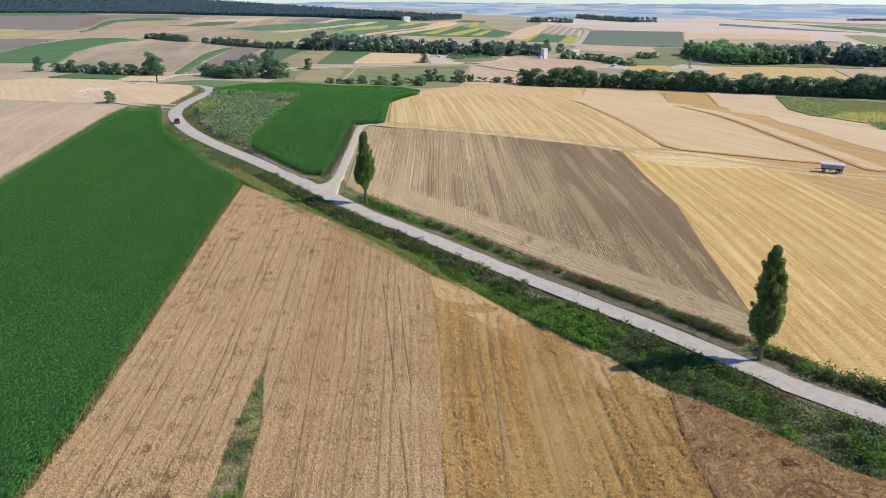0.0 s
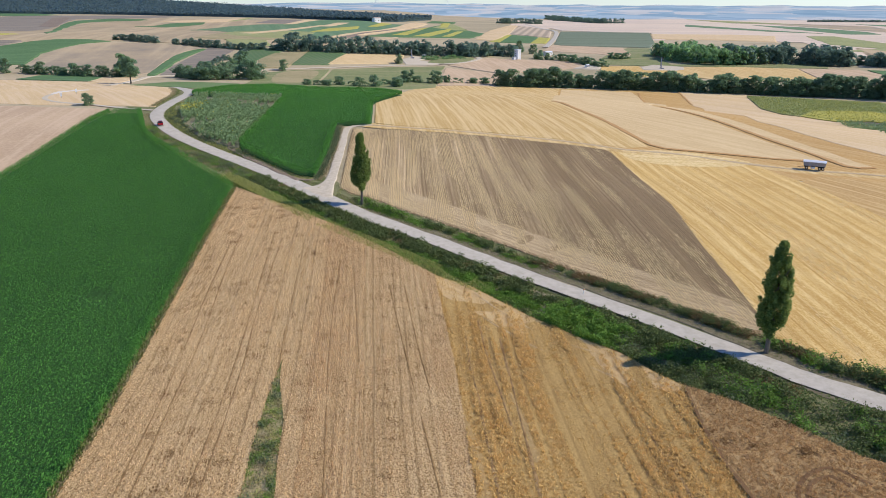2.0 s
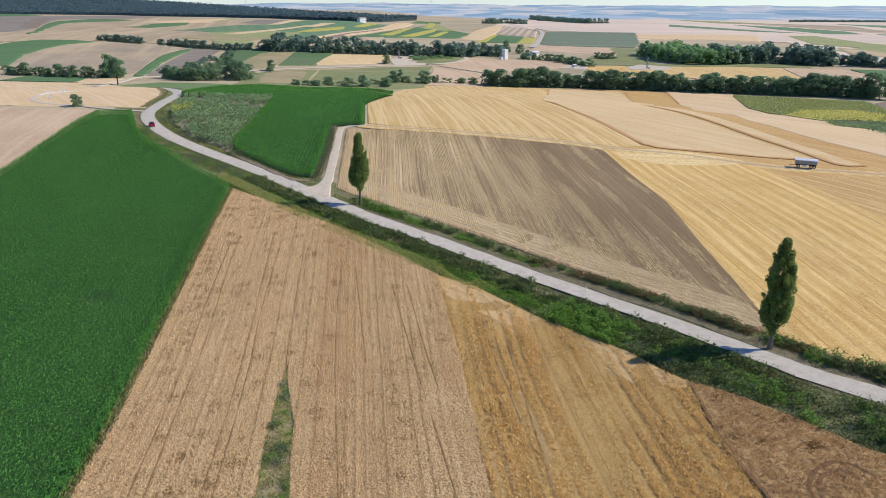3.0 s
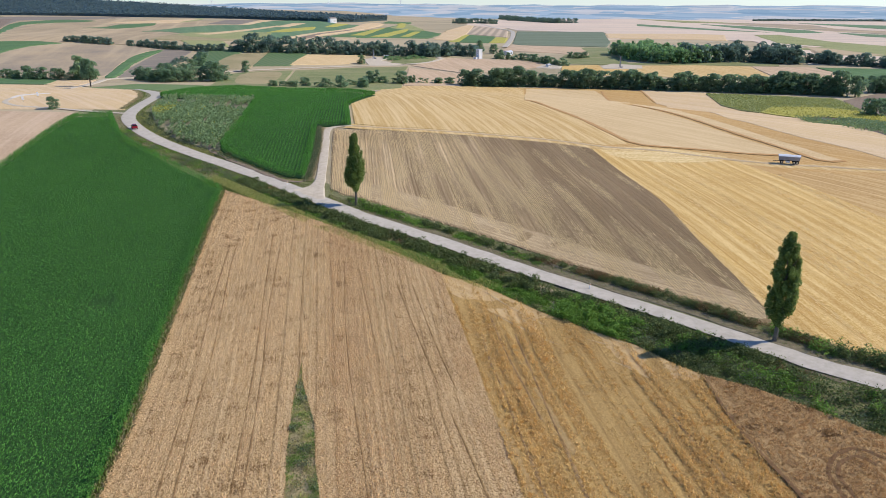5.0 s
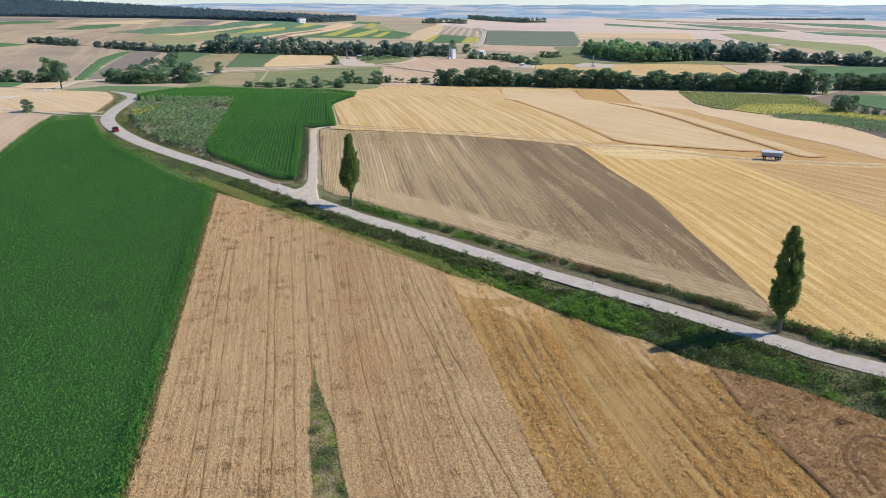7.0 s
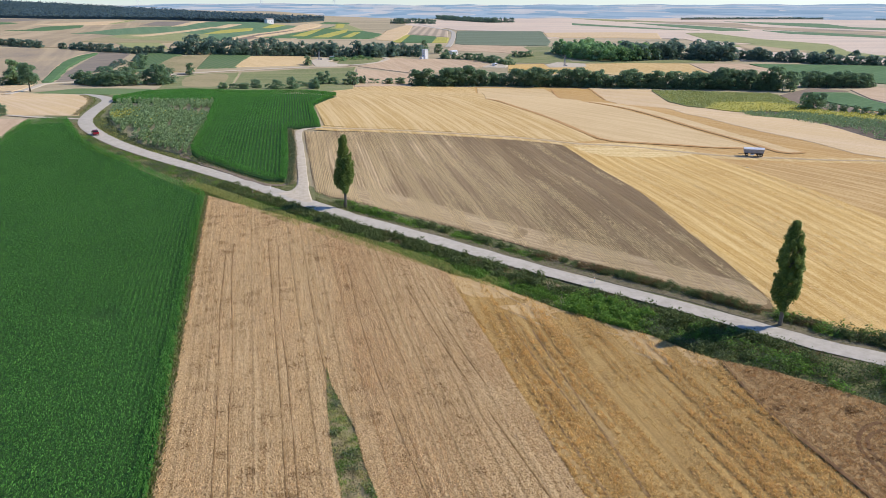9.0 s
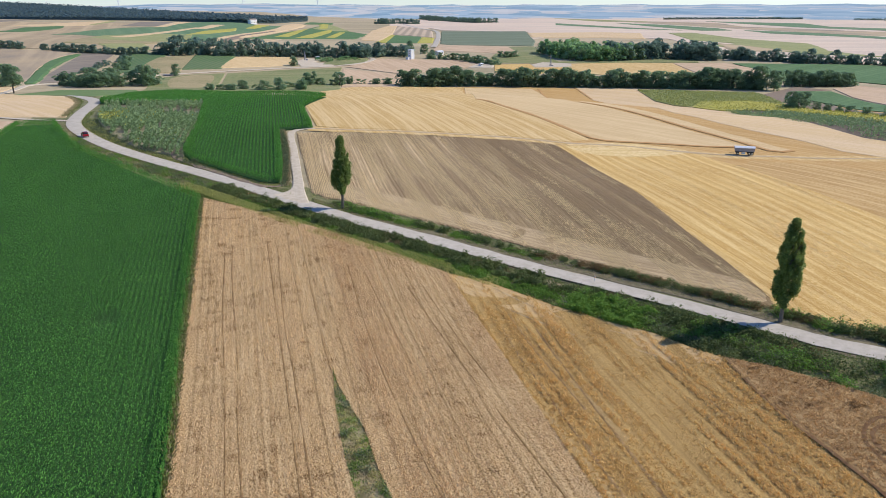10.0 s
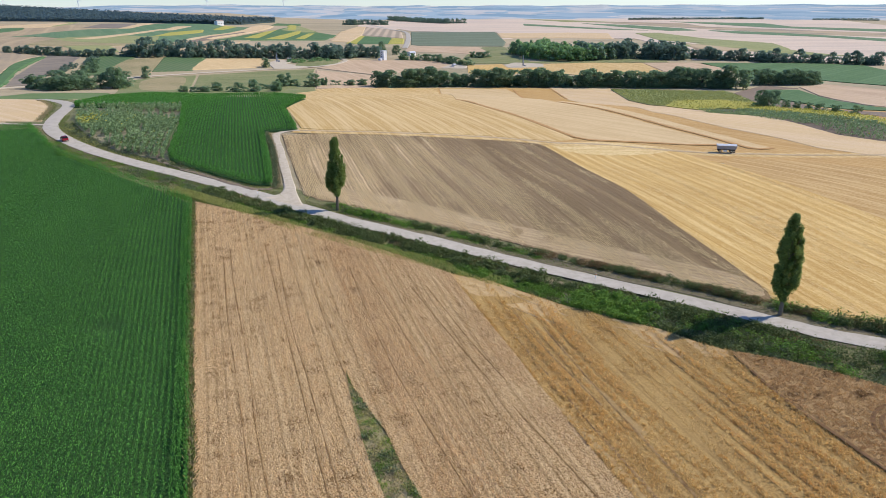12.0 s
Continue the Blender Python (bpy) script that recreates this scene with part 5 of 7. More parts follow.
weeds("weeds", "low grey-green weeds between road and maize", WEED_GREY, 3500, -86, -38, -8.0, -3.4, 0.7, 0.26, 4, 43, -0.2, clump=(30, 0.5, 0.9))
weeds("weeds", "bright green herbs between road and maize", WEED_BRIGHT, 3800, -88, -36, -8.5, -3.0, 0.5, 0.26, 4, 53, -0.2)
weeds("hedge_strip", "low rusty bramble strip beside the harrowed field", WEED_RUST, 6500, 10, 62, 4.0, 5.8, 0.7, 0.22, 5, 44, -0.2, clear=3.9)
weeds("hedge_strip", "dark green bramble strip beside the road", WEED_DARK, 8000, -24, 66, 3.8, 5.8, 0.85, 0.24, 5, 45, -0.5, clump=(30, 0.3, 0.55), clear=3.7)
weeds("hedge_strip", "tall green shrubs beside the golden stubble", WEED_DARK, 3600, 46, 66, 3.9, 6.6, 1.6, 0.32, 6, 46, -0.8)
weeds("hedge_strip", "fresh green shoots among the tall shrubs", WEED_BRIGHT, 1300, 46, 66, 3.9, 6.4, 1.6, 0.3, 5, 59, 0.0)
weeds("weeds", "low green herbs along the bramble strip", WEED_BRIGHT, 3200, -24, 16, 3.0, 5.4, 0.45, 0.24, 4, 56, -0.1)
weeds("weeds", "green weeds at the poplar's foot", WEED_BRIGHT, 300, -21, -12, 3.8, 6.0, 1.0, 0.34, 5, 47)
weeds("weeds", "fresh green shoots round the tall poplar's foot", WEED_BRIGHT, 160, 40.5, 44, 3.6, 5.4, 1.6, 0.3, 6, 60)
weeds("weeds", "rough weeds before the sunflowers", WEED_GREY, 1100, -98, -52, 3.0, 7.5, 0.8, 0.34, 4, 48, -0.4)
tufts("verge_grass", "green grass before the sunflowers and maize", GRASS_BLADE, 4500, -100, -30, 2.4, 8.5, 0.22, 61, 0.16)
tufts("verge_grass", "yellow-green grass before the sunflowers and maize", PALE_BLADE, 4500, -100, -28, 2.3, 6.5, 0.25, 64, 0.12, -0.1, -0.3)

rng = np.random.default_rng(63)
for words, mat, n, line, reach, tall, lift in (
    ("dry weedy strip between lane and maize", STRAW_BLADE, 5200, [(-30.2, 171), (-29.6, 180), (-29.3, 205), (-30.2, 229)], 1.0, 0.4, -0.1),
    ("grey-green weeds between lane and maize", WEED_GREY, 2200, [(-30.4, 171), (-29.9, 180), (-29.6, 205), (-30.6, 229)], 0.7, 0.7, -0.1),
    ("dry grass along the maize field's edge", STRAW_BLADE, 7000, [(-41.6, 20), (-43.45, 64), (-44.25, 78.7), (-45.25, 95.2), (-46.15, 115), (-47.05, 136), (-48.3, 160)], 0.35, 0.55, 0.45),
    ("rough grass between road bend and wheat", GRASS_BLADE, 2500, [(-105.6, 274), (-107, 290), (-110.3, 313.6), (-117, 338), (-126, 359.9)], 1.3, 0.3, -0.1),
    ("dry grass between road bend and wheat", STRAW_BLADE, 4500, [(-105.6, 274), (-107.6, 290), (-110.9, 313.6), (-118, 338), (-127, 359.9)], 1.2, 0.3, -0.05),
    ("green grass along the maize field's edge", GRASS_BLADE, 6000, [(-41.8, 20), (-43.6, 64), (-44.4, 78.7), (-45.4, 95.2), (-46.3, 115), (-47.2, 136), (-48.4, 160)], 0.3, 0.7, 0.4),
):
    q = np.array([p[:] for p in glide(line, 0.5)])
    p = q[rng.integers(0, len(q), n)] + rng.normal(0, (0.5 * reach, 0.5), (n, 2))
    tagged(quad_mesh("dry_grass" if mat is STRAW_BLADE else "weeds", blades(rng, np.stack([p[:, 0], p[:, 1], land(p[:, 0], p[:, 1]) + lift], 1), tall, 0.16, 0.4), mat), words, "grass", kind="stuff")

rng = np.random.default_rng(50)
dx, dy = rng.uniform(-30, -15, 60000), rng.uniform(40, 90, 60000)
ok = inside(dx, dy, DITCH)
dx, dy = dx[ok], dy[ok]
for words, mat, seed, least, tall, size in (
    ("fresh green herbs in the bare gap", WEED_BRIGHT, 51, 0.35, 0.7, 0.2),
    ("rough yellow-green grass in the bare gap", PALE_BLADE, 53, 0.1, 0.55, 0.18),
    ("grey-green shrubs in the bare gap", WEED_GREY, 55, 0.45, 1.1, 0.22),
    ("dark green weeds in the bare gap", GRASS_BLADE, 59, 0.1, 0.6, 0.2),
    ("dry grass in the bare gap", STRAW_BLADE, 57, 0.0, 0.5, 0.18),
):
    pick = patches(dx, dy, 1.5, seed) + rng.uniform(-0.25, 0.25, len(dx)) > least
    c = np.stack([dx[pick], dy[pick], land(dx[pick], dy[pick]) + 0.42 + 0.8 * tall * rng.uniform(0.2, 1, pick.sum())], 1)
    tagged(quad_mesh("weeds", leaves(rng, c, size, 0.5), mat), words, "weeds", kind="stuff")


# ---- sunflowers ----
def sunflowers(label, outline, n, tall, leaf, per, seed, bloom=0.0, keep=-0.55, row=0.0, flowering=None, material=SUN_LEAF):
    rng = np.random.default_rng(seed)
    xs, ys = [p[0] for p in outline], [p[1] for p in outline]
    x, y = rng.uniform(min(xs), max(xs), n), rng.uniform(min(ys), max(ys), n)
    if row:
        x = np.round(x / row) * row + rng.normal(0, 0.15, n)
    ok = inside(x, y, outline)
    ok &= patches(x, y, 0.11, seed + 2) + 0.6 * patches(x, y, 0.8, seed + 3) > keep
    x, y = x[ok], y[ok]
    z, h = land(x, y), tall * rng.uniform(0.75, 1.2, len(x))
    quads = []
    for k in range(per):
        c = np.stack([x + rng.normal(0, 0.18, len(x)), y + rng.normal(0, 0.18, len(x)), z + h * rng.uniform(0.2, 1, len(x))], 1)
        quads.append(leaves(rng, c, leaf, 0.1, 0.8))
    tagged(quad_mesh("sunflower_plants", np.concatenate(quads), material), label, "sunflowers", kind="stuff")
    if bloom:
        pick = rng.uniform(0, 1, len(x)) < bloom
        if flowering:
            pick |= np.hypot(x - flowering[0], (y - flowering[1]) / 1.8) + rng.normal(0, 1.8, len(x)) < flowering[2]
        c = np.stack([x[pick], y[pick], z[pick] + h[pick] * 1.05], 1)
        tagged(quad_mesh("sunflower_blooms", leaves(rng, c, 0.48, 0.2, 0.95), SUN_BLOOM), "yellow heads of the sunflowers", "sunflowers", kind="stuff")


sunflowers("grey-green sunflower plants with bare gaps", [(-90.9, 259.8), (-98.5, 303), (-92, 304), (-60.2, 295), (-59.7, 281.1), (-57.7, 243), (-57.1, 202.2), (-63.4, 206.6), (-71.6, 215.3), (-82.1, 234.2)], 14000, 2.3, 0.5, 6, 66, 0.02, -0.42, 1.9, (-88, 258, 4.2))
sunflowers("thin sunflower plants on dark soil", [(209.6, 352.5), (228.3, 351.7), (231.9, 330.5), (221.7, 300.3), (204.7, 262.3), (186.3, 205.9), (158.9, 179.4), (152.3, 192.7), (152, 216), (152.5, 236), (180, 289), (203, 336)], 13000, 1.5, 0.55, 4, 62, 0.02, -0.45, 2.3)
sunflowers("yellow-green sunflower plants in bloom", [(204, 376.4), (221.3, 395.2), (251.4, 391.4), (263.1, 372.8), (252.2, 328.9), (247.8, 304.2), (201.9, 220.8), (187.9, 207.4), (205, 262), (222, 300), (232.2, 330.5), (228.5, 352.2), (210, 353)], 9000, 1.1, 0.5, 2, 63, 1.0, -2.0, material=SUN_PALE)
sunflowers("pale green sunflower plants", [(213, 462), (238, 452), (261, 437), (283, 428), (273, 397), (263.4, 373), (251.4, 391.7), (221.3, 395.5), (203.4, 376.4), (197.4, 384.1), (196, 406), (204, 432)], 20000, 1.1, 0.6, 2, 64, 0.12, -2.0, material=SUN_PALE)


# ---- trees ----
def limb(bm, a, b, r0, r1, sides=7):
    """A tapered limb from a to b."""
    a, b = Vector(a), Vector(b)
    q = (b - a).to_track_quat("Z", "Y")
    rings = []
    for at_point, r in ((a, r0), (a.lerp(b, 0.5), (r0 + r1) / 2 * 0.95), (b, r1)):
        rings.append([bm.verts.new(at_point + q @ Vector((r * math.cos(k * 2 * math.pi / sides), r * math.sin(k * 2 * math.pi / sides), 0))) for k in range(sides)])
    for lo, hi in zip(rings, rings[1:]):
        for k in range(sides):
            bm.faces.new((lo[k], lo[(k + 1) % sides], hi[(k + 1) % sides], hi[k]))
    bm.faces.new(rings[-1])


def poplar(place, tall, girth, bare, spires, seed, label):
    """A column poplar. girth: widths from the crown's foot to its tip; spires: side spires as angle, reach, foot and top (shares of the height)."""
    rng = np.random.default_rng(seed)
    tree = new("poplar")
    tree.location = place
    tagged(tree, label, "tree")
    bm = bmesh.new()
    limb(bm, (0, 0, -0.4), (0.06, 0.03, tall * bare), 0.36, 0.27, 10)
    limb(bm, (0.06, 0.03, tall * bare), (0.1, 0, tall * 0.9), 0.27, 0.03, 8)
    steps = np.linspace(0, 1, len(girth))
    for k in range(22):
        a, u = rng.uniform(0, 6.28), rng.uniform(0, 0.75)
        z, r = tall * (bare + (0.9 - bare) * u), 0.4 * float(np.interp(u, steps, girth))
        limb(bm, (0.06, 0.03, z - 0.4), (r * math.cos(a), r * math.sin(a), z + tall * rng.uniform(0.08, 0.16)), 0.09, 0.02, 5)
    part("trunk", bm, BARK, tree, "grey bark trunk with steep limbs")
    centres, outs = [], []

    def clump(x, y, z, r, n):
        p = unit(rng.normal(size=(n, 3))) * rng.uniform(0.5, 1.0, (n, 1)) * np.array([r, r, 1.9 * r])
        outs.append(unit(p * np.array([1, 1, 0.5]) + 0.5 * unit(np.array([x, y, 0.0]) + 1e-6) * r))
        p[:, 0] += x + 0.14 * p[:, 2] * x / (abs(x) + abs(y) + 0.3)
        p[:, 1] += y + 0.14 * p[:, 2] * y / (abs(x) + abs(y) + 0.3)
        p[:, 2] += z
        centres.append(p)

    for k in range(150):
        u = ((k + rng.uniform(0, 1)) / 150) ** 0.9
        half = 0.5 * float(np.interp(u, steps, girth))
        r = min(half * 0.62, rng.uniform(0.28, 0.66))
        d, a = max(0.0, half - r * 0.9) * rng.uniform(0.4, 1.25), rng.uniform(0, 6.28)
        clump(d * math.cos(a), d * math.sin(a), min(tall * (bare + (1 - bare) * u), tall - 1.4 * r), r, int(150 * (r / 0.5) ** 1.5))
    for a, reach, foot, top in spires:
        for k in range(14):
            v = k / 13
            r = 0.62 * (1 - 0.5 * v)
            d = reach * (0.75 + 0.25 * math.sin(math.pi * v)) + rng.normal(0, 0.12)
            clump(d * math.cos(a) + rng.normal(0, 0.15), d * math.sin(a) + rng.normal(0, 0.15), tall * (foot + (top - foot) * v), r, int(140 * (r / 0.5)))
    c, o = np.concatenate(centres), np.concatenate(outs)
    quad_mesh("crown", leaves(rng, c, 0.25, 0.05, 0.8, o, 1.0), POPLAR_LEAF, tree)
    return tree


def broadleaf(name, tall, wide, lobes, per, leaf, seed, material, bare=0.12):
    """A round-headed tree or bush at the origin: trunk, limbs and a crown of leafy lobes."""
    rng = np.random.default_rng(seed)
    tree = new(name)
    bm = bmesh.new()
    limb(bm, (0, 0, -0.4), (0.1, 0, tall * 0.4), 0.03 * tall, 0.018 * tall)
    centres, outs = [], []
    for k in range(lobes):
        a, u = rng.uniform(0, 6.28), rng.uniform(0, 1)
        z = tall * (bare + (0.93 - bare) * u)
        reach = wide * 0.5 * math.sqrt(max(0.05, 1 - ((u - 0.42) / 0.62) ** 2)) * rng.uniform(0.3, 0.9)
        r = wide * rng.uniform(0.13, 0.22)
        z = min(z, tall - r * 0.8)
        q = np.array([reach * math.cos(a), reach * math.sin(a), z])
        if k < 8:
            limb(bm, (0.05, 0, tall * rng.uniform(0.15, 0.38)), q, 0.012 * tall, 0.004 * tall, 5)
        p = unit(rng.normal(size=(per, 3)))
        p[:, 2] = np.where(p[:, 2] < -0.4, -p[:, 2], p[:, 2])
        outs.append(p)
        centres.append(q + p * r * rng.uniform(0.72, 1.08, (per, 1)) * np.array([1, 1, 0.85]))
    part("trunk", bm, BARK, tree)
    quad_mesh("crown", leaves(rng, np.concatenate(centres), leaf, 0.25, 0.8, np.concatenate(outs), 1.9), material, tree)
    return tree


poplar(at(-17.9, 150.8, -0.1), 15.9, (1.2, 2.6, 3.6, 3.8, 3.6, 3.2, 2.5, 2.2, 2.1, 1.3), 0.22, ((0.2, 1.7, 0.38, 0.74), (3.3, 1.8, 0.33, 0.58), (4.6, 1.6, 0.32, 0.6), (5.6, 1.4, 0.5, 0.72)), 71, "tall green column poplar with bare lower trunk beside the road")
poplar(at(42.4, 84.8, -0.1), 16.4, (1.0, 2.0, 3.0, 3.7, 3.9, 3.7, 3.3, 2.7, 2.0, 0.9), 0.15, ((3.4, 1.35, 0.5, 0.86), (0.1, 1.75, 0.28, 0.55), (3.0, 1.8, 0.27, 0.48), (5.2, 1.5, 0.33, 0.66), (6.0, 1.3, 0.55, 0.8), (1.6, 1.5, 0.4, 0.7)), 72, "tall dark green column poplar at the stubble's corner")

TREE_KINDS = [broadleaf("tree", 10, 9, 36, 48, 0.77, 80 + k, TREE_LEAF, 0.04) for k in range(4)]
BUSH_KINDS = [broadleaf("bush", 5, 5.5, 22, 60, 0.49, 90 + k, TREE_LEAF, 0.02) for k in range(2)]
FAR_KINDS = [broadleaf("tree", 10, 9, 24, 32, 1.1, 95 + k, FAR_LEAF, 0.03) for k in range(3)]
BRIGHT_KINDS = [broadleaf("tree", 10, 8, 18, 50, 1.0, 100 + k, BRIGHT_LEAF) for k in range(2)]
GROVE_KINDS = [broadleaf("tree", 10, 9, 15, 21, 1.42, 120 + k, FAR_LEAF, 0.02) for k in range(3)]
GROVE_NEAR = [broadleaf("tree", 10, 9, 18, 26, 1.15, 125 + k, TREE_LEAF, 0.02) for k in range(3)]
MID_LEAF = leaf_material("fresh_green_leaves", (0.20, 0.345, 0.16), (0.33, 0.50, 0.225), (0.265, 0.42, 0.19), 0.7, 0.65)
GROVE_MID = [broadleaf("tree", 10, 9, 18, 26, 1.15, 130 + k, MID_LEAF, 0.02) for k in range(3)]
SINGLE_KINDS = [broadleaf("tree", 10, 7.5, 44, 70, 0.58, 136, TREE_LEAF, 0.3)]
used = set()


TEMPLATES = {}


def crown_corners(kind):
    """The crown's leaf corners as an array."""
    if kind.name not in TEMPLATES:
        me = [c for c in kind.children if c.name.startswith("crown")][0].data
        co = np.empty(3 * len(me.vertices), np.float32)
        me.vertices.foreach_get("co", co)
        TEMPLATES[kind.name] = (co.reshape(-1, 4, 3), me.materials[0])
    return TEMPLATES[kind.name]


def grove(kinds, label, points, spacing, lo, hi, seed, rows=1, back=8.0, jitter=3.0, wide=1.0):
    """Far trees that stand too close to tell apart, as one mass of crowns in rows behind a line."""
    r = random.Random(seed)
    line, out = glide(points, 2.0), []
    for j in range(rows):
        run = r.uniform(0, spacing)
        for a, b in zip(line, line[1:]):
            run += (b - a).length
            if run >= spacing:
                run = r.uniform(-0.25, 0.25) * spacing
                d = (b - a).normalized()
                n = Vector((-d.y, d.x))
                if n.y < 0:
                    n = -n
                q = a + n * (j * back + r.uniform(0, jitter))
                base, mat = crown_corners(kinds[r.randrange(len(kinds))])
                k, t = r.uniform(lo, hi) / 10.0, r.uniform(0, 6.28)
                rot = np.array([[math.cos(t), -math.sin(t), 0], [math.sin(t), math.cos(t), 0], [0, 0, 1]])
                out.append((base @ rot.T) * np.array([k * wide, k * wide, k]) + np.array(at(q.x, q.y, -0.3)))
    return tagged(quad_mesh("tree_belt", np.concatenate(out), mat), label, "trees", kind="stuff")


def plant(kinds, x, y, tall, label, group="", seed=0, wide=1.0):
    """A tree of one of the kinds, scaled to its height; the first use takes the built one, later ones copies."""
    r = random.Random(f"{x:.1f} {y:.1f} {seed}")
    kind = kinds[r.randrange(len(kinds))]
    base = 5.0 if kind in BUSH_KINDS else 10.0
    k = tall / base
    m = Matrix.LocRotScale(at(x, y, -0.15), Euler((0, 0, r.uniform(0, 6.28))), (k * wide * r.uniform(0.9, 1.15), k * wide * r.uniform(0.9, 1.15), k))
    if kind.name in used:
        ob = copy_thing(kind, Matrix())
    else:
        used.add(kind.name)
        ob = kind
    ob.matrix_basis = m
    tagged(ob, label, "bush" if kind in BUSH_KINDS else "tree", group)
    return ob


def tree_row(kinds, points, spacing, lo, hi, label, group, depth=3.0, seed=0, rows=1, back=6.0, wide=1.0):
    """Trees along a line, uneven in height and place; further rows stand behind it."""
    r = random.Random(seed)
    line = glide(points, 2.0)
    for j in range(rows):
        run = r.uniform(0, spacing)
        for a, b in zip(line, line[1:]):
            run += (b - a).length
            if run >= spacing:
                run = r.uniform(-0.25, 0.25) * spacing
                d = (b - a).normalized()
                n = Vector((-d.y, d.x))
                if n.y < 0:
                    n = -n
                q = a + n * (j * back + r.uniform(-0.5, 0.5) * depth + depth * 0.5)
                plant(kinds, q.x, q.y, r.uniform(lo, hi), label, group, seed, wide)


VALLEY_HEDGE = [(52.8, 516.9), (67.3, 516.1), (88.8, 518.9), (114.2, 518), (137, 507.8), (160.4, 501.2), (182.2, 491.4), (203.4, 481.8), (225.6, 475.6), (245.9, 466.4), (267.4, 460.4), (286.8, 451.5), (300, 443.6)]
FIELD_HEDGE = [(-280.4, 514), (-268.8, 507.1), (-257.2, 503.8), (-243.7, 496.3), (-234.2, 492.4), (-224.6, 488.4), (-217.1, 488.9), (-209.6, 489.3), (-201.3, 485), (-190.9, 485.6)]
WOOD_BELT = [(-136, 690), (-121, 687.9), (-105.9, 688.4), (-81, 695), (-55, 704), (-29, 712), (-7, 716), (26, 717), (49, 718), (74, 742)]
WOOD_EDGE = [(244, 762), (249, 693), (270, 672), (298, 670), (330, 676), (359, 674), (379, 658), (403, 656)]
EAST_HEDGE = [(412, 665), (421, 650), (435, 645), (451, 634), (470, 628), (462, 618), (491, 612), (511, 597), (528, 593), (541, 579), (563, 568)]
tree_row(TREE_KINDS, VALLEY_HEDGE, 6.8, 7.5, 15.5, "dark green leafy tree in the valley hedge", "valley hedge", 3, 1, 1, wide=1.15)
grove(GROVE_NEAR, "dense row of trees behind the valley hedge", VALLEY_HEDGE, 6.0, 7, 13.5, 101, 2, 6.0, wide=1.2)
grove(GROVE_NEAR, "dense bushes filling the hedge's foot", VALLEY_HEDGE, 4.0, 4, 6, 102, 1, 3.0, 1.0, 1.5)
tree_row(TREE_KINDS, [(330.3, 460), (344.2, 455.7), (360, 450.8), (378.7, 449.1)], 6.0, 9, 12, "dark green tree in the hedge", "valley hedge", 3, 3, 2, wide=1.15)
tree_row(TREE_KINDS, FIELD_HEDGE, 9.0, 5, 9, "green tree in the field hedge", "field hedge", 3, 4, 1, wide=1.3)
grove(GROVE_NEAR, "low green bushes filling the field hedge", FIELD_HEDGE, 3.2, 3.5, 6.5, 103, 1, 3.0, 2.0, 1.3)
for run in ([(-309, 753), (-295, 750), (-277, 741), (-261, 733)], [(-240, 724), (-232, 722), (-218, 714), (-203, 707), (-188, 699), (-172, 691), (-157, 692), (-142, 694), (-131, 690)]):
    tree_row(FAR_KINDS, run, 9.0, 5.5, 8.5, "dark green tree on the ridge", "ridge trees", 4, 6, 1, wide=1.25)
    grove(GROVE_KINDS, "dense bushes along the ridge trees", run, 5.0, 4, 7, 104, 2, 5.0, wide=1.3)
grove(GROVE_KINDS, "dense trees beside the white tower", [(57, 739), (71, 747), (83, 743), (98, 737)], 5.0, 7, 13, 116, 3, 8.0, 5.0, 1.1)
grove(GROVE_MID, "low green scrub behind the gravel pad", [(11.8, 675.9), (28.2, 691.9), (47, 700)], 3.5, 2, 4, 117, 3, 6.0, 4.0, 1.7)
tree_row(FAR_KINDS, WOOD_BELT, 9.0, 9, 13, "green tree in the valley wood belt", "wood belt", 6, 8, 1, wide=1.1)
grove(GROVE_KINDS, "dense mixed trees of the valley wood belt", WOOD_BELT, 7.0, 9, 17, 105, 2, 14.0, 6.0, 1.1)
grove(GROVE_KINDS, "hedge of trees above the wood belt", [(-117, 777), (-107, 792), (-96, 801), (-79, 818)], 7.0, 6, 9, 106, 2, 6.0)
grove(GROVE_KINDS, "haze-tinted green grove on the plain", [(212, 1804), (235, 1818), (267, 1838), (302, 1808)], 8.0, 10, 14, 107, 3, 10.0)
grove(GROVE_KINDS, "haze-tinted green grove far on the plain", [(431, 2464), (447, 2302), (452, 2157), (490, 1968), (524, 1965), (560, 1961)], 9.0, 10, 15, 108, 3, 12.0)
tree_row(FAR_KINDS, WOOD_EDGE[4:], 8.5, 12, 17, "leafy tree at the wood's edge", "square wood", 5, 13, 1, wide=1.1)
grove(GROVE_MID, "fresh green crowns filling the near wood", WOOD_EDGE[:5], 7.5, 12, 17, 109, 3, 15.0, 8.0, 1.15)
grove(GROVE_KINDS, "dense dark crowns filling the wood", WOOD_EDGE[3:], 8.0, 13, 18, 119, 3, 16.0, 8.0, 1.15)
tree_row(BRIGHT_KINDS, WOOD_EDGE[:5], 12.0, 9, 13, "lighter green tree at the wood's edge", "square wood", 2, 14, 1)
tree_row(FAR_KINDS, EAST_HEDGE, 9.0, 9, 14, "rounded green tree in the eastern hedge", "eastern hedge", 5, 15, 1, wide=1.1)
grove(GROVE_KINDS, "dense bushes of the eastern hedge", EAST_HEDGE, 6.0, 6, 10, 110, 2, 6.0, wide=1.2)
grove(GROVE_KINDS, "far haze-tinted windbreak on the plain", [(1176, 2160), (1332, 2130), (1471, 2105), (1594, 2050)], 5.0, 5, 8, 111, 2, 8.0, wide=1.8)
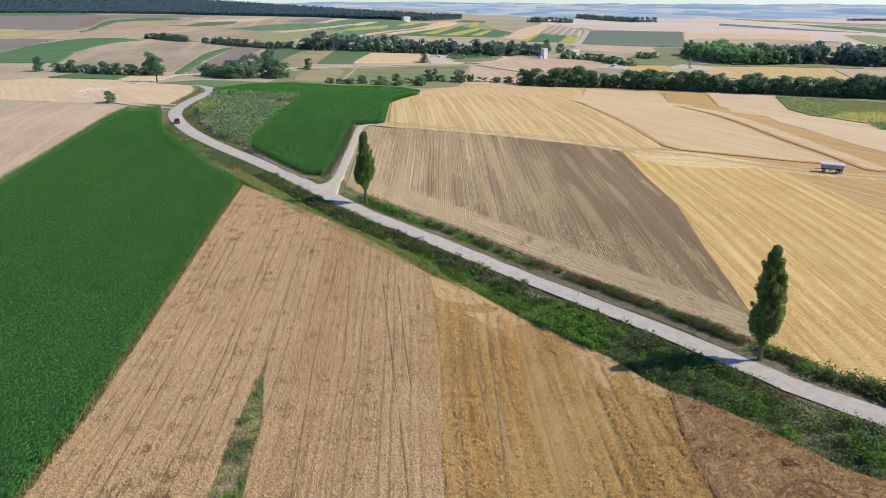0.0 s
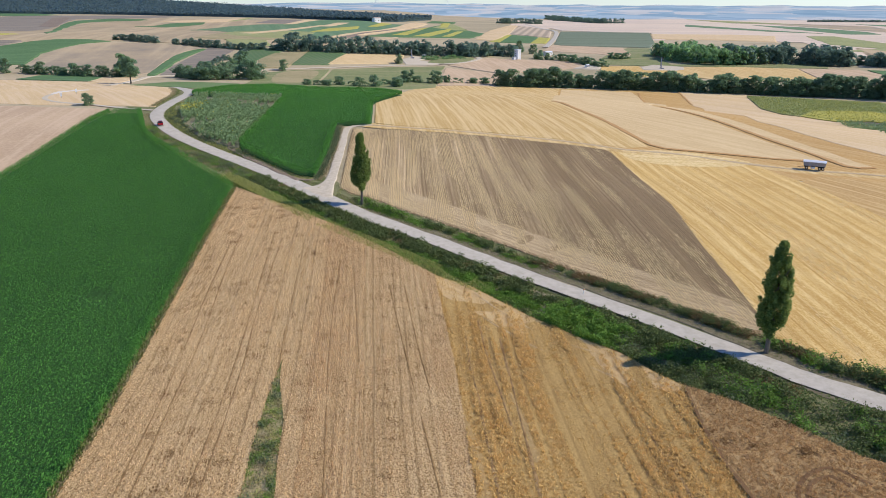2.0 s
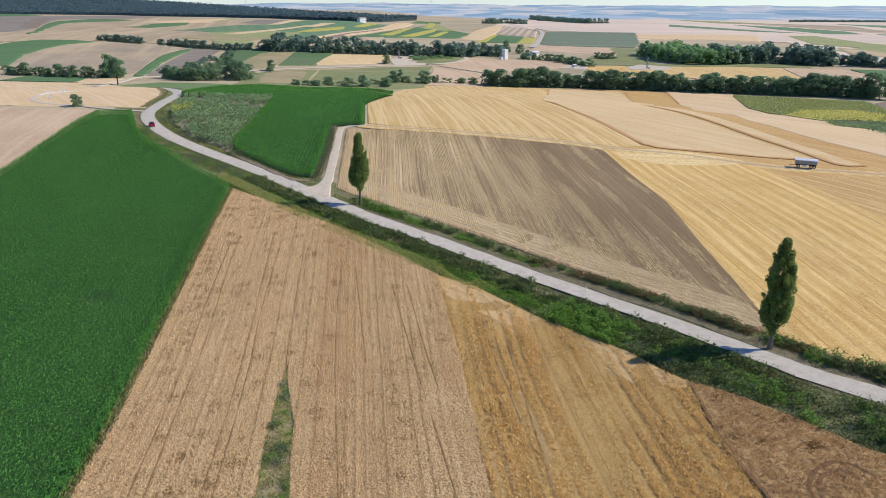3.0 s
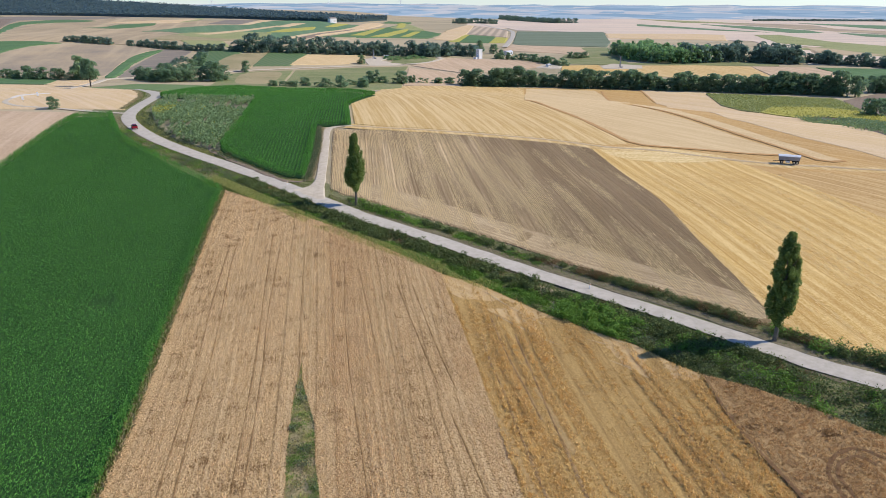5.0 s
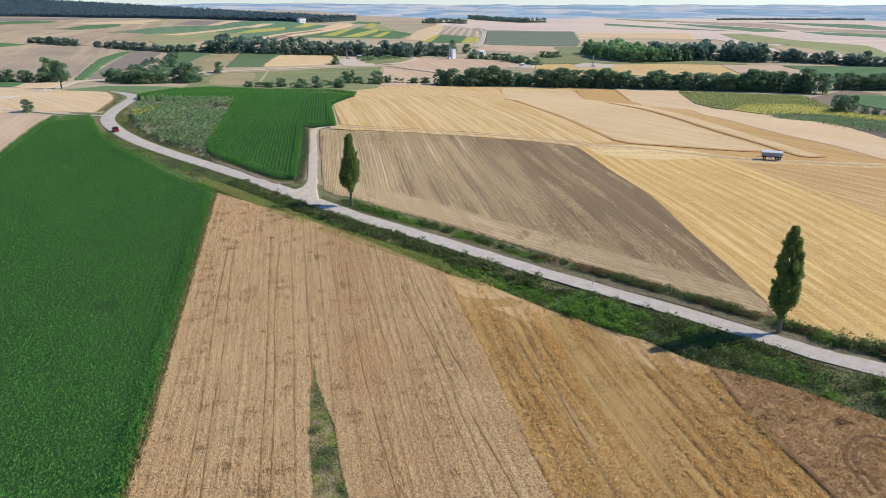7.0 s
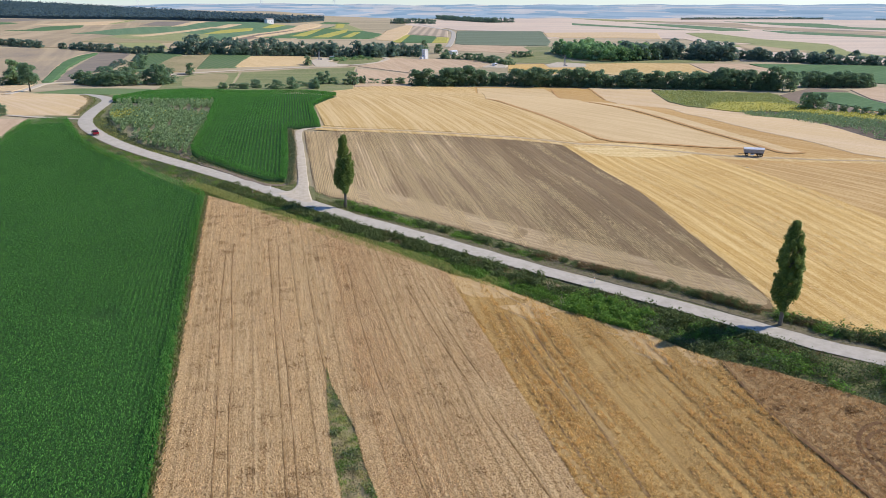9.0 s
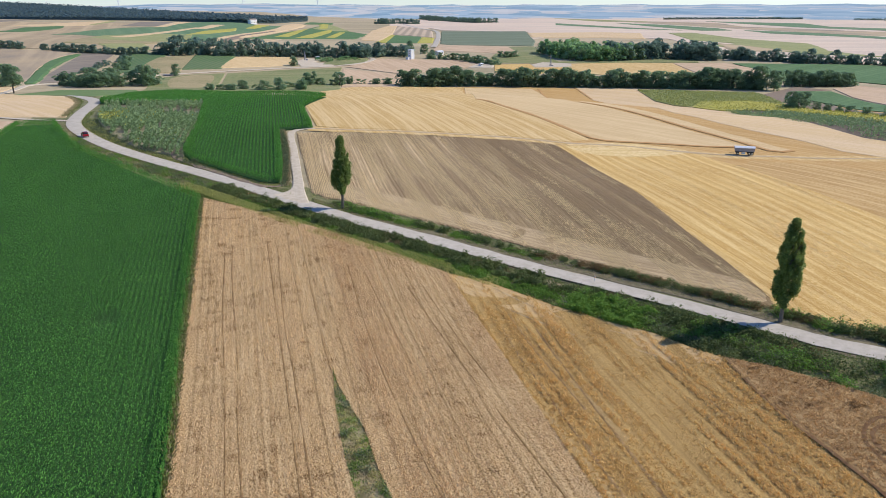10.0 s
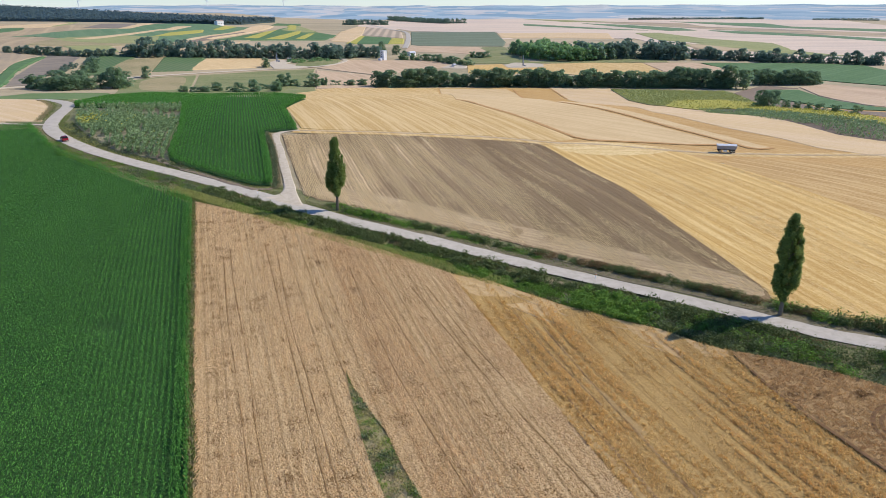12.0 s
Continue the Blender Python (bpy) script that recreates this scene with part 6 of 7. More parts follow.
grove(GROVE_KINDS, "far haze-tinted windbreak under the horizon", [(1654, 1900), (1763, 1760)], 6.0, 5, 8, 112, 2, 10.0, wide=1.6)
for (x, y), tall in zip([(-71.8, 441.8), (-66.4, 447.4), (-59.5, 445.8), (-53.9, 460.4), (-41.4, 456.5), (-32.2, 465.3), (-23.9, 498.8), (-17.8, 475.6), (-10.5, 519.3), (-3.9, 521.7), (9.8, 518.7), (17.8, 528.3), (37.5, 528.6), (46.2, 530.6)], (4, 3.5, 4, 6, 6.5, 8, 3, 7.5, 9.5, 5, 10, 6, 4.5, 5)):
    plant(BUSH_KINDS, x, y, tall, "green tree in the shallow valley" if tall > 5.5 else "low green bush in the shallow valley", "valley trees", 3, 1.0 if tall > 5.5 else 1.5)
grove(GROVE_KINDS, "scattered green shrubs between the hillside fields", [(-166, 560), (-164, 600), (-163, 640), (-166, 690)], 4.0, 1.6, 3.4, 115, 2, 4.0, 3.0, 1.7)
grove(GROVE_NEAR, "low shrubs between the valley trees", [(-71.8, 441.8), (-66.4, 447.4), (-59.5, 445.8), (-53.9, 460.4), (-41.4, 456.5), (-32.2, 465.3), (-23.9, 498.8), (-17.8, 475.6), (-10.5, 519.3), (-3.9, 521.7), (9.8, 518.7), (17.8, 528.3), (37.5, 528.6), (46.2, 530.6)], 4.5, 2.2, 4.5, 114, 1, 3.0, 3.0, 1.7)
for (x, y), tall, words, kinds in zip([(-290.3, 513.5), (-167.3, 414.6), (-199.1, 485.2), (-132, 278.5), (-111.9, 471.2), (-104.4, 546.4)], (10.5, 15, 15.5, 4.6, 13, 8.5), ("round green tree beside the hedge", "single dark green tree on a bare trunk by the lane", "pale green airy tree in the hedge", "round bush-like tree beside the gravel pad", "broad round green tree in the valley", "round green tree beside the lane"), (TREE_KINDS, SINGLE_KINDS, BRIGHT_KINDS, TREE_KINDS, TREE_KINDS, TREE_KINDS)):
    plant(kinds, x, y, tall, words, "", 4, 1.2 if tall < 6 else 0.95)
for (x, y), tall in (((298, 446), 17), ((306, 441), 14), ((292, 452), 13), ((318, 456), 10)):
    plant(TREE_KINDS, x, y, tall, "tall dark green tree at the hedge's end", "valley hedge", 9, 1.0)
for x, y in [(-163.5, 487.3), (-158.5, 482.5), (-152.2, 472.1), (-147.5, 466.5), (-144.2, 466.7), (-139.2, 460.8), (-136, 461.2), (-132.9, 461.8), (-131.8, 468.2), (-141.2, 514.4), (-143.3, 535), (-144.2, 551.7), (-145.1, 580.7), (-149.3, 614), (-110.1, 483.3), (-124.9, 464.4), (-120.6, 472.2), (-115, 475.1), (-146.9, 506.1), (-153.1, 513.8)]:
    plant(BUSH_KINDS, x, y, random.Random(x).uniform(6.5, 10.5), "dense green tree in the valley copse", "valley copse", 5, 1.15)
grove(GROVE_NEAR, "dark undergrowth of the valley copse", [(-164, 487), (-152, 474), (-144, 467), (-133, 463)], 3.4, 4, 6.5, 120, 1, 5.0, 3.0, 1.3)
for (x, y), tall in zip([(110, 798), (121, 773), (125, 752), (115, 718), (125, 712), (138, 706), (145, 686), (153.5, 676.6), (160.9, 662.7), (166.2, 658), (-19.7, 643.1)], (13, 10, 6, 5, 5, 6, 6, 5.5, 5, 4, 8)):
    plant(TREE_KINDS if tall > 5.5 else BUSH_KINDS, x, y, tall, "green tree near the white tower" if tall > 5.5 else "green bush near the white tower", "tower trees", 6)
grove(GROVE_NEAR, "row of green shrubs beside the gravel yard", [(113, 718), (125, 712), (138, 706), (145, 686), (152.4, 672.2), (159.8, 658.5), (165.5, 649.6)], 4.5, 4, 8, 113, 2, 5.0, 3.0, 1.2)
for x, y in [(192, 723), (196, 717), (202, 717), (207, 722)]:
    plant(BUSH_KINDS, x, y, 6.5, "round dark bush in the meadow", "meadow bushes", 7, 1.2)
for i, (x, y) in enumerate([(256.2, 359.4), (254.9, 351.5), (263.2, 356), (260.2, 343.1), (258.2, 331.9), (254.1, 319), (242.9, 298.9), (230.3, 274.9), (220.2, 253.5)]):
    plant(TREE_KINDS if i < 3 else BUSH_KINDS, x, y, 9.5 if i < 3 else 4.5, "large round dark bush beside the sunflowers" if i < 3 else "dark bush in a row beside the sunflowers", "sunflower bushes", 8, 1.1)


for kind in GROVE_KINDS + GROVE_NEAR + GROVE_MID + [k for k in TREE_KINDS + BUSH_KINDS + FAR_KINDS + BRIGHT_KINDS + SINGLE_KINDS if k.name not in used]:
    for ob in [*kind.children, kind]:
        bpy.data.objects.remove(ob)


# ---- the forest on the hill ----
# forest green shifted to blue: distance haze put into the leaf colour
FOREST_LEAF = leaf_material("hazed_forest_leaves", (0.112, 0.172, 0.182), (0.132, 0.19, 0.192), (0.122, 0.182, 0.188), 0.9, 0.6)


def forest(label, n, front, depth, seed, lo, hi):
    """A far forest: an uneven canopy from a front line back, strewn with leafy clumps."""
    rng = np.random.default_rng(seed)
    f, d, k = np.array(front, float), np.array(depth, float), 24
    steps = np.linspace(0, len(f) - 1, 260)
    line = np.stack([np.interp(steps, np.arange(len(f)), f[:, 0]), np.interp(steps, np.arange(len(f)), f[:, 1])], 1)
    reach = np.interp(steps, np.arange(len(f)), d)
    out = unit(line)
    verts, faces = [], []
    for i in range(len(steps)):
        for j in range(k + 1):
            p = line[i] + out[i] * (reach[i] * (max(0, j - 1) / (k - 1)) + (4 if j == 1 else 0))
            up = -1 if j == 0 else lo * 0.8 + rng.uniform(-1.0, 1.0)
            verts.append((p[0], p[1], float(land(p[0], p[1])) + up))
        if i:
            b = (k + 1) * i
            faces += [(b - k - 1 + j, b - k + j, b + 1 + j, b + j) for j in range(k)]
    wood = tagged(new("forest"), label, "forest", kind="stuff")
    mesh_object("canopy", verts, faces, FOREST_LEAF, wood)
    t = rng.uniform(0, len(f) - 1, n)
    p = np.stack([np.interp(t, np.arange(len(f)), f[:, 0]), np.interp(t, np.arange(len(f)), f[:, 1])], 1)
    p = p + unit(p) * (np.interp(t, np.arange(len(f)), d) * rng.uniform(0, 1, n) ** 1.2)[:, None]
    crowns = 0.5 + 0.5 * np.sin(p[:, 0] * 0.35 + 3 * np.sin(p[:, 1] * 0.11)) * np.sin(p[:, 1] * 0.28 + 2 * np.sin(p[:, 0] * 0.17))
    c = np.stack([p[:, 0], p[:, 1], land(p[:, 0], p[:, 1]) + lo * 0.55 + (hi - lo * 0.55) * crowns * rng.uniform(0.3, 1, n)], 1)
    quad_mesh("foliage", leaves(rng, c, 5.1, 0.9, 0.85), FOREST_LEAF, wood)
    return wood


forest("dark green forest covering the far hill, tinted with haze blue", 62000, [(-1700, 1900), (-1300, 1890), (-1108, 1850), (-975, 1860), (-843, 1868), (-706, 1860), (-560, 1800), (-427, 1762), (-289, 1690), (-219, 1625), (-157, 1570), (-90, 1540), (-40, 1605), (38, 1880)], (1150, 1150, 1100, 1050, 1000, 950, 900, 850, 750, 600, 450, 330, 250, 60), 110, 7, 12)


# ---- far hills under the horizon ----
def far_cells(n, l, place, scale, pick):
    """Far fields seen edge on: long cells, some of them picked out. Gives the pick and each cell's tone."""
    k = n.new("ShaderNodeVectorMath")
    k.operation = "MULTIPLY"
    k.inputs[1].default_value = scale
    l.new(place, k.inputs[0])
    v = n.new("ShaderNodeTexVoronoi")
    v.inputs["Scale"].default_value = 1.0
    l.new(k.outputs[0], v.inputs["Vector"])
    c = n.new("ShaderNodeSeparateColor")
    l.new(v.outputs["Color"], c.inputs[0])
    return ramp(n, l, c.outputs[1], pick, pick + 0.08), c.outputs[0], k.outputs[0]


HAZE, hn, hl, hp = shader("painted_haze_distance")
place = hn.new("ShaderNodeNewGeometry").outputs["Position"]
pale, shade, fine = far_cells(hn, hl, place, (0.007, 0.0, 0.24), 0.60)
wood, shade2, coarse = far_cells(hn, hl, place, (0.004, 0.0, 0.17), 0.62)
# aerial haze is painted into these colours: blue-grey over far woods and fields
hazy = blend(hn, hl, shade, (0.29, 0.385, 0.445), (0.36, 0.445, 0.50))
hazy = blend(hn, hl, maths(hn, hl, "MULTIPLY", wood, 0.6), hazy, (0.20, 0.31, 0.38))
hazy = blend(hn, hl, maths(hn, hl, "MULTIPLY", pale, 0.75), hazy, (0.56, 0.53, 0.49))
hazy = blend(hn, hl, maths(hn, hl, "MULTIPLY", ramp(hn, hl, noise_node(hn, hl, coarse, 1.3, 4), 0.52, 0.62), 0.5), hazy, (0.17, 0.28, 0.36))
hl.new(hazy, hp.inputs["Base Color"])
hp.inputs["Roughness"].default_value = 1.0
hp.inputs["Specular IOR Level"].default_value = 0.0
hv, hf, cols, rows_h = [], [], 90, 12
for j in range(rows_h):
    for i in range(cols):
        a = math.radians(62 - 124 * i / (cols - 1) + 6)
        d = 2450 + 2400 * j / (rows_h - 1)
        az = math.degrees(a)
        crest = 30 + 12 * math.exp(-((az - 4) / 9) ** 2) + 3 * math.sin(az * 0.9) + 2 * math.sin(az * 2.3)
        u = j / (rows_h - 1)
        low = min(0.0, float(land(-d * math.sin(a), d * math.cos(a)))) - 1.5
        z = low + (crest + 4 - low) * u ** 1.15
        hv.append((-d * math.sin(a), d * math.cos(a), z + (1.2 * math.sin(az * 0.8 + j * 1.7) if 0 < j < rows_h - 1 else 0)))
for j in range(rows_h - 1):
    for i in range(cols - 1):
        hf.append((j * cols + i, j * cols + i + 1, (j + 1) * cols + i + 1, (j + 1) * cols + i))
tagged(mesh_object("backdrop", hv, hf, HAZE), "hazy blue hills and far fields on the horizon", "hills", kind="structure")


# ---- buildings and fixtures ----
def box(bm, x, y, z, sx, sy, sz, bevel=0.0, turn=0.0):
    """A block with its foot at z; bevel rounds its edges."""
    r = bmesh.ops.create_cube(bm, size=1.0)
    m = Matrix.Translation((x, y, z + sz / 2)) @ Matrix.Rotation(turn, 4, "Z") @ Matrix.Diagonal((sx, sy, sz, 1))
    bmesh.ops.transform(bm, matrix=m, verts=r["verts"])
    if bevel:
        es = {e for v in r["verts"] for e in v.link_edges}
        bmesh.ops.bevel(bm, geom=list(es), offset=bevel, segments=2, affect="EDGES")


def thing(name, place, turn, label, category, group="", size=1.0):
    ob = new(name)
    ob.matrix_world = Matrix.Translation(place) @ Matrix.Rotation(radians(turn), 4, "Z") @ Matrix.Scale(size, 4)
    return tagged(ob, label, category, group)


def tower(place, turn):
    t = thing("tower_building", place, turn, "tall plain white tower building with small dark windows", "building")
    bm = bmesh.new()
    box(bm, 0, 0, -0.5, 4.8, 4.4, 9.9, 0.05)
    part("wall", bm, WHITE_PLASTER, t)
    bm = bmesh.new()
    box(bm, 0, 0, 9.4, 5.2, 4.8, 0.3, 0.05)
    part("roof", bm, PALE_STEEL, t, "flat pale roof slab")
    for k in range(4):
        bm = bmesh.new()
        box(bm, -2.4, 0.5, 1.2 + 2.1 * k, 0.12, 0.9, 1.0)
        part("window", bm, DARK_GLASS, t, "small dark window")
    bm = bmesh.new()
    box(bm, -4.2, 0.5, -0.5, 3.4, 3.2, 2.9, 0.05)
    part("annex", bm, WHITE_PLASTER, t, "low grey-white annex")


def house(place, turn, w, d, h, label):
    t = thing("house", place, turn, label, "building")
    bm = bmesh.new()
    box(bm, 0, 0, -0.5, w, d, h + 0.5, 0.04)
    part("wall", bm, WHITE_PLASTER, t)
    bm = bmesh.new()
    a = [bm.verts.new(p) for p in ((-w / 2 - 0.4, -d / 2 - 0.4, h), (w / 2 + 0.4, -d / 2 - 0.4, h), (w / 2 + 0.4, d / 2 + 0.4, h), (-w / 2 - 0.4, d / 2 + 0.4, h), (-w / 2 - 0.4, 0, h + d * 0.22), (w / 2 + 0.4, 0, h + d * 0.22))]
    for f in ((0, 1, 5, 4), (2, 3, 4, 5), (0, 4, 3), (1, 2, 5), (3, 2, 1, 0)):
        bm.faces.new([a[i] for i in f])
    part("roof", bm, ROOF_TILE if h > 4 else PALE_STEEL, t, "low pitched roof")
    for k in range(max(2, int(w / 4))):
        bm = bmesh.new()
        box(bm, -w / 2 + (k + 0.5) * w / max(2, int(w / 4)), -d / 2 - 0.03, h * 0.35, 1.1, 0.1, 1.3)
        part("window", bm, DARK_GLASS, t, "small dark window")


def mast(place, tall, label):
    """A lattice mast on three legs with cross bars."""
    t = thing("mast", place, 0, label, "mast")
    feet = [Vector((0.9 * math.cos(a), 0.9 * math.sin(a), -0.3)) for a in (0.3, 2.4, 4.5)]
    for f in feet:
        bm = bmesh.new()
        limb(bm, f, (f.x * 0.2, f.y * 0.2, tall), 0.24, 0.15, 6)
        part("leg", bm, GREY_STEEL, t)
    for k in range(1, 6):
        u = k / 6
        for f, g in zip(feet, feet[1:] + feet[:1]):
            bm = bmesh.new()
            a, b = f.lerp(Vector((f.x * 0.2, f.y * 0.2, tall)), u), g.lerp(Vector((g.x * 0.2, g.y * 0.2, tall)), u + 0.08)
            limb(bm, a, b, 0.1, 0.1, 5)
            part("cross_bar", bm, GREY_STEEL, t)
    bm = bmesh.new()
    box(bm, 0, 0, tall, 0.7, 0.7, 0.5, 0.05)
    part("head", bm, GREY_STEEL, t)
    bm = bmesh.new()
    box(bm, 1.8, 0.3, -0.2, 1.6, 1.0, 1.6, 0.08)
    part("cabinet", bm, GREY_STEEL, t, "grey control cabinet at the foot")


def post(x, y, up=0.0):
    t = thing("marker_post", at(x, y, up), 40, "white roadside marker post with a dark band", "post", "roadside posts")
    bm = bmesh.new()
    box(bm, 0, 0, -0.2, 0.14, 0.12, 1.25, 0.03)
    part("stake", bm, WHITE_PAINT, t)
    bm = bmesh.new()
    box(bm, 0, 0, 0.72, 0.15, 0.13, 0.2, 0.01)
    part("reflector_band", bm, ORANGE, t, "orange reflector band")


P = [(96, 713), (134, 758), (-83, 1518), (-8.6, 685.8), (3.5, 699.6), (214.1, 637.2), (-151.6, 299.3), (-153.4, 317), (-88.6, 231.4), (99.6, 178.2), (-34.5, 167.1), (-38.3, 162.8), (21.8, 106.3), (-25.5, 188.3), (-77.2, 633.4), (150.8, 650.7)]
tower(at(*P[0]), 38)
house(at(*P[1]), 42, 10, 5, 3.2, "low white shed with a pale roof")
house(at(*P[2]), 40, 16, 9, 8.5, "white house at the forest's edge")
mast(at(*P[3]), 8.0, "grey steel mast on the gravel pad")
tank = thing("tank_hut", at(*P[4]), 5, "small green painted tank hut on the pad", "hut")
bm = bmesh.new()
box(bm, 0, 0, -0.2, 4.2, 2.6, 2.4, 0.1)
part("wall", bm, GREEN_PAINT, tank)
bm = bmesh.new()
box(bm, 0, 0, 2.2, 4.6, 3.0, 0.3, 0.05)
part("roof", bm, PALE_STEEL, tank, "pale flat roof")
mast(at(*P[5]), 10.0, "dark steel mast on the well pad")
for x, y in (P[6], P[7]):
    s = thing("sign_post", at(x, y, 0.4), 20, "white sign board on the well pad", "sign", "pad signs")
    bm = bmesh.new()
    box(bm, 0, 0, -0.6, 0.14, 0.14, 1.6, 0.02)
    part("pole", bm, GREY_STEEL, s)
    bm = bmesh.new()
    box(bm, 0, -0.1, 0.5, 0.8, 0.08, 1.5, 0.02)
    part("board", bm, WHITE_PAINT, s)
for x, y in (P[10], P[11], P[12]):
    post(x, y)
house(at(*P[15]), 40, 3.6, 3.0, 2.2, "small white hut on the gravel yard")


# ---- wind turbines ----
def turbine(x, y, ground_z, tall, turn):
    t = thing("wind_turbine", (x, y, ground_z), 0, "tall white wind turbine on the horizon", "wind turbine", "far turbines")
    bm = bmesh.new()
    limb(bm, (0, 0, -2), (0, 0, tall), 2.2, 1.3, 8)
    part("tower", bm, WHITE_PAINT, t)
    bm = bmesh.new()
    box(bm, 0, 1, tall - 1.5, 3.2, 8, 3.2, 0.4)
    part("nacelle", bm, WHITE_PAINT, t)
    for k in range(3):
        a = radians(turn + 120 * k)
        bm = bmesh.new()
        limb(bm, (0, -4, tall), (0.45 * tall * math.sin(a), -4, tall + 0.45 * tall * math.cos(a)), 1.3, 0.35, 6)
        part("blade", bm, WHITE_PAINT, t)


for az, d, turn in ((23.5, 4300, 10), (16.0, 4400, 50), (11.5, 4450, 80), (3.0, 4500, 20), (-2.5, 4550, 100)):
    turbine(-d * math.sin(radians(az)), d * math.cos(radians(az)), 2, 68, turn)


# ---- the farm trailer ----
def wheel(parent, x, y, r, wdt):
    """Tyre with a rim under it."""
    bm = bmesh.new()
    bmesh.ops.create_cone(bm, cap_ends=True, segments=20, radius1=r, radius2=r, depth=wdt, matrix=Matrix.Translation((x, y, r)) @ Matrix.Rotation(math.pi / 2, 4, "X"))
    bmesh.ops.bevel(bm, geom=[e for e in bm.edges if abs(e.verts[0].co.y - e.verts[1].co.y) < 1e-4], offset=0.05, segments=2, affect="EDGES")
    tyre = part("wheel", bm, RUBBER, parent, "black rubber tyre")
    bm = bmesh.new()
    bmesh.ops.create_cone(bm, cap_ends=True, segments=14, radius1=r * 0.55, radius2=r * 0.5, depth=wdt + 0.04, matrix=Matrix.Translation((x, y, r)) @ Matrix.Rotation(math.pi / 2, 4, "X"))
    part("rim", bm, CHROME, tyre, "grey metal rim")


def trailer(place, turn):
    t = thing("farm_trailer", place, turn, "grey steel farm trailer with a pale cover parked on the track", "trailer", size=0.86)
    bm = bmesh.new()
    lo = [(-3.0, -1.05), (3.0, -1.05), (3.0, 1.05), (-3.0, 1.05)]
    hi = [(-3.15, -1.25), (3.15, -1.25), (3.15, 1.25), (-3.15, 1.25)]
    a = [bm.verts.new((x, y, 1.15)) for x, y in lo]
    b = [bm.verts.new((x, y, 2.35)) for x, y in hi]
    bm.faces.new(a[::-1])
    bm.faces.new(b)
    for k in range(4):
        bm.faces.new((a[k], a[(k + 1) % 4], b[(k + 1) % 4], b[k]))
    part("body", bm, GREY_STEEL, t)
    for k in range(9):
        x = -2.9 + 5.8 * k / 8
        for s in (-1, 1):
            bm = bmesh.new()
            limb(bm, (x, s * 1.09, 1.15), (x * 1.04, s * 1.29, 2.35), 0.06, 0.06, 4)
            part("rib", bm, GREY_STEEL, t)
    for s in (-1, 1):
        bm = bmesh.new()
        box(bm, 0, s * 1.27, 2.3, 6.45, 0.14, 0.14, 0.02)
        part("top_rail", bm, PALE_STEEL, t)
    bm = bmesh.new()
    n = 9
    verts = [[bm.verts.new((x, -1.28 + 2.56 * j / n, 2.42 + 0.42 * math.sin(math.pi * j / n))) for j in range(n + 1)] for x in (-3.2, -1.6, 0, 1.6, 3.2)]
    for p, q in zip(verts, verts[1:]):
        for j in range(n):
            bm.faces.new((p[j], q[j], q[j + 1], p[j + 1]))
    for p in (verts[0], verts[-1]):
        bm.faces.new(p)
    part("cover", bm, PALE_STEEL, t, "pale rolled tarpaulin cover")
    for s in (-0.5, 0.5):
        bm = bmesh.new()
        box(bm, 0, s, 0.85, 5.9, 0.16, 0.3, 0.02)
        part("chassis_beam", bm, DARK_STEEL, t)
    for x in (-2.1, 1.5, 2.35):
        bm = bmesh.new()
        limb(bm, (x, -0.95, 0.5), (x, 0.95, 0.5), 0.08, 0.08, 6)
        part("axle", bm, DARK_STEEL, t)
        for y in (-0.95, 0.95):
            wheel(t, x, y, 0.5, 0.38)
    bm = bmesh.new()
    limb(bm, (-2.2, 0, 0.75), (-4.6, 0, 0.5), 0.09, 0.07, 6)
    part("drawbar", bm, DARK_STEEL, t)
    bm = bmesh.new()
    box(bm, -0.4, -0.75, 0.35, 1.2, 0.4, 0.5, 0.05)
    part("tool_box", bm, WHITE_PAINT, t, "pale box under the body")


trailer(at(*P[9], 0.2), -28)


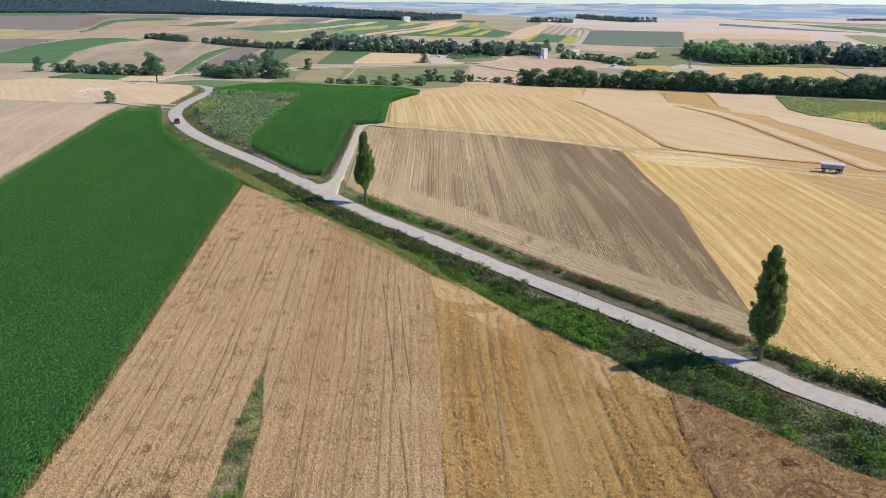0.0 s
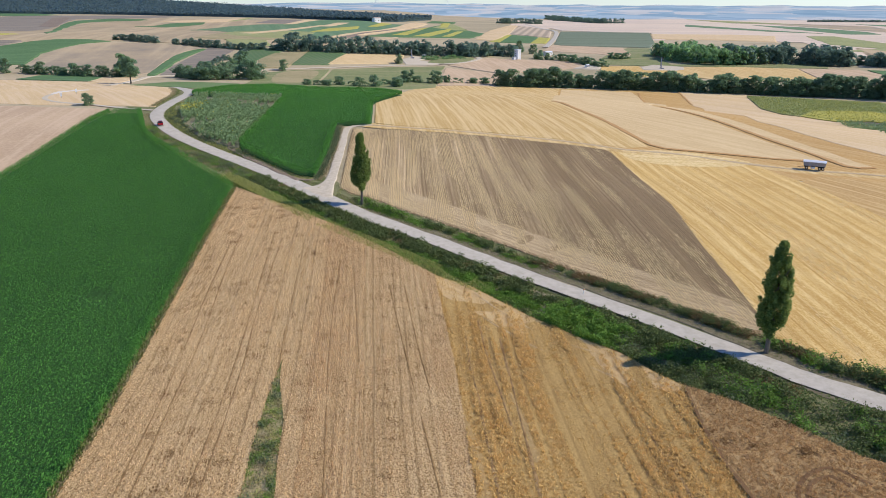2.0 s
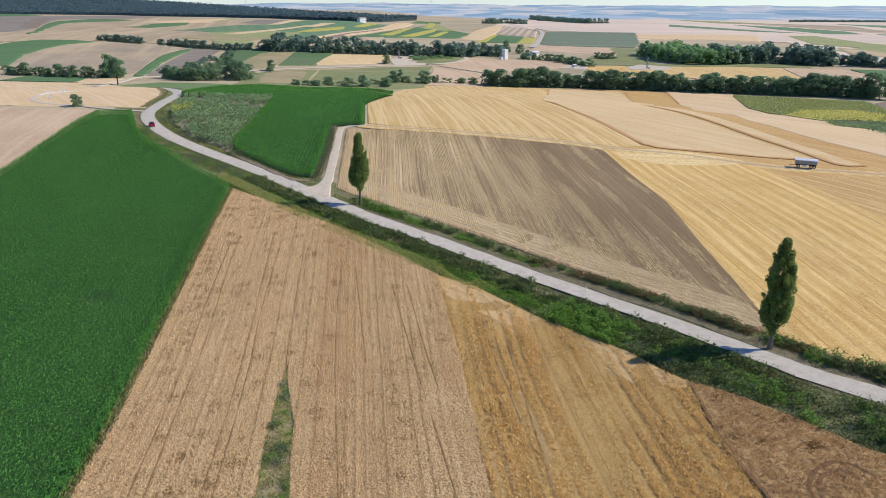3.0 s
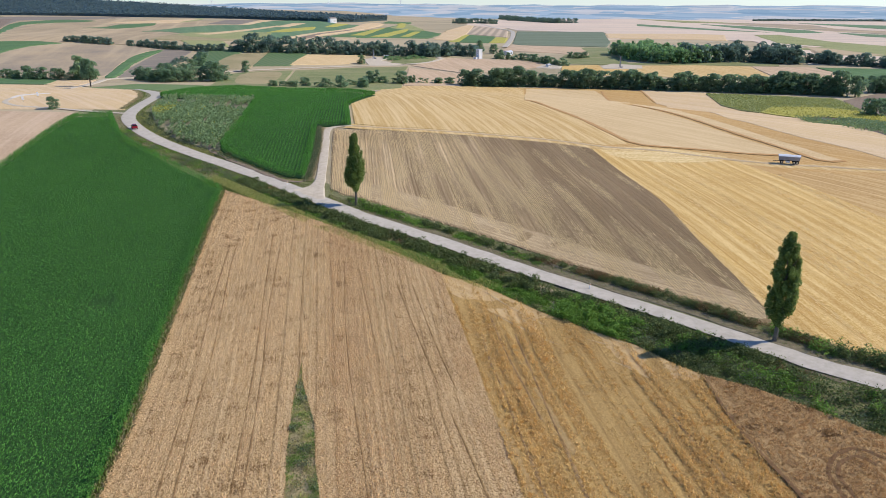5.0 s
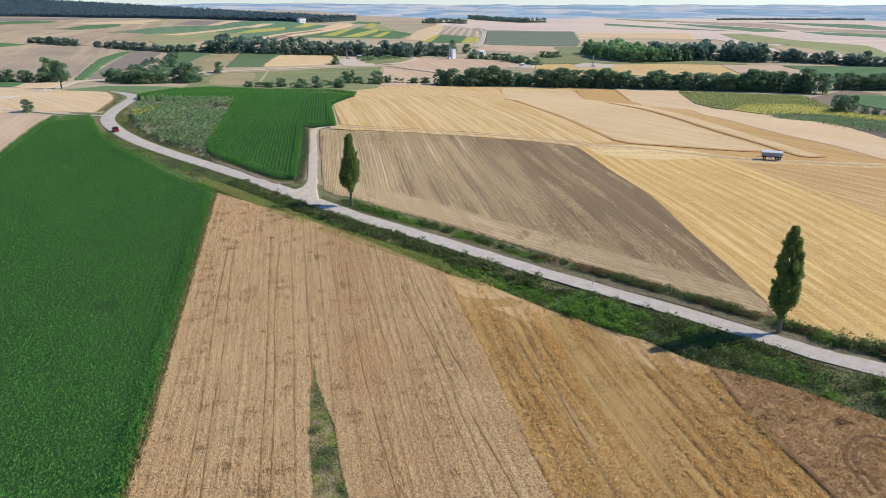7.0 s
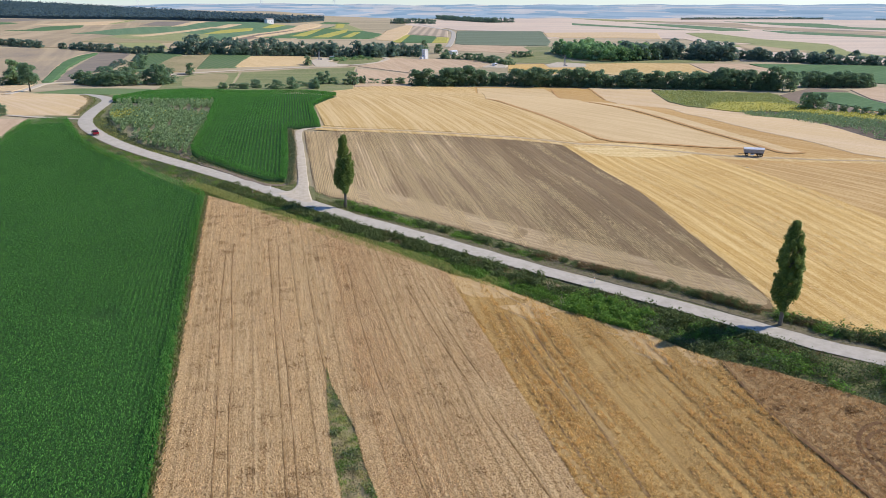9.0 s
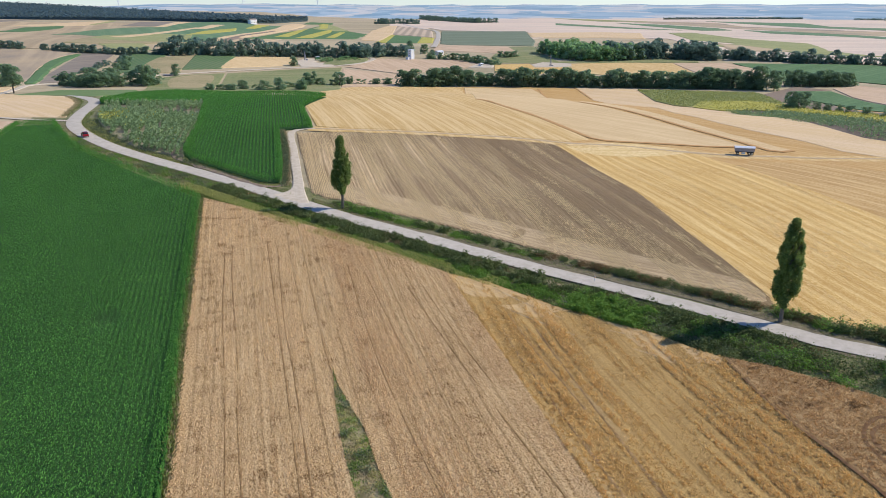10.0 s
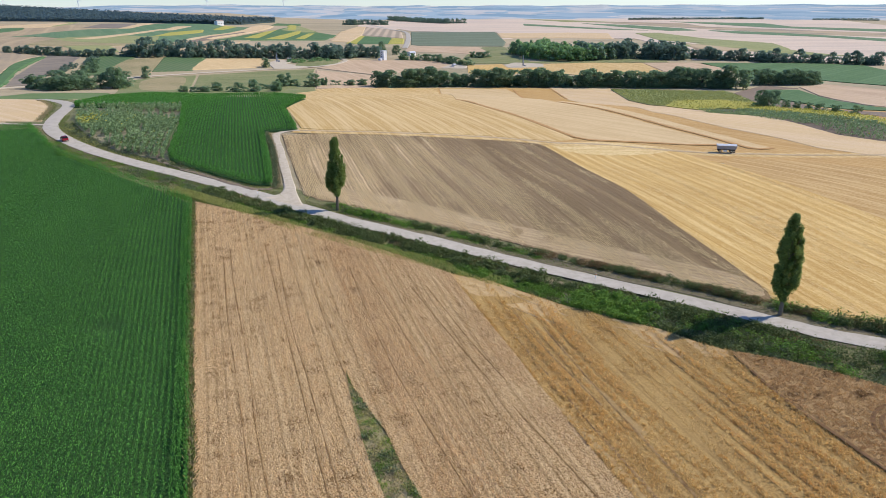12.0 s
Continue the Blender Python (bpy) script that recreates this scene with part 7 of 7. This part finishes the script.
# ---- the red car ----
def car(place, turn):
    c = thing("car", place, turn, "small shiny red hatchback on the asphalt road", "car")
    bm = bmesh.new()
    prof = [(-1.92, 0.35), (-1.95, 0.75), (-1.85, 0.95), (-0.95, 1.02), (1.55, 1.02), (1.9, 0.9), (1.95, 0.55), (1.9, 0.32)]
    prof = [(-x, z) for x, z in prof]
    left = [bm.verts.new((x, -0.84 if 0.4 < z < 0.96 else -0.78, z)) for x, z in prof]
    right = [bm.verts.new((x, 0.84 if 0.4 < z < 0.96 else 0.78, z)) for x, z in prof]
    bm.faces.new(left)
    bm.faces.new(right[::-1])
    for k in range(len(prof)):
        bm.faces.new((left[k], right[k], right[(k + 1) % len(prof)], left[(k + 1) % len(prof)]))
    bmesh.ops.recalc_face_normals(bm, faces=bm.faces[:])
    bmesh.ops.bevel(bm, geom=bm.edges[:], offset=0.05, segments=2, affect="EDGES")
    part("body", bm, RED_PAINT, c)
    bm = bmesh.new()
    a = [bm.verts.new(p) for p in ((-1.75, -0.76, 1.0), (0.95, -0.76, 1.0), (0.95, 0.76, 1.0), (-1.75, 0.76, 1.0), (-1.35, -0.6, 1.46), (0.2, -0.6, 1.46), (0.2, 0.6, 1.46), (-1.35, 0.6, 1.46))]
    for f in ((0, 1, 5, 4), (1, 2, 6, 5), (2, 3, 7, 6), (3, 0, 4, 7)):
        bm.faces.new([a[i] for i in f])
    part("windows", bm, DARK_GLASS, c, "dark tinted glass")
    bm = bmesh.new()
    box(bm, -0.57, 0, 1.44, 1.6, 1.24, 0.07, 0.03)
    part("roof", bm, RED_PAINT, c)
    for x in (-1.2, 1.25):
        for y in (-0.76, 0.76):
            wheel(c, x, y, 0.31, 0.2)
    for y in (-0.58, 0.58):
        bm = bmesh.new()
        box(bm, 1.86, y, 0.66, 0.16, 0.34, 0.16, 0.03)
        part("headlight", bm, LAMP_GLASS, c)
        bm = bmesh.new()
        box(bm, -1.88, y, 0.72, 0.14, 0.3, 0.2, 0.03)
        part("tail_light", bm, TAIL_GLASS, c)
        bm = bmesh.new()
        box(bm, 0.75, y * 1.6, 0.98, 0.16, 0.2, 0.13, 0.03)
        part("mirror", bm, RED_PAINT, c)


car(at(*P[8], 0.13), 112)
